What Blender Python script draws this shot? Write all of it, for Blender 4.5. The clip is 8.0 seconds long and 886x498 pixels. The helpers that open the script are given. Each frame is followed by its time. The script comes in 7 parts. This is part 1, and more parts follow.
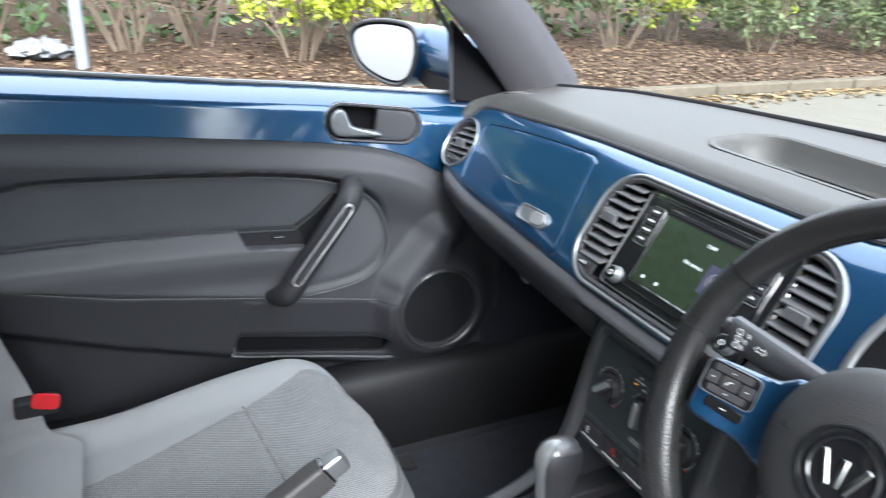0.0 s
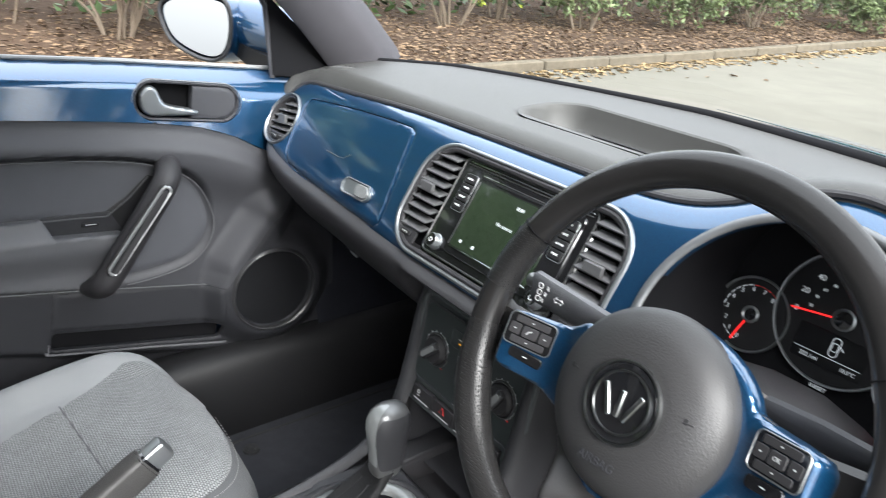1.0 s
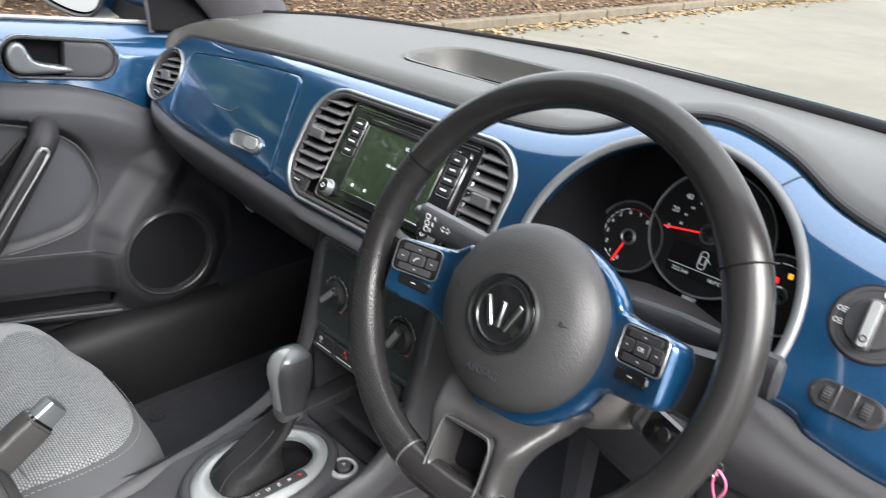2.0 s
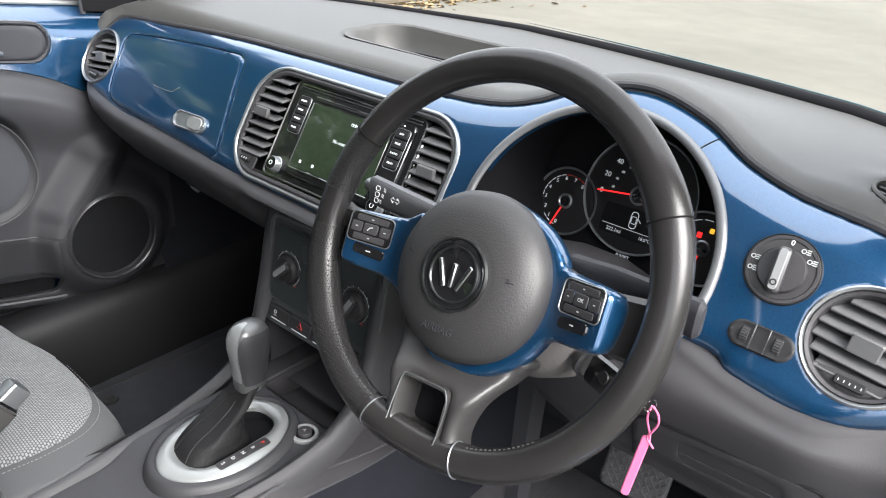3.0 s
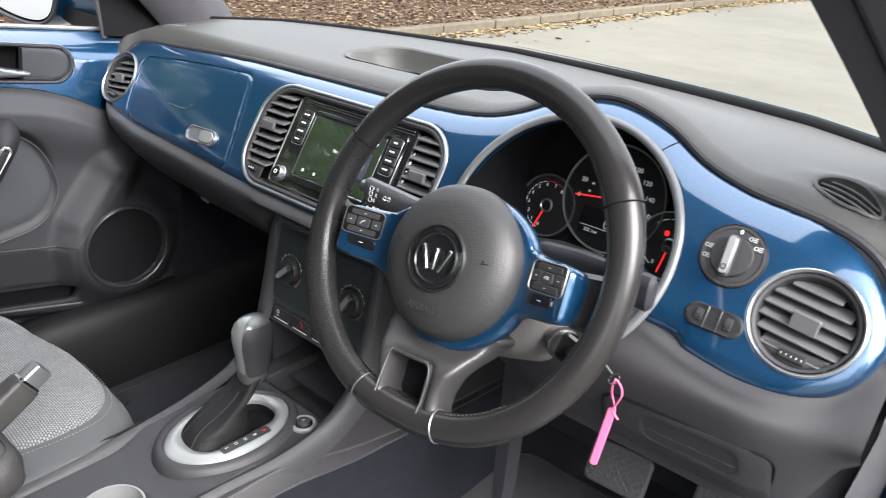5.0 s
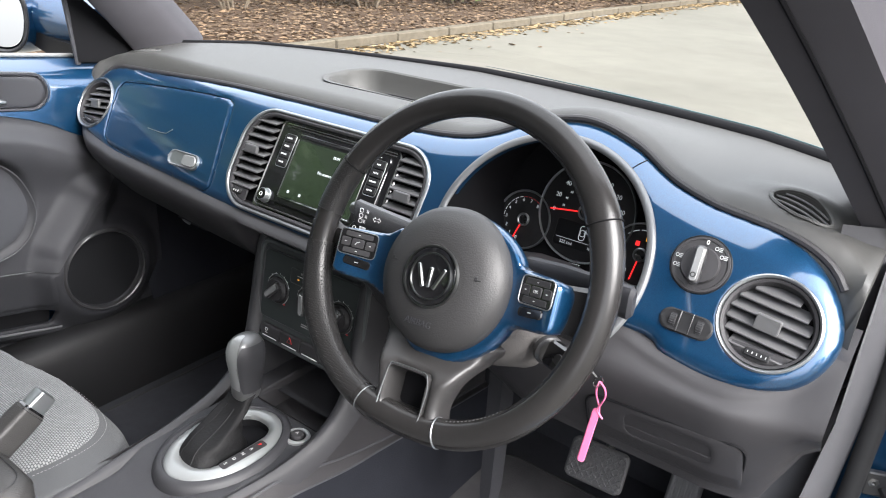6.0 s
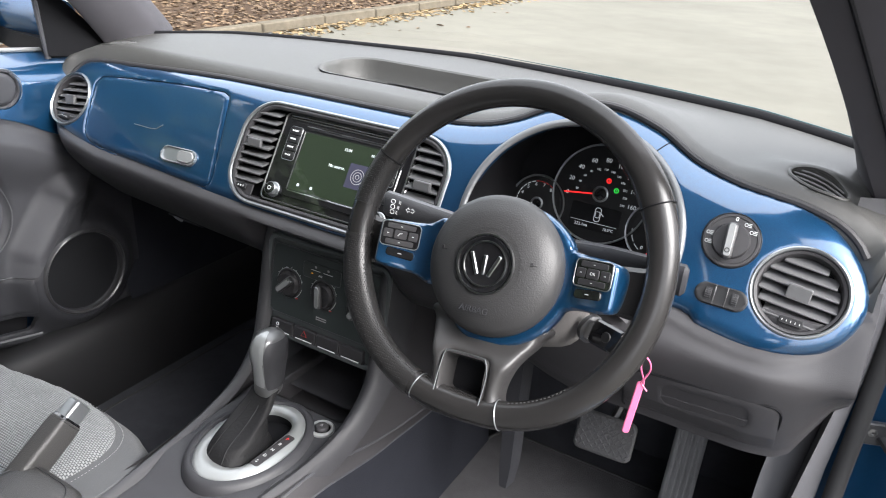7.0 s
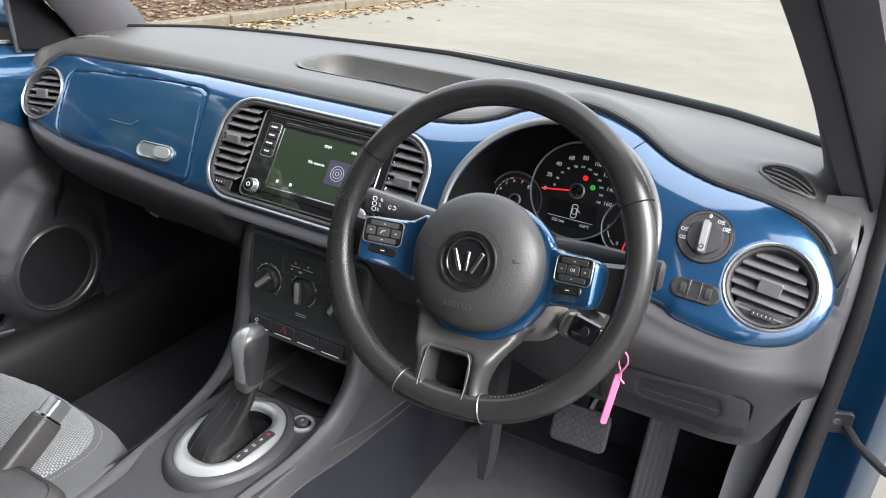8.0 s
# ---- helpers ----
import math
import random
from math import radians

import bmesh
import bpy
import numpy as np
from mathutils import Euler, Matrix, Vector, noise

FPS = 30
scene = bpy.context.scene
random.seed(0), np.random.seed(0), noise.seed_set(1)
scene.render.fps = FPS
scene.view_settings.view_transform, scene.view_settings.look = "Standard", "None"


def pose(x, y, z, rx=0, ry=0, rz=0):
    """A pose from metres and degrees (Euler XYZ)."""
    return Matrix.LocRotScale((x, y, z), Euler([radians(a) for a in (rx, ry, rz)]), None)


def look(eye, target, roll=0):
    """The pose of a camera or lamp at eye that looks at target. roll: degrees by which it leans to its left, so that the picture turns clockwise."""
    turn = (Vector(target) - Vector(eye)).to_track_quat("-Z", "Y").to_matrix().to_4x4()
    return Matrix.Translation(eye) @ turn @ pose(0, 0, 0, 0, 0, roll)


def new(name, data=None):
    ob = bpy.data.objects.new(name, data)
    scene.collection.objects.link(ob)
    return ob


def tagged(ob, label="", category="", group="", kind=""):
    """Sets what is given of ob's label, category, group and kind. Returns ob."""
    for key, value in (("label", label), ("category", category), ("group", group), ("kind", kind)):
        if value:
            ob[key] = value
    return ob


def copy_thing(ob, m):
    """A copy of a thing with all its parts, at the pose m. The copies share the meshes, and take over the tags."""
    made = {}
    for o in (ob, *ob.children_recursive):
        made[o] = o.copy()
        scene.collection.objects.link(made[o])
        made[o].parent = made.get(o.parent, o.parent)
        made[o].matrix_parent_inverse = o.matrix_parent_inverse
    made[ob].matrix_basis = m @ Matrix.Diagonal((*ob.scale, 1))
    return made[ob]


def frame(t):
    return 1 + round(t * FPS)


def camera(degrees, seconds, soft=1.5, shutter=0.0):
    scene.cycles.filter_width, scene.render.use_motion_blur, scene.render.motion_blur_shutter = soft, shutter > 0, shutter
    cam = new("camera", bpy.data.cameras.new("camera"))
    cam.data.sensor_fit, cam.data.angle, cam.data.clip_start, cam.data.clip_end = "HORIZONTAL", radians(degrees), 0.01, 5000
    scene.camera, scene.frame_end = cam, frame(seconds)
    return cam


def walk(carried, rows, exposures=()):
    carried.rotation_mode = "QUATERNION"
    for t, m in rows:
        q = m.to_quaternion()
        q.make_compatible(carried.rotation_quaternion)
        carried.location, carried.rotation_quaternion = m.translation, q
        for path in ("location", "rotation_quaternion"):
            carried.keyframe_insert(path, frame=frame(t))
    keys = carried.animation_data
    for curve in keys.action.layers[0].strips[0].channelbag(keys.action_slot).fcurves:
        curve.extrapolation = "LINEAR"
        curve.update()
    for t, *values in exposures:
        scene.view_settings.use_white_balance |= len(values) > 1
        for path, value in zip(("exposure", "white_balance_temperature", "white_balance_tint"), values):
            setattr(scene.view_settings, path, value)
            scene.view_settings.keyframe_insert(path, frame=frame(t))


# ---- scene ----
cam = camera(62.3, 8.0, 1.05, 0.5)
PATH = [
    (0, (0.577, -0.6, 1.274), (-1.091, 0.198, 0.513), 2.4),
    (0.5, (0.594, -0.584, 1.273), (-0.952, 0.424, 0.5), 3.5),
    (1, (0.607, -0.575, 1.271), (-0.834, 0.563, 0.479), 4.0),
    (1.5, (0.622, -0.575, 1.262), (-0.726, 0.654, 0.441), 4.0),
    (2, (0.644, -0.574, 1.247), (-0.611, 0.727, 0.391), 4.0),
    (2.2, (0.651, -0.577, 1.245), (-0.566, 0.748, 0.371), 3.8),
    (3.3, (0.668, -0.631, 1.271), (-0.431, 0.771, 0.361), 4.0),
    (3.5, (0.671, -0.645, 1.279), (-0.427, 0.76, 0.374), 4.0),
    (4, (0.687, -0.682, 1.288), (-0.427, 0.725, 0.403), 4.3),
    (4.5, (0.706, -0.675, 1.268), (-0.437, 0.723, 0.407), 4.1),
    (5, (0.737, -0.662, 1.254), (-0.418, 0.745, 0.427), 3.9),
    (5.2, (0.751, -0.661, 1.257), (-0.403, 0.753, 0.438), 3.7),
    (6.3, (0.71, -0.752, 1.291), (-0.309, 0.763, 0.475), 3.3),
    (6.5, (0.683, -0.773, 1.291), (-0.298, 0.763, 0.468), 3.2),
    (7, (0.634, -0.801, 1.293), (-0.26, 0.776, 0.45), 3.4),
    (7.5, (0.626, -0.81, 1.302), (-0.209, 0.792, 0.446), 3.9),
    (8, (0.626, -0.817, 1.301), (-0.192, 0.796, 0.446), 4.4),
]
walk(cam, [(t, look(eye, target, roll)) for t, eye, target, roll in PATH], [(0.0, 2.32, 5900, 8), (0.5, 2.26, 6050, 8), (1.5, 2.14, 6300, 9), (2.0, 2.14, 6350, 10), (8.0, 2.14, 6300, 11)])

# world: bright overcast sky with a wide, weak sun
world = bpy.data.worlds.new("sky")
scene.world = world
world.use_nodes = True
SUN_UP, SUN_TURN = 38.0, 103.0
wn = world.node_tree.nodes
sky = wn.new("ShaderNodeTexSky")
sky.sky_type, sky.sun_disc = "NISHITA", False
sky.sun_elevation, sky.sun_rotation = radians(SUN_UP), radians(SUN_TURN)
sky.air_density, sky.dust_density, sky.ozone_density = 1.0, 6.0, 1.0
# thin cloud: the clear sky is washed out and the cloud layer is brightest overhead
pale = wn.new("ShaderNodeHueSaturation")
pale.inputs["Saturation"].default_value, pale.inputs["Value"].default_value = 0.35, 0.55
up, sep, rise, cloud, total = (wn.new(k) for k in ("ShaderNodeTexCoord", "ShaderNodeSeparateXYZ", "ShaderNodeMapRange", "ShaderNodeVectorMath", "ShaderNodeVectorMath"))
wl = world.node_tree.links
wl.new(sky.outputs[0], pale.inputs["Color"])
wl.new(up.outputs["Generated"], sep.inputs[0])
wl.new(sep.outputs["Z"], rise.inputs["Value"])
rise.inputs["To Min"].default_value, rise.inputs["To Max"].default_value = 2.6, 6.0
cloud.operation, total.operation = "SCALE", "ADD"
cloud.inputs[0].default_value = (0.99, 1.0, 1.025)
wl.new(rise.outputs["Result"], cloud.inputs["Scale"])
wl.new(pale.outputs["Color"], total.inputs[0])
wl.new(cloud.outputs["Vector"], total.inputs[1])
wl.new(total.outputs["Vector"], wn["Background"].inputs[0])
wn["Background"].inputs[1].default_value = 0.15
sun = new("sun", bpy.data.lights.new("sun", "SUN"))
sun.data.energy, sun.data.angle, sun.data.color = 1.9, radians(40), (1.0, 0.97, 0.93)
_a, _e = radians(SUN_TURN), radians(SUN_UP)
sun.matrix_world = look((0, 0, 0), (-math.sin(_a) * math.cos(_e), -math.cos(_a) * math.cos(_e), -math.sin(_e)))


# ---- materials ----
def material(name, color, rough=0.5, metal=0.0, coat=0.0, grain=0.0, grain_size=900.0, mottle=0.0, mottle_size=14.0, sheen=0.0, emit=0.0, spec=0.5, other=None, vary=0.0):
    """A surface with base colour, two scales of variation (grain in the relief, mottling in colour and gloss)."""
    m = bpy.data.materials.new(name)
    m.use_nodes = True
    n, k = m.node_tree.nodes, m.node_tree.links
    b = n["Principled BSDF"]
    b.inputs["Base Color"].default_value = (*color, 1)
    b.inputs["Roughness"].default_value = rough
    b.inputs["Metallic"].default_value = metal
    b.inputs["Coat Weight"].default_value = coat
    b.inputs["Coat Roughness"].default_value = 0.03
    b.inputs["Coat IOR"].default_value = 1.78
    b.inputs["Sheen Weight"].default_value = sheen
    b.inputs["Specular IOR Level"].default_value = spec
    if emit:
        b.inputs["Emission Color"].default_value = (*color, 1)
        b.inputs["Emission Strength"].default_value = emit
    tc = n.new("ShaderNodeTexCoord")
    if grain:
        t = n.new("ShaderNodeTexNoise")
        t.inputs["Scale"].default_value, t.inputs["Detail"].default_value = grain_size, 3
        k.new(tc.outputs["Object"], t.inputs["Vector"])
        bump = n.new("ShaderNodeBump")
        bump.inputs["Strength"].default_value, bump.inputs["Distance"].default_value = grain, 0.001
        k.new(t.outputs["Fac"], bump.inputs["Height"])
        k.new(bump.outputs["Normal"], b.inputs["Normal"])
    if mottle or vary:
        t2 = n.new("ShaderNodeTexNoise")
        t2.inputs["Scale"].default_value, t2.inputs["Detail"].default_value, t2.inputs["Roughness"].default_value = mottle_size, 8, 0.65
        k.new(tc.outputs["Object"], t2.inputs["Vector"])
        mix = n.new("ShaderNodeMix")
        mix.data_type = "RGBA"
        lo = [max(0.0, c * (1 - mottle)) for c in color]
        hi = [min(1.0, c * (1 + mottle)) for c in (other or color)]
        mix.inputs["A"].default_value, mix.inputs["B"].default_value = (*lo, 1), (*hi, 1)
        k.new(t2.outputs["Fac"], mix.inputs["Factor"])
        src = mix.outputs["Result"]
        if vary:
            oi = n.new("ShaderNodeNewGeometry")
            hs = n.new("ShaderNodeHueSaturation")
            mr = n.new("ShaderNodeMapRange")
            mr.inputs["To Min"].default_value, mr.inputs["To Max"].default_value = 1 - vary, 1 + vary
            k.new(oi.outputs["Random Per Island"], mr.inputs["Value"])
            k.new(mr.outputs["Result"], hs.inputs["Value"])
            k.new(src, hs.inputs["Color"])
            src = hs.outputs["Color"]
        k.new(src, b.inputs["Base Color"])
        mr2 = n.new("ShaderNodeMapRange")
        mr2.inputs["To Min"].default_value, mr2.inputs["To Max"].default_value = max(0.02, rough * (1 - mottle * 0.6)), min(1, rough * (1 + mottle * 0.6))
        k.new(t2.outputs["Fac"], mr2.inputs["Value"])
        k.new(mr2.outputs["Result"], b.inputs["Roughness"])
    return m


def nodes_of(m):
    return m.node_tree.nodes, m.node_tree.links, m.node_tree.nodes["Principled BSDF"]


def car_paint():
    m = material("blue_metallic_paint", (0.01, 0.07, 0.17), 0.32, 0.65, 1.0)
    n, k, b = nodes_of(m)
    b.inputs["Coat Roughness"].default_value = 0.07
    tc = n.new("ShaderNodeTexCoord")
    v = n.new("ShaderNodeTexVoronoi")
    v.inputs["Scale"].default_value = 1600
    k.new(tc.outputs["Object"], v.inputs["Vector"])
    mix = n.new("ShaderNodeMix")
    mix.data_type = "RGBA"
    mix.inputs["A"].default_value, mix.inputs["B"].default_value = (0.004, 0.0345, 0.095, 1), (0.009, 0.071, 0.165, 1)
    k.new(v.outputs["Color"], mix.inputs["Factor"])
    k.new(mix.outputs["Result"], b.inputs["Base Color"])
    return m


def woven(name, a, c, scale, rough=0.9):
    """Cloth of small crossing threads in two greys."""
    m = material(name, a, rough, sheen=0.15, spec=0.1)
    n, k, b = nodes_of(m)
    tc = n.new("ShaderNodeTexCoord")
    mp = n.new("ShaderNodeMapping")
    mp.inputs["Scale"].default_value = (scale, scale * 1.25, 0.0)
    k.new(tc.outputs["Object"], mp.inputs["Vector"])
    ch = n.new("ShaderNodeTexBrick")
    ch.inputs["Scale"].default_value, ch.inputs["Mortar Size"].default_value, ch.inputs["Mortar Smooth"].default_value = 1.0, 0.26, 1.0
    ch.inputs["Brick Width"].default_value, ch.inputs["Row Height"].default_value = 1.0, 1.0
    ch.inputs["Color1"].default_value, ch.inputs["Color2"].default_value, ch.inputs["Mortar"].default_value = (*a, 1), (*[x * 0.8 for x in a], 1), (*c, 1)
    k.new(mp.outputs["Vector"], ch.inputs["Vector"])
    no = n.new("ShaderNodeTexNoise")
    no.inputs["Scale"].default_value = 20
    k.new(tc.outputs["Object"], no.inputs["Vector"])
    mx = n.new("ShaderNodeMix")
    mx.data_type, mx.blend_type = "RGBA", "MULTIPLY"
    mx.inputs["Factor"].default_value = 0.25
    k.new(ch.outputs["Color"], mx.inputs["A"])
    k.new(no.outputs["Fac"], mx.inputs["B"])
    k.new(mx.outputs["Result"], b.inputs["Base Color"])
    bump = n.new("ShaderNodeBump")
    bump.inputs["Strength"].default_value, bump.inputs["Distance"].default_value, bump.invert = 0.5, 0.0008, True
    k.new(ch.outputs["Fac"], bump.inputs["Height"])
    k.new(bump.outputs["Normal"], b.inputs["Normal"])
    return m


def glass_pane(name, tint=(1, 1, 1)):
    m = bpy.data.materials.new(name)
    m.use_nodes = True
    n, k = m.node_tree.nodes, m.node_tree.links
    n.remove(n["Principled BSDF"])
    tr, gl, mx = n.new("ShaderNodeBsdfTransparent"), n.new("ShaderNodeBsdfGlossy"), n.new("ShaderNodeMixShader")
    tr.inputs[0].default_value = (*tint, 1)
    gl.inputs["Roughness"].default_value = 0.0
    mx.inputs[0].default_value = 0.05
    k.new(tr.outputs[0], mx.inputs[1])
    k.new(gl.outputs[0], mx.inputs[2])
    k.new(mx.outputs[0], n["Material Output"].inputs[0])
    return m


PAINT = car_paint()
PLASTIC = material("soft_touch_black_plastic", (0.027, 0.026, 0.028), 0.5, grain=0.35, grain_size=1400, mottle=0.12, spec=0.35)
DOORTRIM = material("grained_door_trim", (0.045, 0.0455, 0.051), 0.5, grain=0.4, grain_size=1200, mottle=0.12, spec=0.4)
DASHTOP = material("grained_grey_dash_skin", (0.043, 0.0425, 0.0405), 0.5, grain=0.5, grain_size=1100, mottle=0.1, spec=0.5)
DOORSKIN = material("grained_door_plastic", (0.021, 0.0215, 0.025), 0.55, grain=0.4, grain_size=1200, mottle=0.12, spec=0.35)
DOORCLOTH = material("door_insert_vinyl", (0.076, 0.078, 0.088), 0.5, grain=0.5, grain_size=1600, mottle=0.1, spec=0.3)
ARMSKIN = material("padded_armrest_vinyl", (0.086, 0.087, 0.094), 0.5, grain=0.5, grain_size=1000, mottle=0.1)
PILLAR = material("pillar_trim_fabric", (0.058, 0.056, 0.062), 0.85, grain=0.5, grain_size=1800, mottle=0.1, spec=0.12)
CARPET = material("black_carpet", (0.040, 0.041, 0.047), 0.95, grain=1.0, grain_size=700, mottle=0.3, mottle_size=30, spec=0.04)
# mat carpet made lighter to stand for daylight in the driver's footwell
MAT_LIT = material("lit_floor_mat", (0.058, 0.057, 0.060), 0.95, grain=1.0, grain_size=600, mottle=0.4, mottle_size=18, spec=0.04)
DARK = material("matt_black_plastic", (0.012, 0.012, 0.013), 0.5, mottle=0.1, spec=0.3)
VOID = material("deep_black_plastic", (0.006, 0.006, 0.007), 0.7, spec=0.1)
PIANO = material("piano_black", (0.008, 0.008, 0.009), 0.08, coat=0.5, mottle=0.1, mottle_size=5)
LEATHER = material("worn_black_leather", (0.018, 0.0172, 0.017), 0.22, grain=0.12, grain_size=620, mottle=0.25, mottle_size=11, spec=0.32)
LEATHER_SOFT = material("padded_leatherette", (0.032, 0.031, 0.0305), 0.5, grain=0.5, grain_size=700, mottle=0.12)
BOOT = material("soft_gaiter_leather", (0.0085, 0.0085, 0.009), 0.6, grain=0.8, grain_size=260, mottle=0.2, spec=0.18)
AIRBAGSKIN = material("airbag_cover_skin", (0.025, 0.0245, 0.025), 0.5, grain=0.35, grain_size=620, mottle=0.08)
CONSOLE = material("grained_console_plastic", (0.027, 0.027, 0.030), 0.5, grain=0.35, grain_size=1300, mottle=0.12, spec=0.4)
BADGE = material("satin_chrome_badge", (0.30, 0.31, 0.31), 0.28, 1.0, mottle=0.06)
PLATE = material("light_satin_plate", (0.27, 0.28, 0.28), 0.4, 0.5, mottle=0.06)
GUNMETAL = material("gunmetal_knob_shell", (0.13, 0.132, 0.134), 0.34, 0.6, mottle=0.08)
SILVER = material("satin_silver_trim", (0.31, 0.325, 0.335), 0.33, 0.85, mottle=0.06)
PALE = material("pale_silver_plate", (0.23, 0.235, 0.235), 0.45, 0.4, mottle=0.06)
CHROME = material("chrome", (0.75, 0.76, 0.77), 0.08, 1.0, mottle=0.04)
WHITE = material("white_print", (0.75, 0.76, 0.76), 0.5)
GREYPRINT = material("grey_print", (0.28, 0.28, 0.28), 0.6)
RED = material("red_print", (0.6, 0.02, 0.02), 0.4)
STITCHDARK = material("grey_wheel_stitching", (0.04, 0.04, 0.04), 0.8)
STITCH = material("pale_stitching", (0.25, 0.25, 0.25), 0.8)
PINK = material("pink_plastic_tag", (0.56, 0.12, 0.24), 0.35, coat=0.2, mottle=0.05)
REDBUCKLE = material("red_buckle_button", (0.42, 0.010, 0.015), 0.3, coat=0.3)
FABRIC = woven("light_grey_woven_cloth", (0.255, 0.265, 0.265), (0.05, 0.05, 0.055), 240)
FABRIC_PLAIN = material("light_grey_plain_cloth", (0.2, 0.205, 0.21), 0.9, grain=0.6, grain_size=1500, mottle=0.1, sheen=0.08, spec=0.1)
FABRIC_DARK = material("dark_grey_bolster_cloth", (0.07, 0.072, 0.075), 0.9, grain=0.6, grain_size=1500, mottle=0.1, sheen=0.08, spec=0.1)


def perforated():
    """Leather pricked with rows of small holes."""
    m = material("perforated_leather", (0.03, 0.029, 0.029), 0.3, spec=0.32)
    n, k, b = nodes_of(m)
    tc, v, r, bp, mx = n.new("ShaderNodeTexCoord"), n.new("ShaderNodeTexVoronoi"), n.new("ShaderNodeValToRGB"), n.new("ShaderNodeBump"), n.new("ShaderNodeMix")
    v.inputs["Scale"].default_value, v.inputs["Randomness"].default_value = 460, 0.25
    k.new(tc.outputs["Object"], v.inputs["Vector"])
    r.color_ramp.elements[0].position, r.color_ramp.elements[1].position = 0.22, 0.36
    k.new(v.outputs["Distance"], r.inputs["Fac"])
    mx.data_type = "RGBA"
    mx.inputs["A"].default_value, mx.inputs["B"].default_value = (0.003, 0.003, 0.003, 1), (0.0155, 0.015, 0.015, 1)
    k.new(r.outputs["Color"], mx.inputs["Factor"])
    k.new(mx.outputs["Result"], b.inputs["Base Color"])
    bp.inputs["Strength"].default_value, bp.inputs["Distance"].default_value = 0.8, 0.0008
    k.new(r.outputs["Color"], bp.inputs["Height"])
    k.new(bp.outputs["Normal"], b.inputs["Normal"])
    return m


PERF = perforated()
BRIGHT = material("bright_satin_inlay", (0.42, 0.425, 0.43), 0.32, 0.6, mottle=0.05)
SPOKE = material("satin_black_spoke", (0.028, 0.027, 0.027), 0.40, grain=0.15, grain_size=700, mottle=0.12, spec=0.42)
FACE = material("control_face_black", (0.022, 0.028, 0.028), 0.4, grain=0.12, grain_size=1600, mottle=0.1, spec=0.45)
# darker copy of the carpet, with footwell shade put into its colour
CARPET_SHADE = material("shaded_footwell_carpet", (0.015, 0.016, 0.020), 0.95, grain=1.0, grain_size=600, mottle=0.3, mottle_size=30, spec=0.04)
BINNACLE = material("satin_grey_ring", (0.15, 0.155, 0.16), 0.4, 0.5, mottle=0.06)
ICON = material("pale_grey_print", (0.4, 0.41, 0.41), 0.6)
SLAT = material("grey_vent_slat", (0.085, 0.085, 0.087), 0.35, mottle=0.08)
TRIP = material("black_trip_display", (0.006, 0.006, 0.007), 0.3, spec=0.3)
PANEL = material("flat_black_panel", (0.058, 0.065, 0.067), 0.45, grain=0.15, grain_size=1600, mottle=0.1, spec=0.4)
COLUMNSKIN = material("grained_column_cover", (0.10, 0.094, 0.091), 0.55, grain=0.6, grain_size=420, mottle=0.12, spec=0.35)
TREAD = material("worn_grey_rubber", (0.065, 0.065, 0.068), 0.65, grain=0.5, grain_size=500, mottle=0.3, mottle_size=25, spec=0.3)
GRILLE = material("black_speaker_mesh", (0.009, 0.0095, 0.011), 0.6, grain=0.8, grain_size=900, mottle=0.1, spec=0.2)
TREADWORN = material("scuffed_grey_pedal_rubber", (0.14, 0.14, 0.143), 0.6, grain=0.5, grain_size=500, mottle=0.35, mottle_size=40, spec=0.3)
# lighter copy of the dark trim: daylight from the door put into colour
TRIM_LIT = material("lit_side_trim", (0.082, 0.082, 0.088), 0.6, grain=0.4, grain_size=1200, mottle=0.12, spec=0.3)
SATIN = material("satin_black_trim", (0.035, 0.035, 0.037), 0.3, mottle=0.08)
RUBBER = material("black_rubber", (0.022, 0.022, 0.023), 0.7, grain=0.3, mottle=0.15, spec=0.3)
# green in the display colour stands for trees mirrored in the glass
SCREEN = material("dark_display_glass", (0.016, 0.024, 0.014), 0.12, coat=0.6, emit=0.12)
TILE = material("dark_violet_tile", (0.035, 0.035, 0.055), 0.2, emit=0.12)
LIT_WHITE = material("lit_display_white", (0.5, 0.53, 0.55), 0.4, emit=0.12)
LIT_RED = material("lit_red", (0.8, 0.02, 0.02), 0.4, emit=0.35)
LIT_GREEN = material("lit_green", (0.03, 0.6, 0.06), 0.4, emit=0.2)
LIT_AMBER = material("lit_amber", (0.9, 0.4, 0.03), 0.4, emit=0.3)
MIRROR = material("mirror_glass", (0.42, 0.425, 0.42), 0.01, 1.0)
GLASS = glass_pane("clear_windscreen", (0.97, 0.985, 0.975))
GLASSEDGE = material("green_glass_edge", (0.012, 0.042, 0.046), 0.3, mottle=0.1)
LINER = material("grey_headliner", (0.36, 0.36, 0.36), 0.95, grain=0.3, mottle=0.08, spec=0.1)
METAL = material("bare_dark_metal", (0.2, 0.2, 0.2), 0.35, 0.9, mottle=0.2)


# ---- mesh helpers ----
def mesh_of(name, verts, faces, m=None, smooth=40):
    me = bpy.data.meshes.new(name)
    if m is not None:
        a = np.asarray(verts, float)
        R = np.array(m)
        verts = a @ R[:3, :3].T + R[:3, 3]
    me.from_pydata([tuple(v) for v in verts], [], [tuple(int(i) for i in f) for f in faces])
    me.validate()
    bm = bmesh.new()
    bm.from_mesh(me)
    bmesh.ops.recalc_face_normals(bm, faces=bm.faces)
    bm.to_mesh(me)
    bm.free()
    if smooth:
        me.shade_smooth()
        me.set_sharp_from_angle(angle=radians(smooth))
    return me


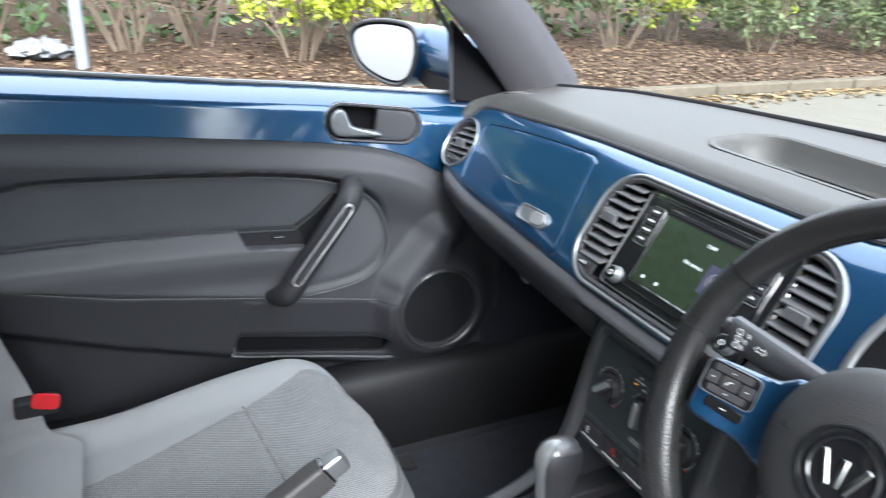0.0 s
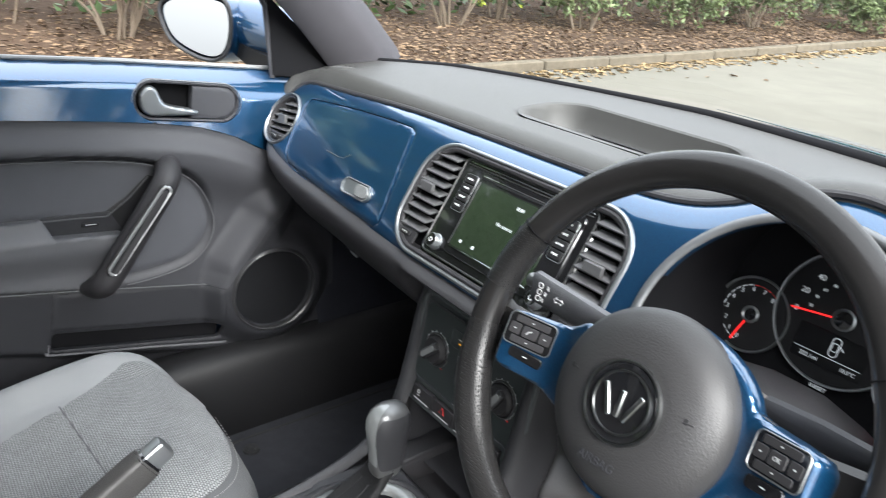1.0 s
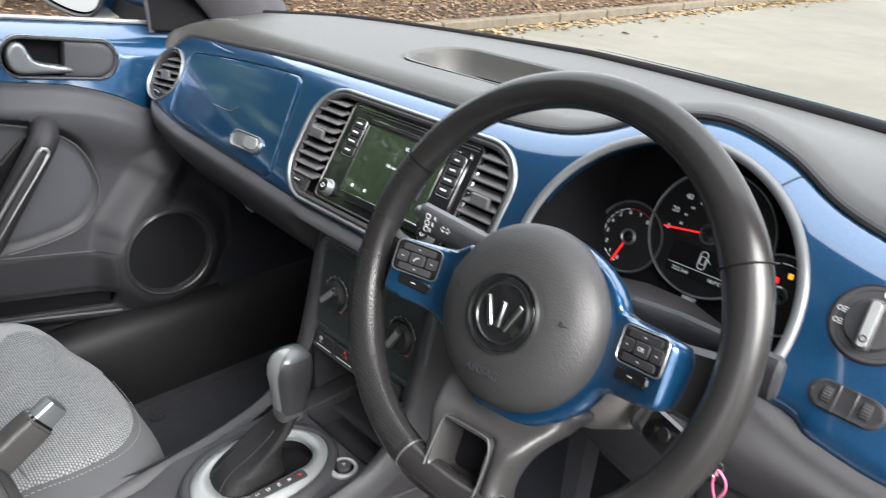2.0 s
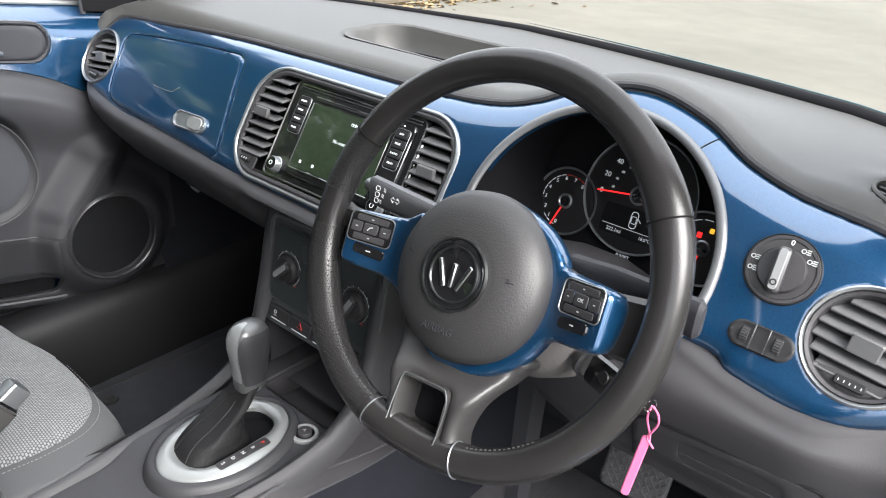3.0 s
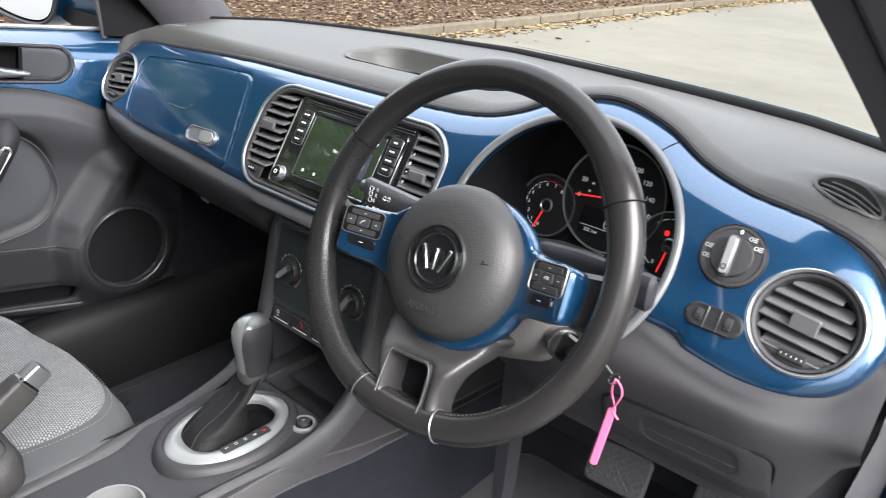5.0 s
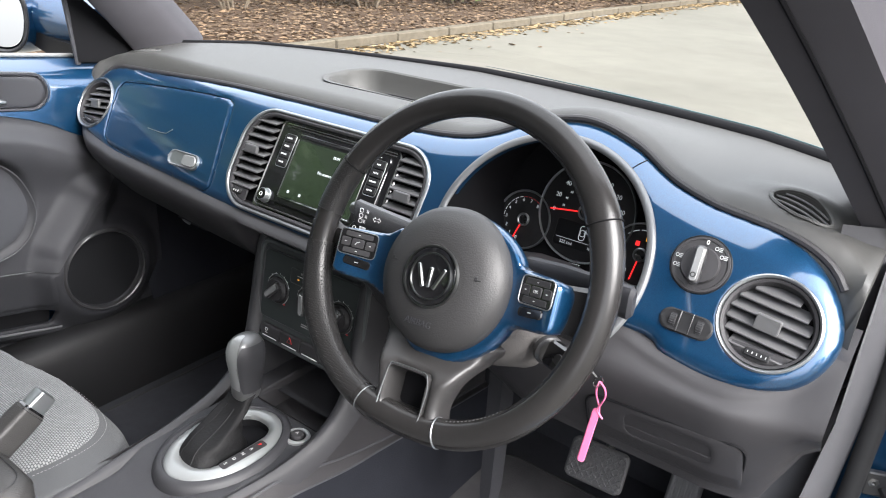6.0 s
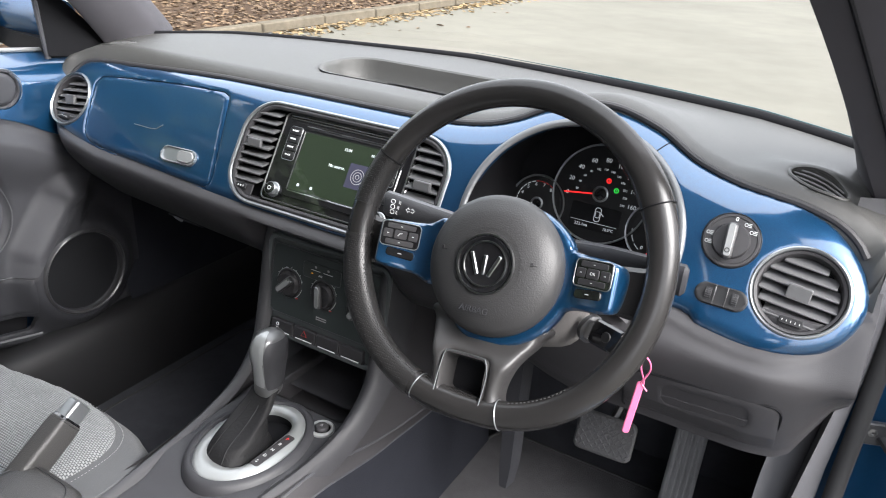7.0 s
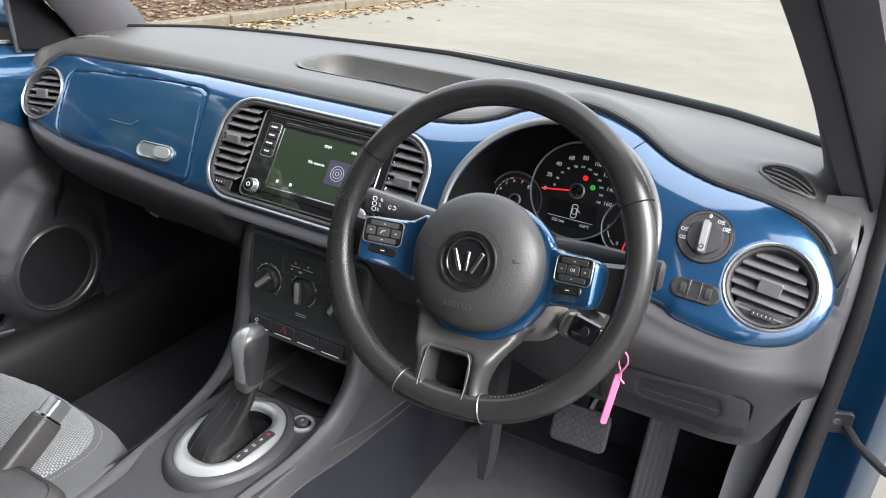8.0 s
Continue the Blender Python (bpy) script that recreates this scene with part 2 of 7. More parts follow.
def part(name, geo, mt, parent=None, label="", m=None, smooth=40):
    """Links (verts, faces) as one mesh object under a thing or a part."""
    me = mesh_of(name, geo[0], geo[1], m, smooth)
    me.materials.append(mt)
    ob = new(name, me)
    if parent is not None:
        ob.parent = parent
    if label:
        ob["label"] = label
    return ob


def thing(name, label, category, group="", kind=""):
    return tagged(new(name), label, category, group, kind)


def join(*geos):
    vs, fs, o = [], [], 0
    for g in geos:
        v, f = g
        vs.extend([tuple(p) for p in v])
        fs.extend([tuple(int(i) + o for i in q) for q in f])
        o += len(v)
    return vs, fs


def moved(geo, m):
    R = np.array(m)
    return (np.asarray(geo[0], float) @ R[:3, :3].T + R[:3, 3], geo[1])


# signed distances, negative inside
def sd_circle(P, cx, cy, r):
    return np.hypot(P[..., 0] - cx, P[..., 1] - cy) - r


def sd_rrect(P, cx, cy, hx, hy, r, turn=0.0):
    c, s = math.cos(radians(turn)), math.sin(radians(turn))
    dx, dy = P[..., 0] - cx, P[..., 1] - cy
    x, y = np.abs(c * dx + s * dy) - hx + r, np.abs(-s * dx + c * dy) - hy + r
    return np.hypot(np.maximum(x, 0), np.maximum(y, 0)) + np.minimum(np.maximum(x, y), 0) - r


def sd_poly(P, pts):
    A = np.asarray(pts, float)
    B = np.roll(A, -1, 0)
    best = np.full(P.shape[:-1], 1e9)
    ins = np.zeros(P.shape[:-1], bool)
    for a, b in zip(A, B):
        e, w = b - a, P - a
        t = np.clip((w @ e) / max(e @ e, 1e-12), 0, 1)
        d = w - t[..., None] * e
        best = np.minimum(best, (d ** 2).sum(-1))
        c = (a[1] > P[..., 1]) != (b[1] > P[..., 1])
        with np.errstate(divide="ignore", invalid="ignore"):
            xx = a[0] + (P[..., 1] - a[1]) / (b[1] - a[1] + 1e-15) * e[0]
        ins ^= c & (P[..., 0] < xx)
    return np.where(ins, -1, 1) * np.sqrt(best)


def curve_pts(ctrl, n=8, closed=True):
    """A smooth line (Catmull-Rom) through control points."""
    A = np.asarray(ctrl, float)
    out, N = [], len(A)
    for i in range(N if closed else N - 1):
        if closed:
            p = [A[(i + j) % N] for j in (-1, 0, 1, 2)]
        else:
            p = [A[max(i - 1, 0)], A[i], A[i + 1], A[min(i + 2, N - 1)]]
        for s in np.linspace(0, 1, n, endpoint=False):
            out.append(0.5 * (2 * p[1] + (p[2] - p[0]) * s + (2 * p[0] - 5 * p[1] + 4 * p[2] - p[3]) * s * s + (3 * p[1] - p[0] - 3 * p[2] + p[3]) * s ** 3))
    if not closed:
        out.append(A[-1])
    return np.array(out)


def smooth01(x):
    x = np.clip(x, 0, 1)
    return x * x * (3 - 2 * x)


def sheet(sdf, box, step, thick=0.004, roll=0.003, height=None):
    """A panel cut to a signed distance, with rolled edges and side walls; height(P, d) lifts it."""
    x0, x1, y0, y1 = box
    nx, ny = max(2, int(math.ceil((x1 - x0) / step))), max(2, int(math.ceil((y1 - y0) / step)))
    X, Y = np.meshgrid(np.linspace(x0, x1, nx + 1), np.linspace(y0, y1, ny + 1), indexing="ij")
    P = np.stack([X, Y], -1)
    D = sdf(P)
    okv = D < 0.62 * step
    cell = okv[:-1, :-1] & okv[1:, :-1] & okv[1:, 1:] & okv[:-1, 1:]
    used = np.zeros_like(okv)
    for a in (slice(None, -1), slice(1, None)):
        for b in (slice(None, -1), slice(1, None)):
            used[a, b] |= cell
    idx = -np.ones(used.shape, int)
    idx[used] = np.arange(used.sum())
    Q = P[used].copy()
    i, j = np.nonzero(cell)
    F = np.stack([idx[i, j], idx[i + 1, j], idx[i + 1, j + 1], idx[i, j + 1]], 1)
    E = {}
    for f in F:
        for a, b in zip(f, np.roll(f, -1)):
            if (b, a) in E:
                del E[(b, a)]
            else:
                E[(a, b)] = 1
    edge = np.array(sorted({v for e in E for v in e}), int)
    h = step * 0.05
    for _ in range(6):
        q = Q[edge]
        d = sdf(q)
        gx = (sdf(q + [h, 0]) - sdf(q - [h, 0])) / (2 * h)
        gy = (sdf(q + [0, h]) - sdf(q - [0, h])) / (2 * h)
        g = np.maximum(gx ** 2 + gy ** 2, 0.25)
        Q[edge] = q - np.stack([gx, gy], -1) * (np.clip(d, -step, step) / g)[:, None]
    d = np.maximum(-sdf(Q), 0)
    d[edge] = 0
    W = np.zeros(len(Q))
    if roll:
        t = np.clip(d / roll, 0, 1)
        W = -roll * (1 - np.sqrt(np.maximum(0, 1 - (1 - t) ** 2)))
    if height is not None:
        W = W + height(Q, d)
    V = [(*q, w) for q, w in zip(Q, W)]
    F = [tuple(f) for f in F]
    low = {}
    for v in edge:
        low[v] = len(V)
        V.append((Q[v][0], Q[v][1], W[v] - thick))
    for a, b in E:
        F.append((b, a, low[a], low[b]))
    return V, F


def tube(path, r, n=12, closed=False, flat=1.0, cap=True):
    """A round rod along a path; r one number or one for each point; flat squeezes it along the up side."""
    A = np.asarray(path, float)
    N = len(A)
    rr = np.broadcast_to(np.asarray(r, float), (N,))
    T = np.roll(A, -1, 0) - np.roll(A, 1, 0) if closed else np.gradient(A, axis=0)
    T /= np.linalg.norm(T, axis=1)[:, None] + 1e-12
    up = np.array([0, 0, 1.0]) if abs(T[0][2]) < 0.9 else np.array([0, 1.0, 0])
    u = np.cross(T[0], up)
    u /= np.linalg.norm(u)
    V, F = [], []
    for i in range(N):
        u = u - T[i] * (u @ T[i])
        u /= np.linalg.norm(u)
        w = np.cross(T[i], u)
        for j in range(n):
            a = 2 * math.pi * j / n
            V.append(A[i] + rr[i] * (math.cos(a) * u + flat * math.sin(a) * w))
    for i in range(N if closed else N - 1):
        k = (i + 1) % N
        for j in range(n):
            l = (j + 1) % n
            F.append((i * n + j, i * n + l, k * n + l, k * n + j))
    if cap and not closed:
        F.append(tuple(range(n)))
        F.append(tuple((N - 1) * n + j for j in range(n)))
    return V, F


def loft(rings, closed=True, cap=True):
    """A skin over rings of the same number of points."""
    N, n = len(rings), len(rings[0])
    V = [tuple(p) for r in rings for p in r]
    F = []
    for i in range(N - 1):
        for j in range(n if closed else n - 1):
            l = (j + 1) % n
            F.append((i * n + j, i * n + l, (i + 1) * n + l, (i + 1) * n + j))
    if cap and closed:
        F.append(tuple(range(n)))
        F.append(tuple((N - 1) * n + j for j in range(n)))
    return V, F


def lathe(profile, n=40, cap=True):
    """(r, z) pairs turned round z."""
    return loft([[(r * math.cos(2 * math.pi * j / n), r * math.sin(2 * math.pi * j / n), z) for j in range(n)] for r, z in profile], cap=cap)


def ring_outline(hx, hy, r, n=6):
    """A rounded rectangle as points."""
    out = []
    for cx, cy, a0 in ((hx - r, hy - r, 0), (-hx + r, hy - r, 90), (-hx + r, -hy + r, 180), (hx - r, -hy + r, 270)):
        for i in range(n + 1):
            a = radians(a0 + 90 * i / n)
            out.append((cx + r * math.cos(a), cy + r * math.sin(a)))
    return out


def block(hx, hy, z0, z1, r=0.003, bev=0.001, n=4):
    """A rounded slab with a bevelled top and bottom."""
    def ring(s, z):
        return [(x, y, z) for x, y in ring_outline(hx - s, hy - s, max(r - s, 0.0002), n)]
    return loft([ring(bev, z0), ring(0, z0 + bev), ring(0, z1 - bev), ring(bev, z1)])


def box(x0, x1, y0, y1, z0, z1, bev=0.004):
    g = block((x1 - x0) / 2, (y1 - y0) / 2, z0, z1, bev * 1.5, bev, 3)
    return moved(g, pose((x0 + x1) / 2, (y0 + y1) / 2, 0))


def text(parent, body, size, m, mt, name="lettering", depth=0.0003, align="CENTER"):
    """Letters as a mesh, a little proud of the surface."""
    cu = bpy.data.curves.new("letters", "FONT")
    cu.body, cu.size, cu.align_x, cu.align_y, cu.extrude = body, size, align, "CENTER", depth
    cu.resolution_u = 3
    tmp = bpy.data.objects.new("letters", cu)
    scene.collection.objects.link(tmp)
    me = bpy.data.meshes.new_from_object(tmp.evaluated_get(bpy.context.evaluated_depsgraph_get()))
    bpy.data.objects.remove(tmp)
    me.transform(m)
    me.materials.clear()
    me.materials.append(mt)
    ob = new(name, me)
    ob.parent = parent
    return ob


def axes(o, x, y):
    """A pose from an origin, its right and its up direction."""
    x = Vector(x).normalized()
    y = Vector(y)
    y = (y - x * y.dot(x)).normalized()
    z = x.cross(y)
    return Matrix(((x.x, y.x, z.x, o[0]), (x.y, y.y, z.y, o[1]), (x.z, y.z, z.z, o[2]), (0, 0, 0, 1)))


# ---- axes of the dashboard ----
FAS = axes((0, 0, 0.94), (1, 0, 0), (0, 0.527, 0.85))
HV = axes((-0.01, -0.041, 0.742), (1, 0, 0), (0, 0.17, 1))
MID = -0.014
TOPX = [-0.695, -0.678, -0.668, -0.65, -0.615, -0.488, -0.355, -0.231, 0.0, 0.12, 0.19, 0.235, 0.28, 0.35, 0.42, 0.475, 0.525, 0.565, 0.60, 0.635, 0.66, 0.678, 0.688, 0.70]
TOPV = [0.0, 0.015, 0.038, 0.058, 0.072, 0.08, 0.088, 0.092, 0.094, 0.096, 0.104, 0.120, 0.145, 0.160, 0.143, 0.113, 0.097, 0.091, 0.086, 0.076, 0.061, 0.038, 0.010, 0.0]
BOTX = [-0.676, -0.662, -0.635, -0.596, -0.512, -0.408, -0.273, -0.15, 0.055, 0.21, 0.48, 0.53, 0.58, 0.615, 0.648, 0.672, 0.686]
BOTV = [-0.014, -0.034, -0.051, -0.064, -0.077, -0.082, -0.089, -0.094, -0.096, -0.09, -0.055, -0.068, -0.075, -0.073, -0.062, -0.043, -0.016]
INSTR = (0.349, 0.0, 0.141)


TOPLINE = np.array(curve_pts(list(zip(TOPX, TOPV)), 8, False)).T
BACKLINE = np.array(curve_pts([(-0.70, 0.17), (-0.63, 0.23), (-0.5, 0.298), (-0.3, 0.355), (0, 0.39), (0.3, 0.382), (0.5, 0.352), (0.63, 0.318), (0.70, 0.28)], 10, False)).T


def v_top(x):
    return np.interp(x, TOPLINE[0], TOPLINE[1])


def y_back(x):
    return np.interp(x, BACKLINE[0], BACKLINE[1])


def fas(u, v, w=0.0, turn=0):
    return FAS @ pose(u, v, w, 0, 0, turn)


FOUT = curve_pts([(x, v + 0.010 * float(smooth01((0.67 - abs(x)) / 0.06))) for x, v in zip(TOPX[1:-1], TOPV[1:-1])] + [(x, v) for x, v in zip(BOTX[::-1], BOTV[::-1])], 5)
GLOVE = curve_pts([(-0.571, 0.03), (-0.566, 0.05), (-0.545, 0.057), (-0.42, 0.069), (-0.29, 0.076), (-0.262, 0.073), (-0.25, 0.055), (-0.232, -0.055), (-0.238, -0.078), (-0.265, -0.083), (-0.4, -0.077), (-0.52, -0.068), (-0.548, -0.059), (-0.56, -0.04)], 6)


def sd_cluster(P, grow=0.0):
    return sd_rrect(P, MID, -0.003, 0.187 + grow, 0.081 + grow, 0.055 + grow)


def sd_fascia(P):
    d = sd_poly(P, FOUT)
    d = np.maximum(d, -sd_poly(P, GLOVE))
    d = np.maximum(d, -sd_cluster(P))
    d = np.maximum(d, -sd_circle(P, *INSTR))
    for s in (-1, 1):
        d = np.maximum(d, -sd_circle(P, 0.622 * s, 0.0, 0.0475))
    return d


def fascia_swell(P, d):
    far = np.maximum(-sd_poly(P, FOUT), 0)
    k = smooth01((P[:, 1] + 0.03) / 0.05)
    edge = np.minimum(far / (0.02 + 0.016 * k), 1)
    return -(0.012 + 0.006 * k) * (1 - np.sqrt(np.maximum(0, 1 - (1 - edge) ** 2))) - 0.35 * P[:, 1] ** 2


dash = thing("dashboard", "car dashboard with glossy blue metallic fascia and grey top", "dashboard")
part("fascia", sheet(sd_fascia, (-0.685, 0.695, -0.105, 0.18), 0.0028, 0.012, 0.0015, fascia_swell), PAINT, dash, "glossy blue metallic painted fascia panel", FAS)
glove = part("glovebox_door", sheet(lambda P: sd_poly(P, GLOVE) + 0.0014, (-0.58, -0.22, -0.09, 0.085), 0.0042, 0.01, 0.002, fascia_swell), PAINT, dash, "blue painted glovebox flap", FAS)
part("glovebox_gap", sheet(lambda P: sd_poly(P, GLOVE) - 0.004, (-0.59, -0.21, -0.1, 0.09), 0.008, 0.003, 0), VOID, dash, "", FAS @ pose(0, 0, -0.014))
part("emblem", tube([(-0.44, -0.014, -0.0002), (-0.40, -0.0145, 0.0006), (-0.385, -0.013, 0.0006), (-0.372, -0.003, 0.0004)], 0.0007, 6), SILVER, glove, "small plain silver emblem line", FAS)
latch = part("latch", sheet(lambda P: sd_rrect(P, 0, 0, 0.039, 0.0135, 0.0135), (-0.05, 0.05, -0.02, 0.02), 0.002, 0.008, 0.003, lambda P, d: 0.004 * smooth01(1 - d / 0.004)), SILVER, glove, "oval satin silver glovebox latch", fas(-0.313, -0.046, 0.003, 2))
part("latch_lever", join(moved(block(0.018, 0.0098, 0, 0.0035, 0.0098, 0.0012), pose(0.0178, 0, 0))), PALE, latch, "", fas(-0.313, -0.046, 0.003, 2))

# lower dash: dark plastic below the fascia, with the driver's knee panel
st = np.linspace(-0.69, 0.70, 100)
rings = []
for x in st:
    v = float(np.interp(x, BOTX, BOTV))
    k = float(smooth01((x - 0.16) / 0.25))
    y0, z0 = 0.527 * v, 0.94 + 0.85 * v
    y0, z0 = y0 - 0.85 * -0.012, z0 + 0.527 * -0.012
    end = float(smooth01((abs(x) - 0.6) / 0.09))
    pas = [(y0 + 0.03, z0 + 0.02), (y0 - 0.008, z0 + 0.004), (y0 - 0.017, z0 - 0.008), (y0 - 0.012, z0 - 0.03), (y0 + 0.01, z0 - 0.062), (y0 + 0.045, z0 - 0.095), (y0 + 0.12, z0 - 0.13), (y0 + 0.25, z0 - 0.14)]
    drv = [(y0 + 0.03, z0 + 0.02), (y0 - 0.006, z0 + 0.004), (y0 - 0.016, z0 - 0.008), (-0.055, 0.85), (-0.045, 0.80), (-0.024, 0.748), (0.012, 0.724), (0.25, 0.73)]
    round_off = float(smooth01((x - 0.648) / 0.05))
    drv = [(a, b + (0.87 - b) * 0.66 * round_off if b < 0.86 else b) for a, b in drv]
    push = 0.045 * (1 - float(smooth01((abs(x + 0.01) - 0.112) / 0.03)))
    pas = [(a + (push if i > 2 else 0), b) for i, (a, b) in enumerate(pas)]
    rings.append([(x + (0.02 * end if i > 2 and x < 0 else 0), (1 - k) * a[0] + k * b[0] + end * 0.02, (1 - k) * a[1] + k * b[1]) for i, (a, b) in enumerate(zip(pas, drv))])
lower = []
for r in rings:
    lower.append(curve_pts(r, 4, False))
part("lower_dash", loft(lower, closed=False, cap=False), PLASTIC, dash, "dark soft-touch lower dash and knee panel")
BOTLINE = np.array(curve_pts(list(zip(BOTX, BOTV)), 8, False)).T
part("fascia_lower_edge", tube([(x, v - 0.001, -0.35 * v * v - 0.0145) for x, v in zip(*BOTLINE) if -0.6 < x < 0.585], 0.0042, 8), PLASTIC, dash, "dark rolled edge under the fascia", FAS)
# coin-box flap in the knee panel
KNEE = axes((0, 0, 0), (1, 0, 0), (0, 0, 1))


def knee_h(P, d):
    y = np.interp(P[:, 1], [0.73, 0.748, 0.77, 0.80, 0.825, 0.85], [-0.004, -0.024, -0.037, -0.0465, -0.052, -0.0555])
    return -y - 0.02 * smooth01((np.abs(P[:, 0]) - 0.6) / 0.09)


def sd_pull(P):
    return sd_rrect(P, 0.560, 0.790, 0.049, 0.0155, 0.010, 4)


flap = part("coin_box_flap", sheet(lambda P: np.maximum(sd_rrect(P, 0.553, 0.776, 0.087, 0.040, 0.016, 3), -sd_pull(P)), (0.45, 0.66, 0.72, 0.83), 0.003, 0.004, 0.0008, lambda P, d: knee_h(P, d) + 0.0006), PLASTIC, dash, "", KNEE)
part("flap_gap", tube([(0.553 + x + 0.05 * y * 0, -float(knee_h(np.array([[0.553 + x, 0.776 + y]]), 0)[0]) - 0.0008, 0.776 + y + 0.05 * x) for x, y in ring_outline(0.0875, 0.0405, 0.016, 6)], 0.0014, 6, True), VOID, flap)
part("finger_pull", sheet(lambda P: sd_pull(P) - 0.001, (0.50, 0.625, 0.765, 0.82), 0.0022, 0.003, 0, lambda P, d: knee_h(P, d) - 0.0006 - 0.022 * smooth01((P[:, 1] - 0.787 - 0.07 * (P[:, 0] - 0.56)) / 0.007)), PLASTIC, flap, "", KNEE)
# dark lens sheet painting a small recess's shade, with a bag hook, under the glovebox
HOOK = axes((-0.352, 0.008, 0.766), (1, 0, -0.03), (0, -0.73, 0.69))
hook = part("hook_shade", sheet(lambda P: (np.sqrt((P[..., 0] / 0.042) ** 2 + (P[..., 1] / 0.0105) ** 2) - 1) * 0.0105, (-0.045, 0.045, -0.013, 0.013), 0.003, 0.004, 0.0015), DARK, dash, "", HOOK)
part("recess_edge", tube([(0.042 * math.cos(t), 0.0105 * math.sin(t), 0.0004) for t in np.linspace(0, 2 * math.pi, 40, endpoint=False)], 0.0009, 5, True), DOORSKIN, hook, "", HOOK)
part("bag_hook", tube([(-0.024, 0.004, 0.001), (-0.016, 0.001, 0.003), (-0.010, -0.004, 0.003)], 0.0022, 8), SILVER, hook, "small silver bag hook", HOOK)
# dash top
def yf(x):
    return 0.527 * v_top(x) + 0.0205


def sd_top(P):
    x, y = P[..., 0], P[..., 1]
    d = np.maximum(yf(x) - y, y - y_back(x)) * 0.8
    d = np.maximum(d, np.abs(x - 0.002) - 0.692)
    for s in (-1, 1):
        d = np.maximum(d, -sd_oval(P, s))
    return d


def sd_oval(P, s, grow=0.0):
    """The oval demister outlets near the screen pillars."""
    a = -s * 0.26
    dx, dy = P[..., 0] - 0.608 * s, P[..., 1] - 0.106
    u, v = math.cos(a) * dx + math.sin(a) * dy, -math.sin(a) * dx + math.cos(a) * dy
    A, B = 0.034 + grow, 0.0185 + grow
    return (np.sqrt((u / A) ** 2 + (v / B) ** 2) - 1) * B


def top_height(x, y):
    f = yf(x)
    zf = 0.94 + 0.85 * v_top(x) - 0.003
    zb = np.interp(x, [-0.7, -0.5, 0, 0.5, 0.7], [1.028, 1.041, 1.051, 1.041, 1.025])
    s = np.clip((y - f) / (y_back(x) - f), 0, 1)
    flat = np.interp(np.abs(x), [0, 0.55, 0.62, 0.66, 0.70], [1.037, 1.035, 1.027, 1.013, 0.987])
    top = flat + (zb - flat) * s + np.maximum(zf + 0.014 - flat, 0) * (1 - smooth01(s * 1.15))
    lip = 1 - (1 - np.clip((y - f) / 0.028, 0, 1)) ** 2.2
    swell = 0.013 * np.exp(-((x - 0.605) / 0.045) ** 2 - ((y - 0.132) / 0.03) ** 2)
    return zf + (top + swell - zf) * lip


def sd_tray(P):
    return sd_rrect(P, -0.014, 0.207, 0.166, 0.066, 0.055)


part("dash_top", sheet(lambda P: np.maximum(sd_top(P), -sd_tray(P)), (-0.70, 0.70, 0.0, 0.43), 0.0058, 0.02, 0.003, lambda P, d: top_height(P[:, 0], P[:, 1])), DASHTOP, dash, "grained grey dash top with a shallow tray")
bowl = []
for shrink, drop in ((-0.002, -0.0012), (0.001, 0.001), (0.003, 0.30), (0.0055, 0.85), (0.009, 1.0), (0.05, 1.0)):
    row = []
    for x, y in ring_outline(0.166 - shrink, 0.066 - shrink, max(0.055 - shrink, 0.004), 12):
        xx, yy = x - 0.014, y + 0.207
        z = float(top_height(np.array([xx]), np.array([yy]))[0])
        deep = 0.002 + 0.036 * float(smooth01((yy - 0.145) / 0.115))
        row.append((xx, yy, z - (drop if abs(drop) < 0.01 else drop * deep)))
    bowl.append(row)
bowl.append([(-0.014, 0.207, bowl[-1][0][2] - 0.002)] * len(bowl[0]))
part("tray_bowl", loft(bowl, cap=False), DASHTOP, dash, "shallow moulded tray")
# ribbed rubber mat in the tray
for i in range(16):
    yy = 0.188 + i * 0.0044
    xs = np.linspace(-0.05, 0.125, 12)
    part("tray_rib", tube([(x, yy, float(top_height(np.array([x]), np.array([yy]))[0]) - 0.001 - 0.036 * float(smooth01((yy - 0.145) / 0.115))) for x in xs], 0.0011, 5), PLASTIC, dash)
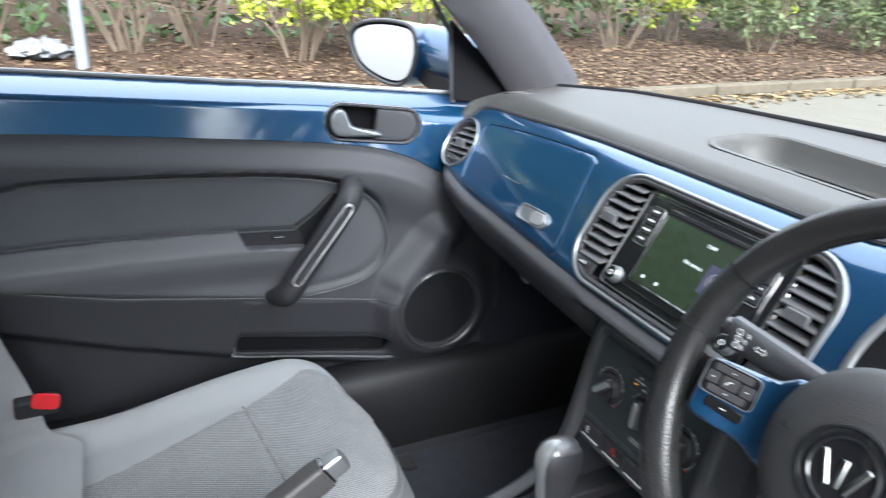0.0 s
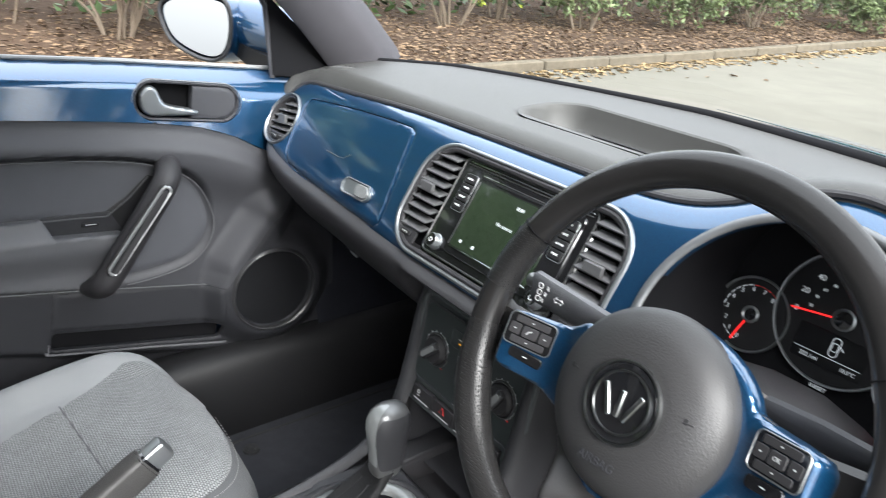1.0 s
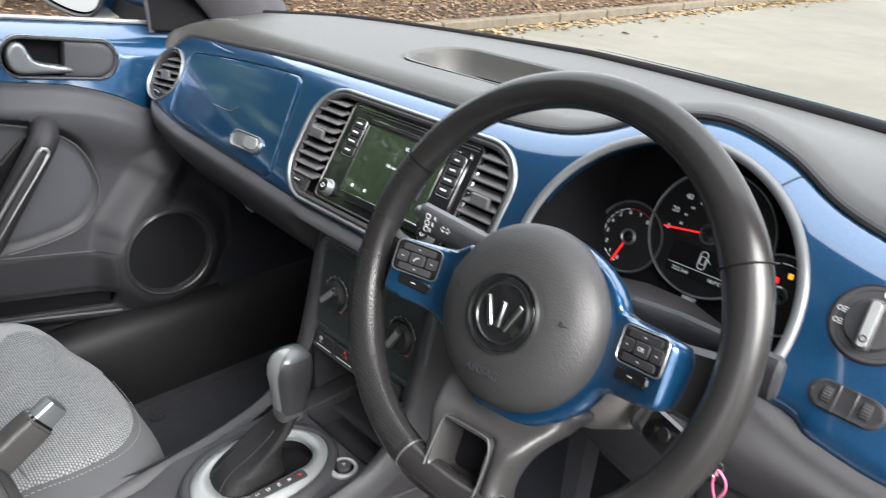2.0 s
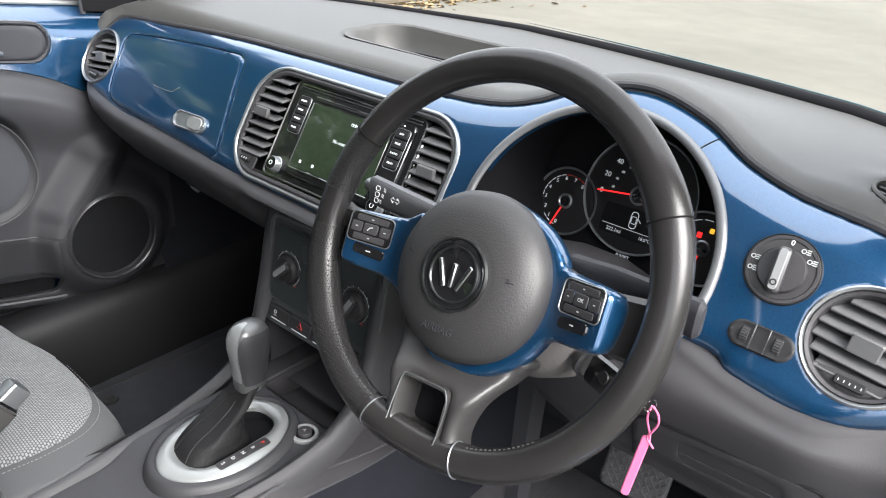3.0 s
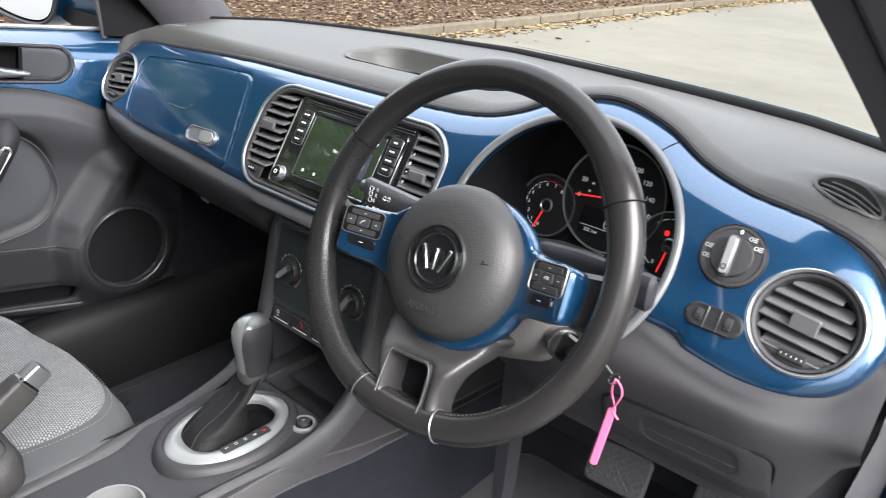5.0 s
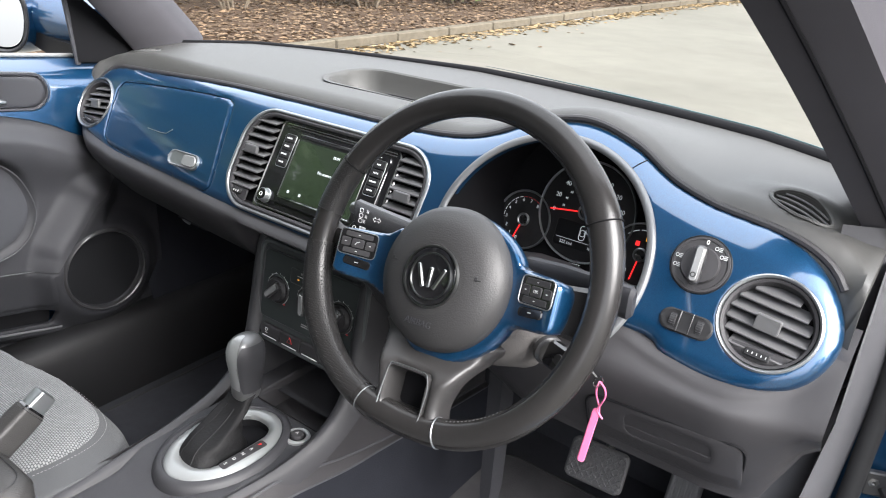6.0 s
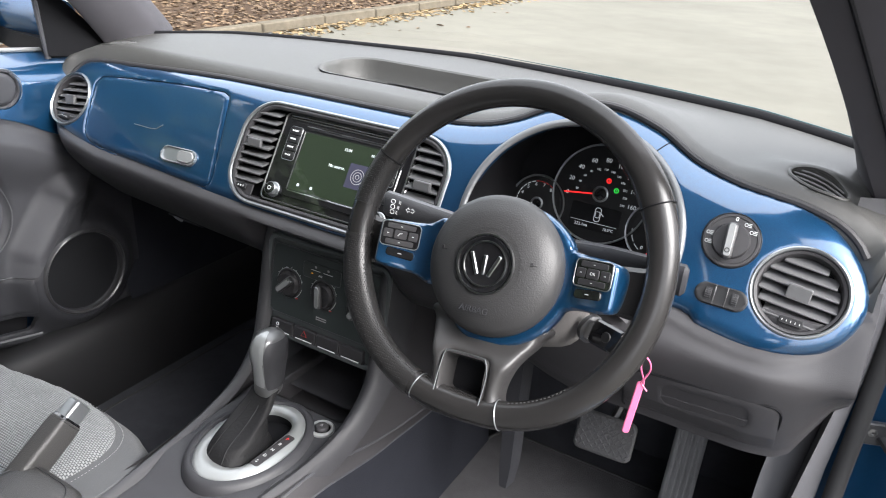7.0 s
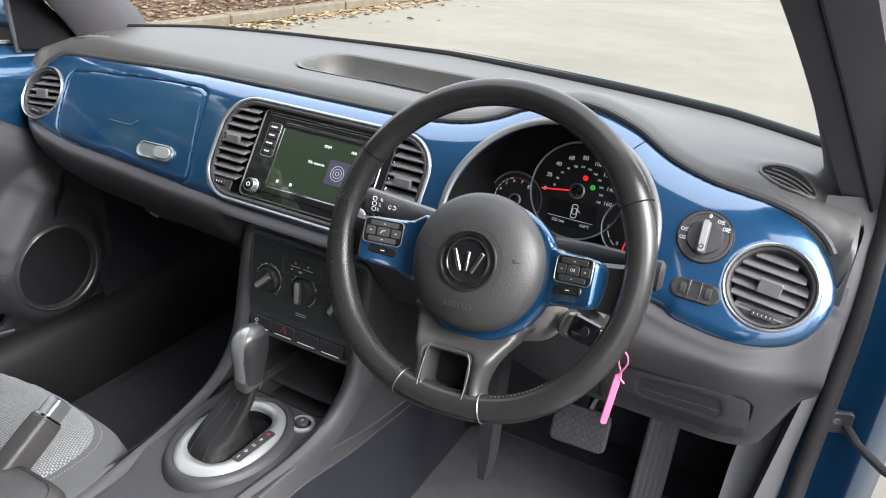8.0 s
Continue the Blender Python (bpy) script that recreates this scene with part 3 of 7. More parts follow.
for s in (-1, 1):
    def h(x, y):
        return float(top_height(np.array([x]), np.array([y]))[0])
    a = -s * 0.26
    dm = part("demister_outlet", sheet(lambda P: sd_oval(P, s, 0.004), (0.608 * s - 0.06, 0.608 * s + 0.06, 0.06, 0.18), 0.003, 0.002, 0, lambda P, d: top_height(P[:, 0], P[:, 1]) - 0.022), VOID, dash)
    ov = []
    for j in range(48):
        t = 2 * math.pi * j / 48
        u, v = 0.0345 * math.cos(t), 0.019 * math.sin(t)
        x, y = 0.608 * s + math.cos(a) * u - math.sin(a) * v, 0.106 + math.sin(a) * u + math.cos(a) * v
        ov.append((x, y, h(x, y) - 0.001))
    part("outlet_ring", tube(ov, 0.0022, 6, True), DASHTOP, dm, "grey outlet ring")
    runs = [[(u, v0) for u in np.linspace(-1, 1, 6) * 0.0325 * math.sqrt(1 - (v0 / 0.0185) ** 2)] for v0 in (-0.0115, -0.0038, 0.0038, 0.0115)] if s > 0 else [[(u0, v) for v in np.linspace(-1, 1, 4) * 0.0175 * math.sqrt(1 - (u0 / 0.0345) ** 2)] for u0 in (-0.024, -0.012, 0.0, 0.012, 0.024)]
    for run in runs:
        pts = []
        for u, v in run:
            x, y = 0.608 * s + math.cos(a) * u - math.sin(a) * v, 0.106 + math.sin(a) * u + math.cos(a) * v
            pts.append((x, y, h(x, y) - (0.005 if s > 0 else 0.0015)))
        part("slat", tube(pts, 0.0013 if s > 0 else 0.0022, 6), SLAT if s > 0 else DASHTOP, dm)
xs = np.linspace(-0.672, 0.675, 160)
part("dash_lip", tube([(x, float(yf(x)) + 0.003, 0.94 + 0.85 * float(v_top(x)) + 0.0005) for x in xs], 0.0045, 8), PLASTIC, dash, "dark rolled front edge of the dash top")
# trim strip at the foot of the windscreen
xs = np.linspace(-0.66, 0.66, 60)
part("screen_foot_strip", tube([(x, float(y_back(x)) - 0.004, float(top_height(np.array([x]), np.array([float(y_back(x))]))[0]) - 0.001) for x in xs], [float(np.interp(x, [-0.66, -0.2, 0.35, 0.66], [0.0055, 0.0065, 0.0105, 0.0105])) for x in xs], 10), VOID, dash, "black strip along the windscreen foot")
part("cowl", loft([[(x, float(y_back(x)) + a, float(top_height(np.array([x]), np.array([float(y_back(x))]))[0]) + b) for a, b in ((0.006, -0.002), (0.03, -0.004), (0.06, -0.01), (0.10, -0.05))] for x in xs], closed=False, cap=False), DARK, dash, "black scuttle panel under the wipers")


# ---- air vents ----
def round_vent(s):
    v = part("air_vent", lathe([(0.0475, -0.03), (0.0475, 0.0), (0.046, 0.0), (0.044, -0.022), (0.001, -0.024)], 48, cap=False), VOID, dash, "round air vent with satin silver ring", fas(0.622 * s, 0, -0.004))
    part("vent_ring", lathe([(0.0462, 0.0), (0.0470, 0.0035), (0.0488, 0.005), (0.0505, 0.0035), (0.0513, -0.002), (0.0462, -0.002)], 64, cap=False), SILVER, v, "satin silver ring", fas(0.622 * s, 0, -0.002))
    part("vent_collar", lathe([(0.0455, 0.002), (0.0425, 0.0005), (0.0405, -0.006), (0.0395, -0.02)], 56, cap=False), PLASTIC, v, "", fas(0.622 * s, 0, -0.002))
    for i in range(6):
        y = 0.034 - i * 0.0122
        half = math.sqrt(0.041 ** 2 - y ** 2)
        m = fas(0.622 * s, 0, 0) @ pose(0, y, -0.011, -50, 0, -6 * s)
        part("slat", block(half, 0.0098, -0.0012, 0.0012, 0.001, 0.0006, 2), SLAT, v, "", m)
    part("tab", block(0.0125, 0.0085, -0.002, 0.004, 0.002, 0.001), SLAT, v, "", fas(0.622 * s, -0.001, -0.002) @ pose(0, 0, 0, 20, 0, -6 * s))
    part("lower_lip", sheet(lambda P: np.maximum(sd_circle(P, 0, 0, 0.0425), P[..., 1] + 0.026), (-0.045, 0.045, -0.045, -0.02), 0.003, 0.004, 0.002), PLASTIC, v, "", fas(0.622 * s, 0, -0.004))
    part("thumb_wheel", block(0.0125, 0.0042, 0, 0.003, 0.002, 0.001), DARK, v, "", fas(0.622 * s, -0.0335, -0.003, -4))
    for i in range(5):
        part("tick", block(0.0004, 0.0012, 0, 0.0006, 0.0003, 0.0002, 1), ICON, v, "", fas(0.622 * s, -0.0335, 0.0001, -4) @ pose(-0.009 + i * 0.0045, 0, 0))


round_vent(-1)
round_vent(1)


def centre_vent(s):
    cu = MID + s * 0.154
    v = part("air_vent", sheet(lambda P: sd_rrect(P, cu, -0.002, 0.0295, 0.074, 0.018), (cu - 0.034, cu + 0.034, -0.08, 0.076), 0.004, 0.004, 0.001), VOID, dash, "slatted air vent beside the radio", FAS @ pose(0, 0, -0.020))
    for i in range(9):
        y = 0.060 - i * 0.0135
        inner = 0.026
        m = fas(cu - s * 0.002 + s * 0.006 * (y > -0.05) * 0, y, 0) @ pose(0, 0, -0.008, -54, 0, 0)
        part("slat", block(inner, 0.0088, -0.0012, 0.0012, 0.001, 0.0006, 2), SLAT, v, "", m)
    part("tab", block(0.0135, 0.0065, -0.001, 0.005, 0.002, 0.001), SLAT, v, "grey vent tab", fas(cu, 0.008, 0.0, 0) @ pose(0, 0, 0, 18))
    part("foot_plate", block(0.022, 0.0105, -0.003, 0, 0.004, 0.001), PLASTIC, v, "", fas(cu, -0.0645, -0.003))
    part("thumb_wheel", block(0.0105, 0.004, 0, 0.003, 0.002, 0.001), DARK, v, "", fas(cu, -0.062, -0.003))
    for i in range(3):
        part("tick", block(0.0005, 0.0015, 0, 0.0006, 0.0003, 0.0002, 1), WHITE, v, "", fas(cu - 0.005 + 0.005 * i, -0.062, 0.0001))


part("cluster_back", sheet(lambda P: sd_cluster(P, 0.004), (-0.22, 0.19, -0.1, 0.09), 0.008, 0.004, 0), VOID, dash, "", FAS @ pose(0, 0, -0.036))
wall_pts = [(x + MID, y - 0.003) for x, y in ring_outline(0.187, 0.081, 0.055, 10)]
part("cluster_well", loft([[(x, y, w) for x, y in wall_pts] for w in (-0.036, -0.003)], cap=False), PLASTIC, dash, "", FAS)
part("cluster_bezel", tube([(x, y, 0.001 - 0.35 * y * y - 0.001) for x, y in wall_pts], 0.003, 8, True), SILVER, dash, "satin silver bezel round radio and vents", FAS)
inner_pts = [(x + MID, y - 0.003) for x, y in ring_outline(0.181, 0.075, 0.050, 10)]
part("cluster_inner_rim", tube([(x, y, -0.0045) for x, y in inner_pts], 0.0042, 8, True), PLASTIC, dash, "", FAS)
centre_vent(-1)
centre_vent(1)

# ---- infotainment unit ----
HU = MID + 0.001


def rad(u, v, w=0.0):
    """A place on the radio, which stands back from the fascia."""
    return fas(u, v, w - 0.011)


radio = thing("car_radio", "black touchscreen car radio with side buttons and knobs", "car radio")
hub = part("body", block(0.124, 0.0735, -0.022, 0.0, 0.008, 0.0015), PIANO, radio, "gloss black radio housing", rad(HU, -0.001, 0.001))
part("frame", tube([(x, y, 0.001) for x, y in ring_outline(0.120, 0.069, 0.009, 5)], 0.0013, 6, True), METAL, radio, "", rad(HU, -0.001, 0.001))
face = part("face", block(0.108, 0.0575, -0.003, 0.003, 0.008, 0.001), PIANO, radio, "", rad(HU, -0.001, 0.001))
part("disc_slot", block(0.082, 0.0012, 0, 0.0008, 0.0005, 0.0002, 1), DARK, radio, "", rad(HU + 0.008, 0.0495, 0.004))
part("slot_trim", block(0.082, 0.0009, 0, 0.0012, 0.0004, 0.0003, 1), CHROME, radio, "", rad(HU + 0.008, 0.0525, 0.0036))
part("top_trim", block(0.112, 0.001, 0, 0.0012, 0.0004, 0.0003, 1), CHROME, radio, "", rad(HU, 0.0645, 0.001))
part("top_trim", block(0.112, 0.0008, 0, 0.0012, 0.0004, 0.0003, 1), METAL, radio, "", rad(HU, 0.0605, 0.001))
screen = part("screen", block(0.0735, 0.0455, 0, 0.0012, 0.003, 0.0005), SCREEN, radio, "dark display reading No source, tinted green for mirrored trees", rad(HU + 0.001, -0.0015, 0.0036))
part("screen_sill", block(0.0735, 0.0009, 0, 0.0016, 0.0004, 0.0003, 1), CHROME, radio, "", rad(HU + 0.001, -0.0485, 0.0036))
part("screen_edge", block(0.0007, 0.0455, 0, 0.0014, 0.0003, 0.0002, 1), METAL, radio, "", rad(HU - 0.0742, -0.0015, 0.0036))
text(screen, "15:04", 0.0062, rad(HU + 0.012, 0.032, 0.0052), LIT_WHITE)
text(screen, "No source.", 0.0066, rad(HU + 0.002, 0.004, 0.0052), LIT_WHITE)
text(screen, "18.0", 0.0055, rad(HU + 0.058, 0.032, 0.0052), LIT_WHITE)
tile = part("cover_tile", block(0.0185, 0.0185, 0, 0.0003, 0.001, 0.0001, 2), TILE, screen, "dark violet cover picture", rad(HU + 0.042, -0.003, 0.0048))
for r in (0.0035, 0.0075, 0.0115):
    part("tile_ring", lathe([(r, 0), (r, 0.0002), (r - 0.0009, 0.0002), (r - 0.0009, 0)], 28, cap=False), GREYPRINT, tile, "", rad(HU + 0.042, -0.003, 0.0051))
for du in (-0.055, -0.03):
    part("icon", block(0.0022, 0.0022, 0, 0.0003, 0.001, 0.0001, 2), LIT_WHITE, screen, "", rad(HU + du, -0.037, 0.005))
for s, words in ((-1, ("RADIO", "MEDIA", "PHONE", "VOICE")), (1, ("NAV", "MUTE", "SOUND", "MENU"))):
    part("button_rail", tube([(x, y, 0.0045) for x, y in ring_outline(0.0118, 0.0265, 0.004, 3)], 0.0004, 5, True), SILVER, radio, "", rad(HU + s * 0.0915, 0.022, 0))
    for i, wd in enumerate(words):
        bt = part("button", block(0.0105, 0.0056, 0.0, 0.0028, 0.0015, 0.0006, 2), DARK, radio, "", rad(HU + s * 0.0915, 0.0415 - i * 0.0128, 0.0036))
        text(bt, wd, 0.0036, rad(HU + s * 0.0915, 0.0415 - i * 0.0128, 0.0067), WHITE)
    kn = part("knob", lathe([(0.0118, 0), (0.0118, 0.002), (0.0106, 0.003), (0.0102, 0.010), (0.0092, 0.0115), (0.001, 0.0112)], 36), SILVER, radio, "silver-edged rotary knob", rad(HU + s * 0.0975, -0.0535, 0.002))
    part("knob_cap", lathe([(0.0088, 0), (0.0085, 0.0006), (0.0005, 0.0009)], 30), PIANO, kn, "", rad(HU + s * 0.0975, -0.0535, 0.0132))
    part("knob_mark", lathe([(0.0032, 0), (0.0032, 0.0004), (0.0024, 0.0004), (0.0024, 0)], 20, cap=False), WHITE, kn, "", rad(HU + s * 0.0975, -0.0535, 0.0141))

# ---- light switch and dimmer ----
ls = part("light_switch", lathe([(0.0312, -0.004), (0.0312, 0.001), (0.030, 0.0022), (0.0275, 0.0022), (0.0265, 0.0012), (0.001, 0.0012)], 56), PLASTIC, dash, "round black headlamp switch with silver grip", fas(0.5405, 0.037, 0))
part("switch_rim", lathe([(0.031, 0), (0.0315, 0.0012), (0.0322, 0.0), (0.0322, -0.002)], 56, cap=False), DARK, ls, "", fas(0.5405, 0.037, 0.001))
part("knob", lathe([(0.0205, 0), (0.0205, 0.003), (0.019, 0.0052), (0.001, 0.0056)], 44), PLASTIC, ls, "", fas(0.5405, 0.036, 0.001))
grip = part("grip", block(0.0054, 0.0205, 0, 0.0125, 0.004, 0.0025), SATIN, ls, "black grip bar with silver face", fas(0.5405, 0.034, 0.006, 3))
part("grip_face", block(0.0036, 0.0185, 0, 0.0008, 0.003, 0.0004), PALE, grip, "", fas(0.5405, 0.034, 0.0183, 3))
part("grip_mark", lathe([(0.003, 0), (0.003, 0.0003), (0.0018, 0.0003), (0.0018, 0)], 12, cap=False), DARK, grip, "", fas(0.541, 0.022, 0.0191))
text(ls, "0", 0.0068, fas(0.5405, 0.0615, 0.0025), WHITE)
for a, wdt in ((58, 0.004), (33, 0.0045), (172, 0.0045), (196, 0.0045)):
    du, dv = 0.0242 * math.cos(radians(a)), 0.0242 * math.sin(radians(a))
    for k in range(3):
        part("icon", block(wdt * 0.45, 0.0005, 0, 0.0004, 0.0003, 0.0001, 1), ICON, ls, "", fas(0.5405 + du + 0.0022, 0.037 + dv + 0.0018 * (k - 1), 0.0022))
    part("icon", lathe([(0.0022, 0), (0.0022, 0.0003), (0.0014, 0.0003), (0.0014, 0)], 10, cap=False), ICON, ls, "", fas(0.5405 + du - 0.002, 0.037 + dv, 0.0024))
dm = part("dimmer", sheet(lambda P: sd_rrect(P, 0, 0, 0.0285, 0.0122, 0.0122), (-0.034, 0.034, -0.016, 0.016), 0.0018, 0.006, 0.002, lambda P, d: -0.001 * smooth01(d / 0.004)), DARK, dash, "oval black thumbwheel dimmer unit", fas(0.5475, -0.0275, 0.0035, -1))
for du, lab in ((-0.014, 0), (0.0145, 1)):
    part("thumbwheel", moved(lathe([(0.009, -0.0035), (0.0095, -0.003), (0.0095, 0.003), (0.009, 0.0035)], 28), pose(0, 0, 0, 0, 90, 0)), RUBBER, dm, "", fas(0.5475 + du, -0.0275, -0.0045, -1))
    for j in range(7):
        part("ridge", block(0.0034, 0.0004, 0, 0.0007, 0.0002, 0.0002, 1), DOORSKIN, dm, "", fas(0.5475 + du, -0.0275, -0.0045) @ pose(0, 0, 0, -42 + 14 * j, 0, 0) @ pose(0, 0, 0.0093))
part("divider", block(0.0006, 0.0115, 0, 0.001, 0.0003, 0.0003, 1), SATIN, dm, "", fas(0.5405, -0.0275, 0.0045))
part("divider", block(0.0004, 0.0115, 0, 0.001, 0.0003, 0.0003, 1), SATIN, dm, "", fas(0.5535, -0.0275, 0.0045))

# ---- instruments ----
ins = thing("instrument_cluster", "round instrument cluster with three dials in a hooded binnacle", "instrument cluster")
GA = axes((0.343, 0.152, 0.94), (1, 0, 0), (0, 0.35, 1))
cu, cv, R = INSTR
ring = [(cu + R * math.cos(a), cv + R * math.sin(a)) for a in np.linspace(radians(-34), radians(214), 72)]
part("binnacle_ring", tube([(x, y, 0.002 - 0.3 * y * y) for x, y in ring], 0.005, 10, flat=0.7), BINNACLE, ins, "satin silver binnacle ring", FAS)
well = []
for f, k in ((0.0, 1.0), (0.12, 0.985), (0.5, 0.965), (1.0, 0.94)):
    row = []
    for a in np.linspace(radians(-58), radians(238), 72):
        p = FAS @ Vector((cu + R * math.cos(a), cv + R * math.sin(a), -0.004))
        row.append((cu + (p.x - cu) * k, p.y + f * (0.155 + 0.35 * (p.z - 0.94) - p.y), 0.94 + (p.z - 0.94) * k))
    well.append(row)
part("binnacle_well", loft(well, closed=False, cap=False), VOID, ins, "black binnacle well")
seam_ends = [(cu + r * math.cos(radians(57)), cv + r * math.sin(radians(57))) for r in np.linspace(R + 0.003, R + 0.024, 6)]
part("fascia_seam", tube([(x, y, float(fascia_swell(np.array([[x, y]]), 0)[0]) + 0.0002) for x, y in seam_ends], 0.0007, 6), VOID, dash, "", FAS)
part("dial_plate", sheet(lambda P: sd_circle(P, 0.008, -0.012, 0.146), (-0.15, 0.165, -0.17, 0.145), 0.01, 0.003, 0), VOID, ins, "", GA @ pose(0, 0, -0.004))


def dial(name, u, v, r, a0, a1, labels, tsize, needle, red=None, ticks=None, center=0.0115):
    d = part(name, lathe([(r, 0), (r, 0.0012), (r - 0.003, 0.002), (0.001, 0.0012)], 64), DARK, ins, "black dial with white figures and silver rim", GA @ pose(u, v, 0))
    part("rim", lathe([(r - 0.0008, 0.001), (r, 0.0042), (r + 0.0014, 0.0046), (r + 0.0022, 0.001)], 72, cap=False), SILVER, d, "", GA @ pose(u, v, 0))
    n = len(labels)
    for i, s in enumerate(labels):
        a = radians(a0 + (a1 - a0) * i / (n - 1))
        if s:
            text(d, s, tsize, GA @ pose(u + (r - (0.0205 if r > 0.05 else 0.0155) * tsize / 0.0085) * math.cos(a), v + (r - (0.0205 if r > 0.05 else 0.0155) * tsize / 0.0085) * math.sin(a), 0.0018), LIT_WHITE, "numeral")
    m = ticks or (n - 1) * 2
    for i in range(m):
        b0, b1 = a0 + (a1 - a0) * (i + 0.12) / m, a0 + (a1 - a0) * (i + 0.88) / m
        pts = [[(rr * math.cos(radians(b)), rr * math.sin(radians(b)), 0.0019) for b in np.linspace(b0, b1, 4)] for rr in (r - 0.0046, r - 0.0085)]
        part("scale_bar", loft(pts, closed=False, cap=False), RED if red and i >= red else LIT_WHITE, d, "", GA @ pose(u, v, 0))
    part("hub_ring", lathe([(center, 0.001), (center, 0.0035), (center - 0.0016, 0.0042), (center - 0.0028, 0.003), (center - 0.0028, 0.001)], 40, cap=False), SILVER, d, "", GA @ pose(u, v, 0))
    part("hub", lathe([(center - 0.0028, 0.003), (0.0005, 0.0042)], 32), PIANO, d, "", GA @ pose(u, v, 0))
    na = radians(needle)
    part("needle", block((r - 0.026) / 2 if r > 0.05 else (r - 0.014) / 2, 0.0009, 0.003, 0.0038, 0.0006, 0.0002, 1), LIT_RED, d, "red needle", GA @ pose(u, v, 0) @ pose(0, 0, 0, 0, 0, needle) @ pose(center + ((r - 0.026) / 2 if r > 0.05 else (r - 0.014) / 2) - 0.001, 0, 0))
    return d


sp = dial("speedometer", 0.0, 0.0, 0.0685, 188, -10, ["0", "20", "40", "60", "80", "100", "120", "140", "160"], 0.0085, 188, ticks=40)
for i, s in enumerate(("20", "40", "60", "80", "100", "120", "140", "160", "180", "200", "220", "240")):
    a = radians(178 - i * 17.5)
    text(sp, s, 0.0042, GA @ pose(0.035 * math.cos(a), 0.035 * math.sin(a), 0.0018), LIT_WHITE, "numeral")
dial("rev_counter", -0.089, -0.034, 0.0405, 260, 54, ["0", "1", "2", "3", "4", "5", "6", "7", "8"], 0.0068, 253, red=12, ticks=16, center=0.0095)
dial("fuel_gauge", 0.088, -0.034, 0.0405, 240, 60, ["0", "", "1/1"], 0.007, 262, red=None, ticks=8, center=0.0095)
disp = part("trip_display", block(0.037, 0.0185, 0.0015, 0.0024, 0.003, 0.0004), TRIP, ins, "small dark trip display", GA @ pose(0.0, -0.0345, 0))
part("display_line", block(0.034, 0.0003, 0, 0.0003, 0.0002, 0.0001, 1), LIT_WHITE, disp, "", GA @ pose(0, -0.0415, 0.0024))
text(disp, "222.1mi", 0.006, GA @ pose(-0.017, -0.047, 0.0026), LIT_WHITE)
text(disp, "18.0\u00b0C", 0.0055, GA @ pose(0.023, -0.047, 0.0026), LIT_WHITE)
ico = [(x, y) for x, y in ring_outline(0.0042, 0.0098, 0.0035, 4)]
part("car_icon", tube([(x, y, 0.0026) for x, y in ico], 0.0005, 4, True), LIT_WHITE, disp, "", GA @ pose(0.0035, -0.029, 0))
part("car_icon", tube([(x, y, 0.0026) for x, y in ring_outline(0.003, 0.0042, 0.0015, 3)], 0.0004, 4, True), LIT_WHITE, disp, "", GA @ pose(0.0035, -0.029, 0))
part("car_icon", tube([(0.0045, 0.003, 0.0026), (0.009, -0.001, 0.0026)], 0.0005, 4), LIT_WHITE, disp, "", GA @ pose(0.0035, -0.029, 0))
for u, v, mt in ((0.0075, 0.0205, LIT_RED), (0.021, 0.0095, LIT_GREEN)):
    part("warning_light", lathe([(0.0036, 0.0018), (0.0036, 0.0024), (0.0022, 0.0024), (0.0022, 0.0018)], 18, cap=False), mt, ins, "", GA @ pose(u, v, 0))
    part("warning_light", block(0.0005, 0.0016, 0.0018, 0.0024, 0.0003, 0.0001, 1), mt, ins, "", GA @ pose(u, v, 0))
part("warning_light", block(0.0028, 0.0032, 0.0018, 0.0024, 0.0008, 0.0001, 2), LIT_RED, ins, "", GA @ pose(0.081, -0.02, 0.001))
part("warning_light", block(0.0025, 0.0028, 0.0018, 0.0024, 0.0008, 0.0001, 2), LIT_AMBER, ins, "", GA @ pose(0.093, -0.012, 0.001))
text(ins, "0.0/SET", 0.0055, GA @ pose(0.004, -0.0735, 0.002), LIT_WHITE)

# ---- heater panel, stack ----
hvac = thing("heater_control_panel", "black heater control panel with three rotary knobs", "control panel")


def KS(u):
    """Where a heater knob sits, a little larger than its drawing."""
    return pose(u, 0.0085, 0.001) @ Matrix.Diagonal((1.1, 1.1, 1.1, 1))


part("stack_body", block(0.1145, 0.094, -0.16, -0.004, 0.014, 0.004), PANEL, hvac, "centre stack housing", HV @ pose(0.0095, 0.012, 0))
part("frame", tube([(x, y, -0.002) for x, y in ring_outline(0.1125, 0.0800, 0.014, 6)], 0.0042, 8, True), PANEL, hvac, "", HV @ pose(0.0095, -0.0015, 0))
part("panel", block(0.1035, 0.0565, -0.004, 0.001, 0.010, 0.001), FACE, hvac, "flat black control face", HV @ pose(0.0095, 0.0105, 0))
part("panel_rim", tube([(x, y, 0.0) for x, y in ring_outline(0.1045, 0.0575, 0.010, 5)], 0.0012, 6, True), DOORTRIM, hvac, "", HV @ pose(0.0095, 0.0105, 0))
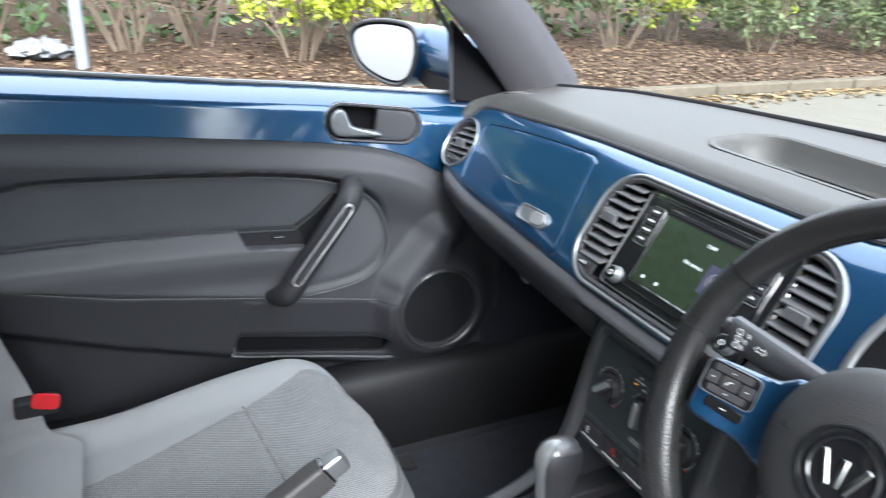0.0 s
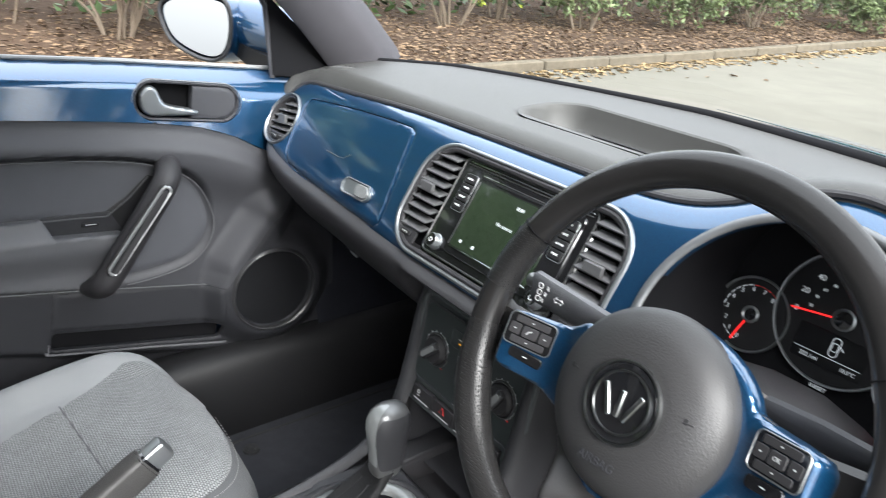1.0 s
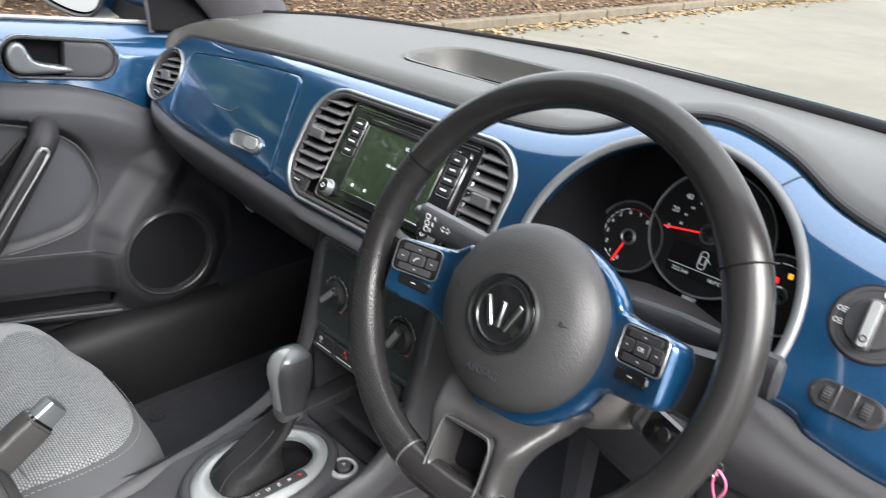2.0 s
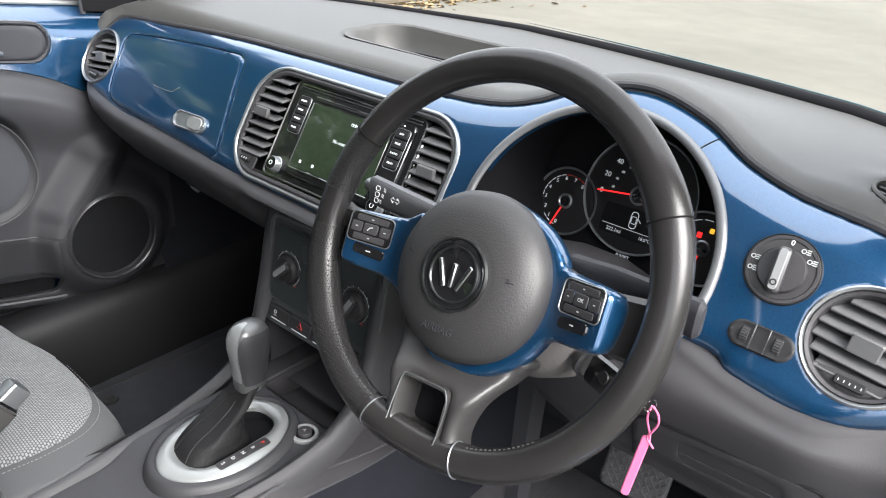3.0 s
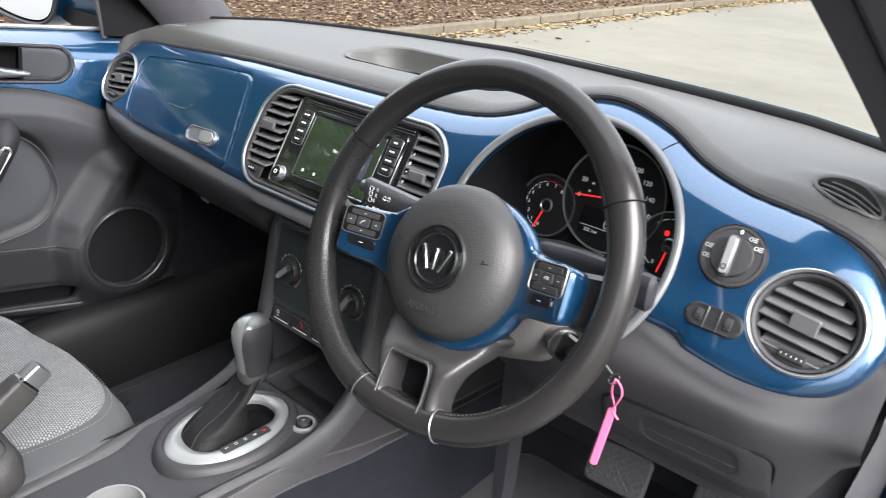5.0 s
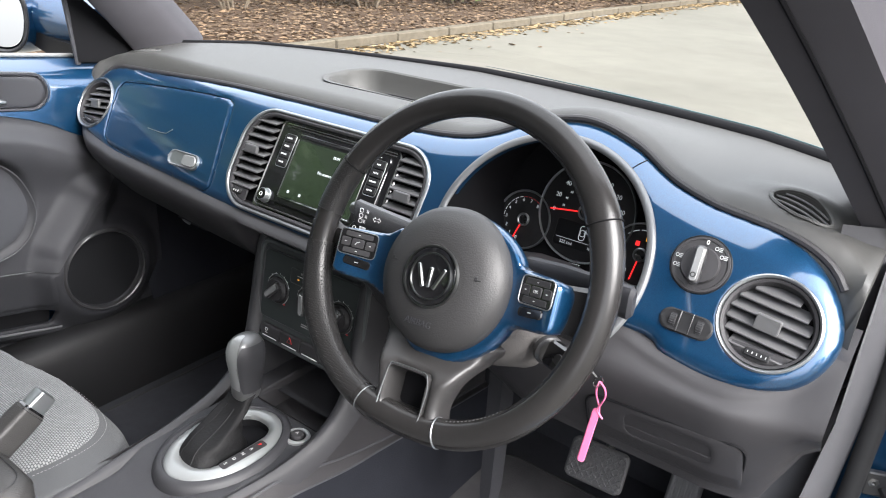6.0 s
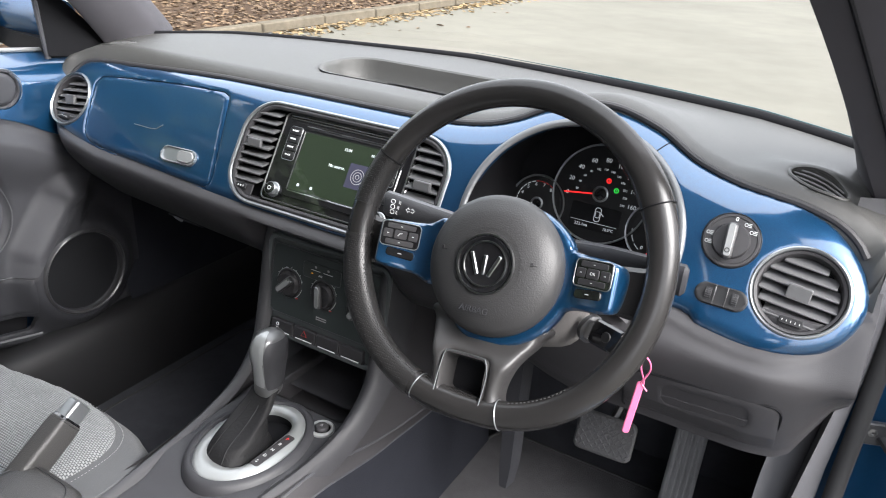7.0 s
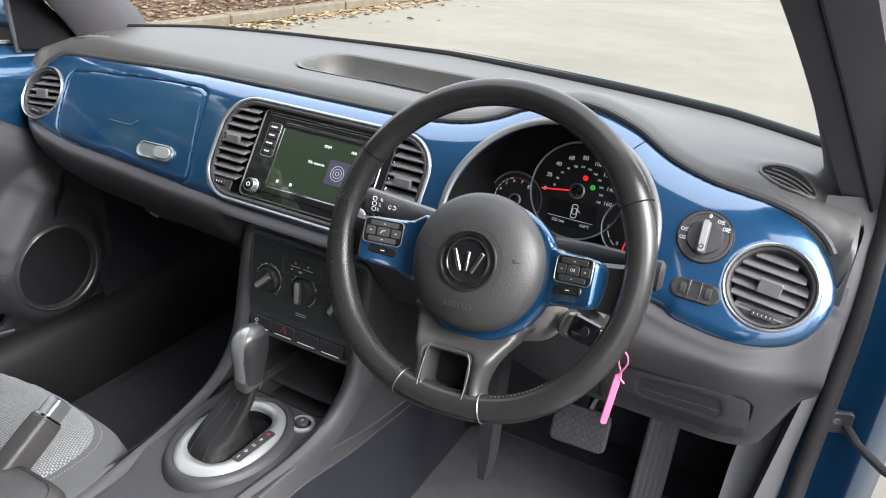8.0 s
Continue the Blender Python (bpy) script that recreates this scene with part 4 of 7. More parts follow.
for u, mk in ((-0.0575, 130), (0.0095, 95), (0.078, 60)):
    kb = part("rotary_knob", lathe([(0.0185, 0), (0.0185, 0.003), (0.0165, 0.006), (0.0155, 0.008), (0.001, 0.0085)], 40), PLASTIC, hvac, "black rotary knob with silver grip", HV @ KS(u))
    part("knob_ring", lathe([(0.0185, 0.001), (0.0205, 0.0025), (0.0216, 0.0018), (0.0216, 0)], 44, cap=False), SATIN, kb, "", HV @ KS(u) @ pose(0, 0, -0.0005))
    gt = mk - 90 - (86 if u < -0.05 else 0)
    part("grip", block(0.0052, 0.0165, 0, 0.0085, 0.003, 0.002), SATIN, kb, "black grip with a bright edge", HV @ KS(u) @ pose(0, 0, 0.007, 0, 0, gt))
    part("grip_edge", block(0.0021, 0.0150, 0, 0.0022, 0.0008, 0.0004, 2), CHROME, kb, "bright line", HV @ KS(u) @ pose(0, 0, 0.0138, 0, 0, gt))
    part("grip_edge", block(0.0006, 0.0135, 0, 0.004, 0.0004, 0.0003, 1), SILVER, kb, "", HV @ KS(u) @ pose(0, 0, 0.008, 0, 0, gt) @ pose(-0.0054, 0, 0))
    for a0, a1 in ((100, 168), (12, 80), (-60, -10)):
        part("dial_arc", tube([(0.0225 * math.cos(radians(a)), 0.0225 * math.sin(radians(a)), 0.0004) for a in np.linspace(a0, a1, 10)], 0.0004, 4), ICON, kb, "", HV @ KS(u))
    part("grip_face", block(0.0036, 0.0140, 0, 0.0012, 0.003, 0.0005, 2), PALE, kb, "pale grip face", HV @ KS(u) @ pose(0, 0, 0.0150, 0, 0, gt))
    for a in range(20, 170, 22):
        part("dial_mark", block(0.001, 0.0004, 0, 0.0003, 0.0002, 0.0001, 1), WHITE, kb, "", HV @ KS(u) @ pose(0, 0, 0.0002, 0, 0, a) @ pose(0.0235, 0, 0))
    part("dial_mark", block(0.0022, 0.001, 0, 0.0003, 0.0006, 0.0001, 1), RED, kb, "", HV @ pose(u + 0.016, -0.0125, 0.0012))
part("ac_strip", block(0.036, 0.0120, 0, 0.0014, 0.004, 0.0006), FACE, hvac, "", HV @ pose(0.004, 0.0415, 0.001))
part("ac_strip_edge", tube([(x, y, 0.0012) for x, y in ring_outline(0.036, 0.0120, 0.004, 4)], 0.0006, 4, True), PANEL, hvac, "", HV @ pose(0.004, 0.0415, 0.001))
for du in (-0.012, 0.012):
    part("ac_line", block(0.009, 0.0004, 0, 0.0004, 0.0002, 0.0001, 1), WHITE, hvac, "", HV @ pose(0.004 + du, 0.0435, 0.0028))
    part("ac_icon", block(0.002, 0.0018, 0, 0.0004, 0.0008, 0.0001, 1), GREYPRINT, hvac, "", HV @ pose(0.004 + du, 0.049, 0.0028))
part("ac_lamp", block(0.0018, 0.0007, 0, 0.0005, 0.0003, 0.0001, 1), LIT_AMBER, hvac, "", HV @ pose(-0.014, 0.038, 0.0028))
text(hvac, "A/C", 0.0045, HV @ pose(0.002, 0.037, 0.003), WHITE)
for k in range(2):
    part("print_bar", block(0.010, 0.0009, 0, 0.0003, 0.0003, 0.0001, 1), GREYPRINT, hvac, "", HV @ pose(0.0095, -0.0300 - 0.0034 * k, 0.0012))
for i in range(4):
    u = -0.0640 + i * 0.0455
    bt = part("switch", block(0.0220, 0.0108, -0.004, 0.004, 0.0025, 0.0012), PLASTIC, hvac, "", HV @ pose(u, -0.0672, 0))
    part("switch_line", block(0.0165, 0.0008, 0, 0.0006, 0.0004, 0.0002, 1), WHITE, bt, "white switch line", HV @ pose(u, -0.0752, 0.004))
tri = part("hazard_mark", tube([(0, 0.0050, 0), (-0.0053, -0.0040, 0), (0.0053, -0.0040, 0)], 0.0009, 5, True), RED, hvac, "red hazard triangle", HV @ pose(-0.0185, -0.0645, 0.004))
part("switch_icon", lathe([(0.003, 0), (0.003, 0.0004), (0.002, 0.0004), (0.002, 0)], 12, cap=False), WHITE, hvac, "", HV @ pose(-0.0725, -0.064, 0.004))
part("switch_icon", block(0.003, 0.0005, 0, 0.0004, 0.0003, 0.0001, 1), WHITE, hvac, "", HV @ pose(-0.0725, -0.0695, 0.004))


# ---- steering wheel ----
WH = axes((0.332, -0.154, 0.961), (1, 0, 0), (0, 0.433, 0.901))
TURN = 4.5
WT = WH @ pose(0, 0, 0, 0, 0, TURN)
HU2 = WH @ pose(-0.003, -0.0098, -0.0215, 0, 0, TURN)
HU3 = WH @ pose(-0.003, -0.0098, -0.008, 0, 0, TURN)
wheel = thing("steering_wheel", "three-spoke black leather steering wheel with blue inlays", "steering wheel")
R = 0.1748
ang = np.linspace(0, 2 * math.pi, 120, endpoint=False)


def rim_r(a):
    """The rim's radius, a little flattened at the foot."""
    d = (math.degrees(a) + 92.5 + 180) % 360 - 180
    return R - 0.0065 * math.exp(-(d / 24) ** 2)


def rim_t(a):
    """The rim's thickness, swelling at the thumb rests."""
    return 0.0154 + 0.002 * math.exp(-((math.degrees(a) % 180 - 28) / 14) ** 2)


part("rim", tube([(rim_r(a) * math.cos(a), rim_r(a) * math.sin(a), 0) for a in ang], [rim_t(a) for a in ang], 20, True, 0.92), LEATHER, wheel, "worn black leather rim", WT)


def rim_band(name, a0, a1, mt, label, n=20, lift=0.0005):
    aa = [radians(a) for a in np.linspace(a0, a1, n)]
    return part(name, tube([(rim_r(a) * math.cos(a), rim_r(a) * math.sin(a), 0) for a in aa], [rim_t(a) + lift for a in aa], 20, False, 0.92, False), mt, wheel, label, WT)


def rim_loop(name, deg, r, lift, mt, label=""):
    """A fine line right round the rim's section."""
    a = radians(deg)
    q, w = rim_r(a), rim_t(a) + lift
    return part(name, tube([((q + w * math.cos(t)) * math.cos(a), (q + w * math.cos(t)) * math.sin(a), w * 0.93 * math.sin(t)) for t in np.linspace(0, 2 * math.pi, 28, endpoint=False)], r, 6, True), mt, wheel, label, WT)


rim_band("grip_pad", 151, 171, PERF, "perforated leather grip section")
rim_band("grip_pad", 183, 248, PERF, "perforated leather grip section", 40)
rim_loop("seam", 150.5, 0.0007, 0.0006, VOID)
rim_loop("seam", 25.6, 0.0007, 0.0006, VOID)
for a in (-110, -76):
    rim_loop("chrome_line", a, 0.0007, 0.0004, SILVER, "thin silver line round the rim")
# inner-edge stitching of the leather
for a0, a1 in ((-71, -48), (196, 248)):
    for a in np.arange(a0, a1, 1.6):
        b = radians(a)
        q, w = rim_r(b), rim_t(b) + 0.0009
        part("stitch", tube([((q - w * math.cos(0.55)) * math.cos(b + k), (q - w * math.cos(0.55)) * math.sin(b + k), w * 0.93 * math.sin(0.55)) for k in (-0.006, 0.006)], 0.0007, 4), STITCHDARK, wheel, "", WT)
# hub and airbag cover
HUBR = 0.0775
part("airbag_cover", lathe([(HUBR - 0.004, 0.0), (HUBR, 0.008), (HUBR - 0.001, 0.02), (HUBR - 0.008, 0.031), (HUBR - 0.022, 0.038), (0.04, 0.042), (0.038, 0.0422), (0.001, 0.043)], 72), AIRBAGSKIN, wheel, "round grained black airbag cover", HU2 @ pose(0.004, -0.004, 0))
bz = part("badge", lathe([(0.031, 0.041), (0.031, 0.044), (0.0295, 0.0452), (0.027, 0.0444), (0.001, 0.0446)], 56), PIANO, wheel, "round chrome-ringed badge", HU2 @ pose(0.004, -0.004, 0))
part("badge_ring", lathe([(0.0302, 0.044), (0.0308, 0.0462), (0.0322, 0.0462), (0.0328, 0.042)], 64, cap=False), BADGE, bz, "chrome ring", HU2 @ pose(0.004, -0.004, 0))
part("badge_ring", lathe([(0.0228, 0.0444), (0.0232, 0.0464), (0.0244, 0.0464), (0.0248, 0.0444)], 56, cap=False), BADGE, bz, "", HU2 @ pose(0.004, -0.004, 0))
for x, t, l in ((-0.0115, 24, 0.0125), (0.0115, -24, 0.0125), (0.0, 0, 0.0105)):
    part("badge_bar", block(0.0021, l, 0, 0.0022, 0.001, 0.0008, 2), BADGE, bz, "plain chrome bar", HU2 @ pose(0.004 + x, -0.005, 0.0445, 0, 0, t))
text(wheel, "AIRBAG", 0.0095, HU2 @ pose(0.0, -0.0535, 0.0408, -8, 0, 0), DOORSKIN)
for x, y, t in ((0.0555, 0.004, 5), (-0.0475, 0.004, -5)):
    part("horn_mark", block(0.004, 0.0006, 0, 0.0006, 0.0004, 0.0002, 1), DARK, wheel, "", HU2 @ pose(x, y, 0.0395, 0, 18 if x > 0 else -18, t))
    part("horn_mark", block(0.0016, 0.0022, 0, 0.0006, 0.0004, 0.0002, 1), DARK, wheel, "", HU2 @ pose(x - 0.002, y + 0.001, 0.0395, 0, 18 if x > 0 else -18, t))


# blue trim ring and spokes
def sd_trim(P):
    r = np.hypot(P[..., 0] - 0.004, P[..., 1] + 0.004)
    a = np.degrees(np.arctan2(P[..., 1] + 0.004, P[..., 0] - 0.004))
    d = np.maximum(r - 0.076 - 0.0115 * smooth01((75 - a) / 60) * smooth01((a + 135) / 40), 0.070 - r)
    keep = (a < 80) & (a > -140)
    d = np.where(keep, d, np.maximum(d, 0.004))
    for s in (-1, 1):
        arm = sd_poly(P, curve_pts([(s * 0.066, 0.034), (s * 0.09, 0.027), (s * 0.128, 0.024), (s * 0.144, 0.018), (s * 0.147, 0.004), (s * 0.143, -0.022), (s * 0.132, -0.029), (s * 0.098, -0.032), (s * 0.068, -0.036)], 6))
        d = np.minimum(d, arm)
    return d


part("blue_inlay", sheet(sd_trim, (-0.16, 0.16, -0.105, 0.085), 0.0024, 0.014, 0.004, lambda P, d: 0.012 + 0.020 * smooth01((np.abs(P[:, 0]) - 0.080) / 0.066) - 0.016 * smooth01((np.abs(P[:, 0]) - 0.136) / 0.012)), PAINT, wheel, "glossy blue spoke inlay", HU2)
for s in (-1, 1):
    # leather-covered spoke root behind the inlay
    part("spoke", loft([[(s * x, y, z) for y, z in ((h, 0.004), (h * 0.8, 0.011), (-h * 0.8 - 0.006, 0.011), (-h - 0.006, 0.004), (-h * 0.8, -0.012), (h * 0.8, -0.012))] for x, h in ((0.06, 0.034), (0.10, 0.026), (0.135, 0.022), (0.158, 0.024), (0.172, 0.03))]), LEATHER, wheel, "black spoke", HU2)
    PM = HU2 @ pose(s * 0.1145, 0.008, 0.0222, 0, -s * 20, 0)
    pad = part("button_pad", block(0.0225, 0.0140, 0, 0.0032, 0.005, 0.0012), PIANO, wheel, "black button pad with silver frame", PM)
    part("pad_frame", tube([(x, y, 0.003) for x, y in ring_outline(0.0226, 0.0141, 0.005, 4)], 0.0006, 6, True), SILVER, pad, "silver frame", PM)
    part("button", block(0.0075, 0.0052, 0, 0.0016, 0.002, 0.0006, 2), PLASTIC, pad, "", PM @ pose(0, 0, 0.0027))
    for du, dv, hx, hy in ((0, 0.0092, 0.0165, 0.0031), (0, -0.0092, 0.0165, 0.0031), (-0.0146, 0, 0.0055, 0.0050), (0.0146, 0, 0.0055, 0.0050)):
        bb = part("button", block(hx, hy, 0, 0.0010, 0.0015, 0.0005, 2), PLASTIC, pad, "", PM @ pose(du, dv, 0.0027))
        part("button_mark", block(0.0013, 0.0005, 0, 0.0003, 0.0004, 0.0001, 1), ICON, pad, "", PM @ pose(du, dv, 0.0038))
    sm = part("small_button", block(0.0165, 0.0048, 0, 0.003, 0.0035, 0.001), PIANO, wheel, "", PM @ pose(-s * 0.003, -0.0212, 0, 0, 0, s * 4))
    part("button_mark", block(0.0025, 0.0005, 0, 0.0003, 0.0004, 0.0001, 1), ICON, sm, "", PM @ pose(-s * 0.003, -0.0212, 0.0031))
    if s > 0:
        text(pad, "OK", 0.0045, PM @ pose(0, 0, 0.0043), ICON)
    else:
        part("phone_mark", tube([(-0.003, -0.002, 0), (-0.001, 0.001, 0), (0.002, 0.002, 0)], 0.0006, 5), ICON, pad, "", PM @ pose(0, 0, 0.0043))



# lower spoke: two legs round a framed window
def sd_low(P):
    half = [(0.062, -0.058), (0.0625, -0.077), (0.053, -0.095), (0.0465, -0.110), (0.0415, -0.126), (0.041, -0.140), (0.047, -0.152), (0.060, -0.160), (0.058, -0.168), (0.030, -0.174)]
    d = sd_poly(P, curve_pts(half + [(-x, y) for x, y in half[::-1]], 5))
    return np.maximum(d, -sd_rrect(P, -0.002, -0.127, 0.0255, 0.0225, 0.007))


part("lower_spoke", sheet(sd_low, (-0.075, 0.075, -0.18, -0.05), 0.0021, 0.02, 0.010, lambda P, d: 0.017 - 0.030 * smooth01((P[:, 1] + 0.112) / 0.045)), SPOKE, wheel, "black lower spoke with two legs", HU3)
win = [(x - 0.002, y - 0.127) for x, y in ring_outline(0.0265, 0.0235, 0.008, 5)]
part("window_surround", loft([[((x + 0.002) * k - 0.002, (y + 0.127) * k - 0.127, z) for x, y in win] for k, z in ((1.06, 0.010), (1.03, 0.0175), (0.98, 0.0185), (0.93, 0.0165), (0.80, 0.002), (0.78, -0.012))], cap=False), SPOKE, wheel, "satin black window surround", HU3)
part("window_back", block(0.023, 0.020, -0.016, -0.011, 0.006, 0.001, 3), VOID, wheel, "", HU3 @ pose(-0.002, -0.127, 0))
part("chrome_line", tube(curve_pts([(-0.0265, -0.176, -0.004), (-0.0275, -0.172, 0.010), (-0.0295, -0.162, 0.0195), (-0.0302, -0.148, 0.0195), (-0.0285, -0.120, 0.0185), (-0.0255, -0.1045, 0.0190), (-0.019, -0.1015, 0.0190), (0.015, -0.1015, 0.0190), (0.0225, -0.1045, 0.0190), (0.0262, -0.120, 0.0185), (0.0245, -0.148, 0.0195), (0.0230, -0.162, 0.0195), (0.0215, -0.172, 0.010), (0.0210, -0.176, -0.004)], 6, False), 0.0006, 6), SILVER, wheel, "thin silver line framing the window", HU3)

# ---- column, stalks, key ----
column = thing("steering_column", "grained grey steering column shroud with ignition lock", "steering column")
CO = WH @ pose(0, 0, 0)
part("shroud", loft([[(hx * math.cos(a) * (1 + 0.12 * abs(math.sin(2 * a))), cy + hy * math.sin(a) * (1 + 0.12 * abs(math.sin(2 * a))), z) for a in np.linspace(0, 2 * math.pi, 32, endpoint=False)] for hx, hy, cy, z in ((0.05, 0.045, -0.01, -0.022), (0.066, 0.055, -0.016, -0.03), (0.074, 0.06, -0.025, -0.06), (0.08, 0.062, -0.035, -0.11), (0.082, 0.06, -0.04, -0.20))]), COLUMNSKIN, column, "", CO)
part("lock_bezel", moved(lathe([(0.017, 0), (0.017, 0.006), (0.013, 0.008), (0.012, 0.004), (0.001, 0.004)], 28), pose(0, 0, 0, 0, 90, 0)), SATIN, column, "black ignition lock", pose(0.426, -0.085, 0.868, 0, 0, -35))
part("gauge_hood", loft([[(x, y, z) for y, z in ((-0.055, 0.905 + c), (-0.02, 0.92 + c), (0.06, 0.905 + c), (0.12, 0.86 + c))] for x, c in ((0.25, -0.03), (0.29, -0.008), (0.33, 0), (0.38, 0.0), (0.42, -0.012), (0.46, -0.035))], closed=False, cap=False), PLASTIC, column, "grey cover behind the wheel")


def stalk(name, label, x0, x1, y0, y1, z, flip):
    s = part(name, loft([[(x, y + hy * math.cos(a) * (1 + 0.2 * abs(math.sin(2 * a))), zz + hz * math.sin(a) * (1 + 0.2 * abs(math.sin(2 * a)))) for a in np.linspace(0, 2 * math.pi, 16, endpoint=False)] for x, y, zz, hy, hz in ((x0, y0, z - 0.005, 0.008, 0.009), (x0 + (x1 - x0) * 0.35, y0 + (y1 - y0) * 0.35, z - 0.002, 0.008, 0.013), (x1 - (x1 - x0) * 0.03, y1, z + 0.002, 0.007, 0.0155), (x1, y1, z + 0.002, 0.004, 0.012))]), DOORSKIN if flip else ARMSKIN, column, label)
    return s


ls2 = stalk("indicator_stalk", "dark grey indicator and headlamp stalk", 0.29, 0.142, -0.085, -0.088, 0.95, 0)
part("stalk_end", moved(lathe([(0.0075, 0), (0.0075, 0.008), (0.006, 0.01), (0.001, 0.01)], 20), pose(0, 0, 0, 0, -90, 0)), METAL, ls2, "", pose(0.146, -0.088, 0.956))
SM = axes((0.17, -0.098, 0.9545), (1, 0, 0.03), (0, 0.25, 1))
for i in range(3):
    part("stalk_mark", tube([(x, y, 0) for x, y in ring_outline(0.0028, 0.0024, 0.0018, 3)], 0.0004, 4, True), WHITE, ls2, "", SM @ pose(-0.009, 0.0065 - i * 0.0065, 0.001))
    for k in range(3):
        part("stalk_mark", block(0.0018, 0.0003, 0, 0.0003, 0.0002, 0.0001, 1), WHITE, ls2, "", SM @ pose(-0.003 + 0.002 * (2 - i), 0.008 - i * 0.0065 - k * 0.0014, 0.001, 0, 0, -18))
for s in (-1, 1):
    part("stalk_mark", tube([(s * 0.001, 0.0015, 0), (s * 0.003, 0.0015, 0), (s * 0.003, 0.003, 0), (s * 0.006, 0, 0), (s * 0.003, -0.003, 0), (s * 0.003, -0.0015, 0), (s * 0.001, -0.0015, 0)], 0.00035, 4), WHITE, ls2, "", SM @ pose(0.017, 0.0, 0.001))
stalk("wiper_stalk", "dark grey wiper stalk", 0.40, 0.525, -0.10, -0.118, 0.970, 1)

key = thing("car_key", "black folding car key in the ignition with a pink tag", "key")
part("key_body", block(0.021, 0.0145, -0.007, 0.007, 0.006, 0.0025), PIANO, key, "black plastic key head", pose(0.4545, -0.105, 0.875, 66, 0, -20))
part("key_button", lathe([(0.006, 0), (0.0055, 0.001), (0.001, 0.001)], 16), DARK, key, "", pose(0.4535, -0.1115, 0.878, 66, 0, -20))
part("key_chain", tube([(0.472, -0.103, 0.882), (0.484, -0.100, 0.876), (0.4915, -0.096, 0.866)], 0.0011, 6), METAL, key)
part("key_ring", tube([(0.006 * math.cos(a), 0, 0.006 * math.sin(a)) for a in np.linspace(0, 2 * math.pi, 24, endpoint=False)], 0.0008, 6, True), CHROME, key, "", pose(0.494, -0.094, 0.860, 0, 0, 60))
part("tag_loop", tube(curve_pts([(0.4955, -0.093, 0.860), (0.5015, -0.092, 0.853), (0.5030, -0.091, 0.843), (0.4985, -0.090, 0.830), (0.4960, -0.090, 0.823), (0.5035, -0.090, 0.815)], 6, False), 0.0011, 6), PINK, key, "pink plastic loop")
part("tag_loop", tube(curve_pts([(0.4950, -0.093, 0.860), (0.4925, -0.092, 0.850), (0.4935, -0.091, 0.840), (0.4975, -0.090, 0.829), (0.4985, -0.090, 0.823)], 6, False), 0.0011, 6), PINK, key)
part("tag", block(0.0042, 0.0335, -0.0013, 0.0013, 0.0038, 0.001), PINK, key, "glossy pink plastic strip tag", axes((0.4932, -0.0950, 0.7915), (1, 0.25, -0.12), (0.12, 0.2, 1)))

# ---- centre console ----
console = thing("centre_console", "dark grey centre console with storage tray and cup holder", "centre console")


def sd_deck(P):
    y = P[..., 1]
    hw = np.interp(y, [-0.9, -0.32, -0.2, -0.08, 0.05], [0.085, 0.086, 0.094, 0.102, 0.108])
    d = np.maximum(np.abs(P[..., 0] - 0.0) - hw, np.maximum(-0.9 - y, y - 0.06))
    d = np.maximum(d, -sd_rrect(P, 0.008, -0.020, 0.070, 0.0775, 0.008))
    d = np.maximum(d, -sd_rrect(P, 0.0, -0.204, 0.036, 0.069, 0.032))
    return np.maximum(d, -sd_circle(P, 0.018, -0.385, 0.036))


part("deck", sheet(sd_deck, (-0.12, 0.12, -0.9, 0.07), 0.006, 0.03, 0.006, lambda P, d: 0.585 - 0.012 * smooth01((-0.28 - P[:, 1]) / 0.06)), CONSOLE, console, "dark grey console deck")
part("storage_tray", loft([[(x + 0.008, y - 0.020, z) for x, y in ring_outline(hx, hy, min(0.008, hx), 4)] for hx, hy, z in ((0.0705, 0.078, 0.583), (0.067, 0.075, 0.545), (0.001, 0.001, 0.545))], cap=False), PLASTIC, console, "deep black open tray")
part("cubby", loft([[(x, y, z) for x, z in ((-0.1, 0.572), (-0.1, 0.672), (0.085, 0.672), (0.085, 0.572))] for y in (-0.055, 0.09)] + [[(0, 0.09, 0.62)] * 4], cap=False), CONSOLE, console, "")
part("cup_holder", lathe([(0.0375, 0.574), (0.0385, 0.5765), (0.036, 0.5765), (0.034, 0.52), (0.001, 0.52)], 40, cap=False), PALE, console, "silver-rimmed cup holder", pose(0.018, -0.385, 0))
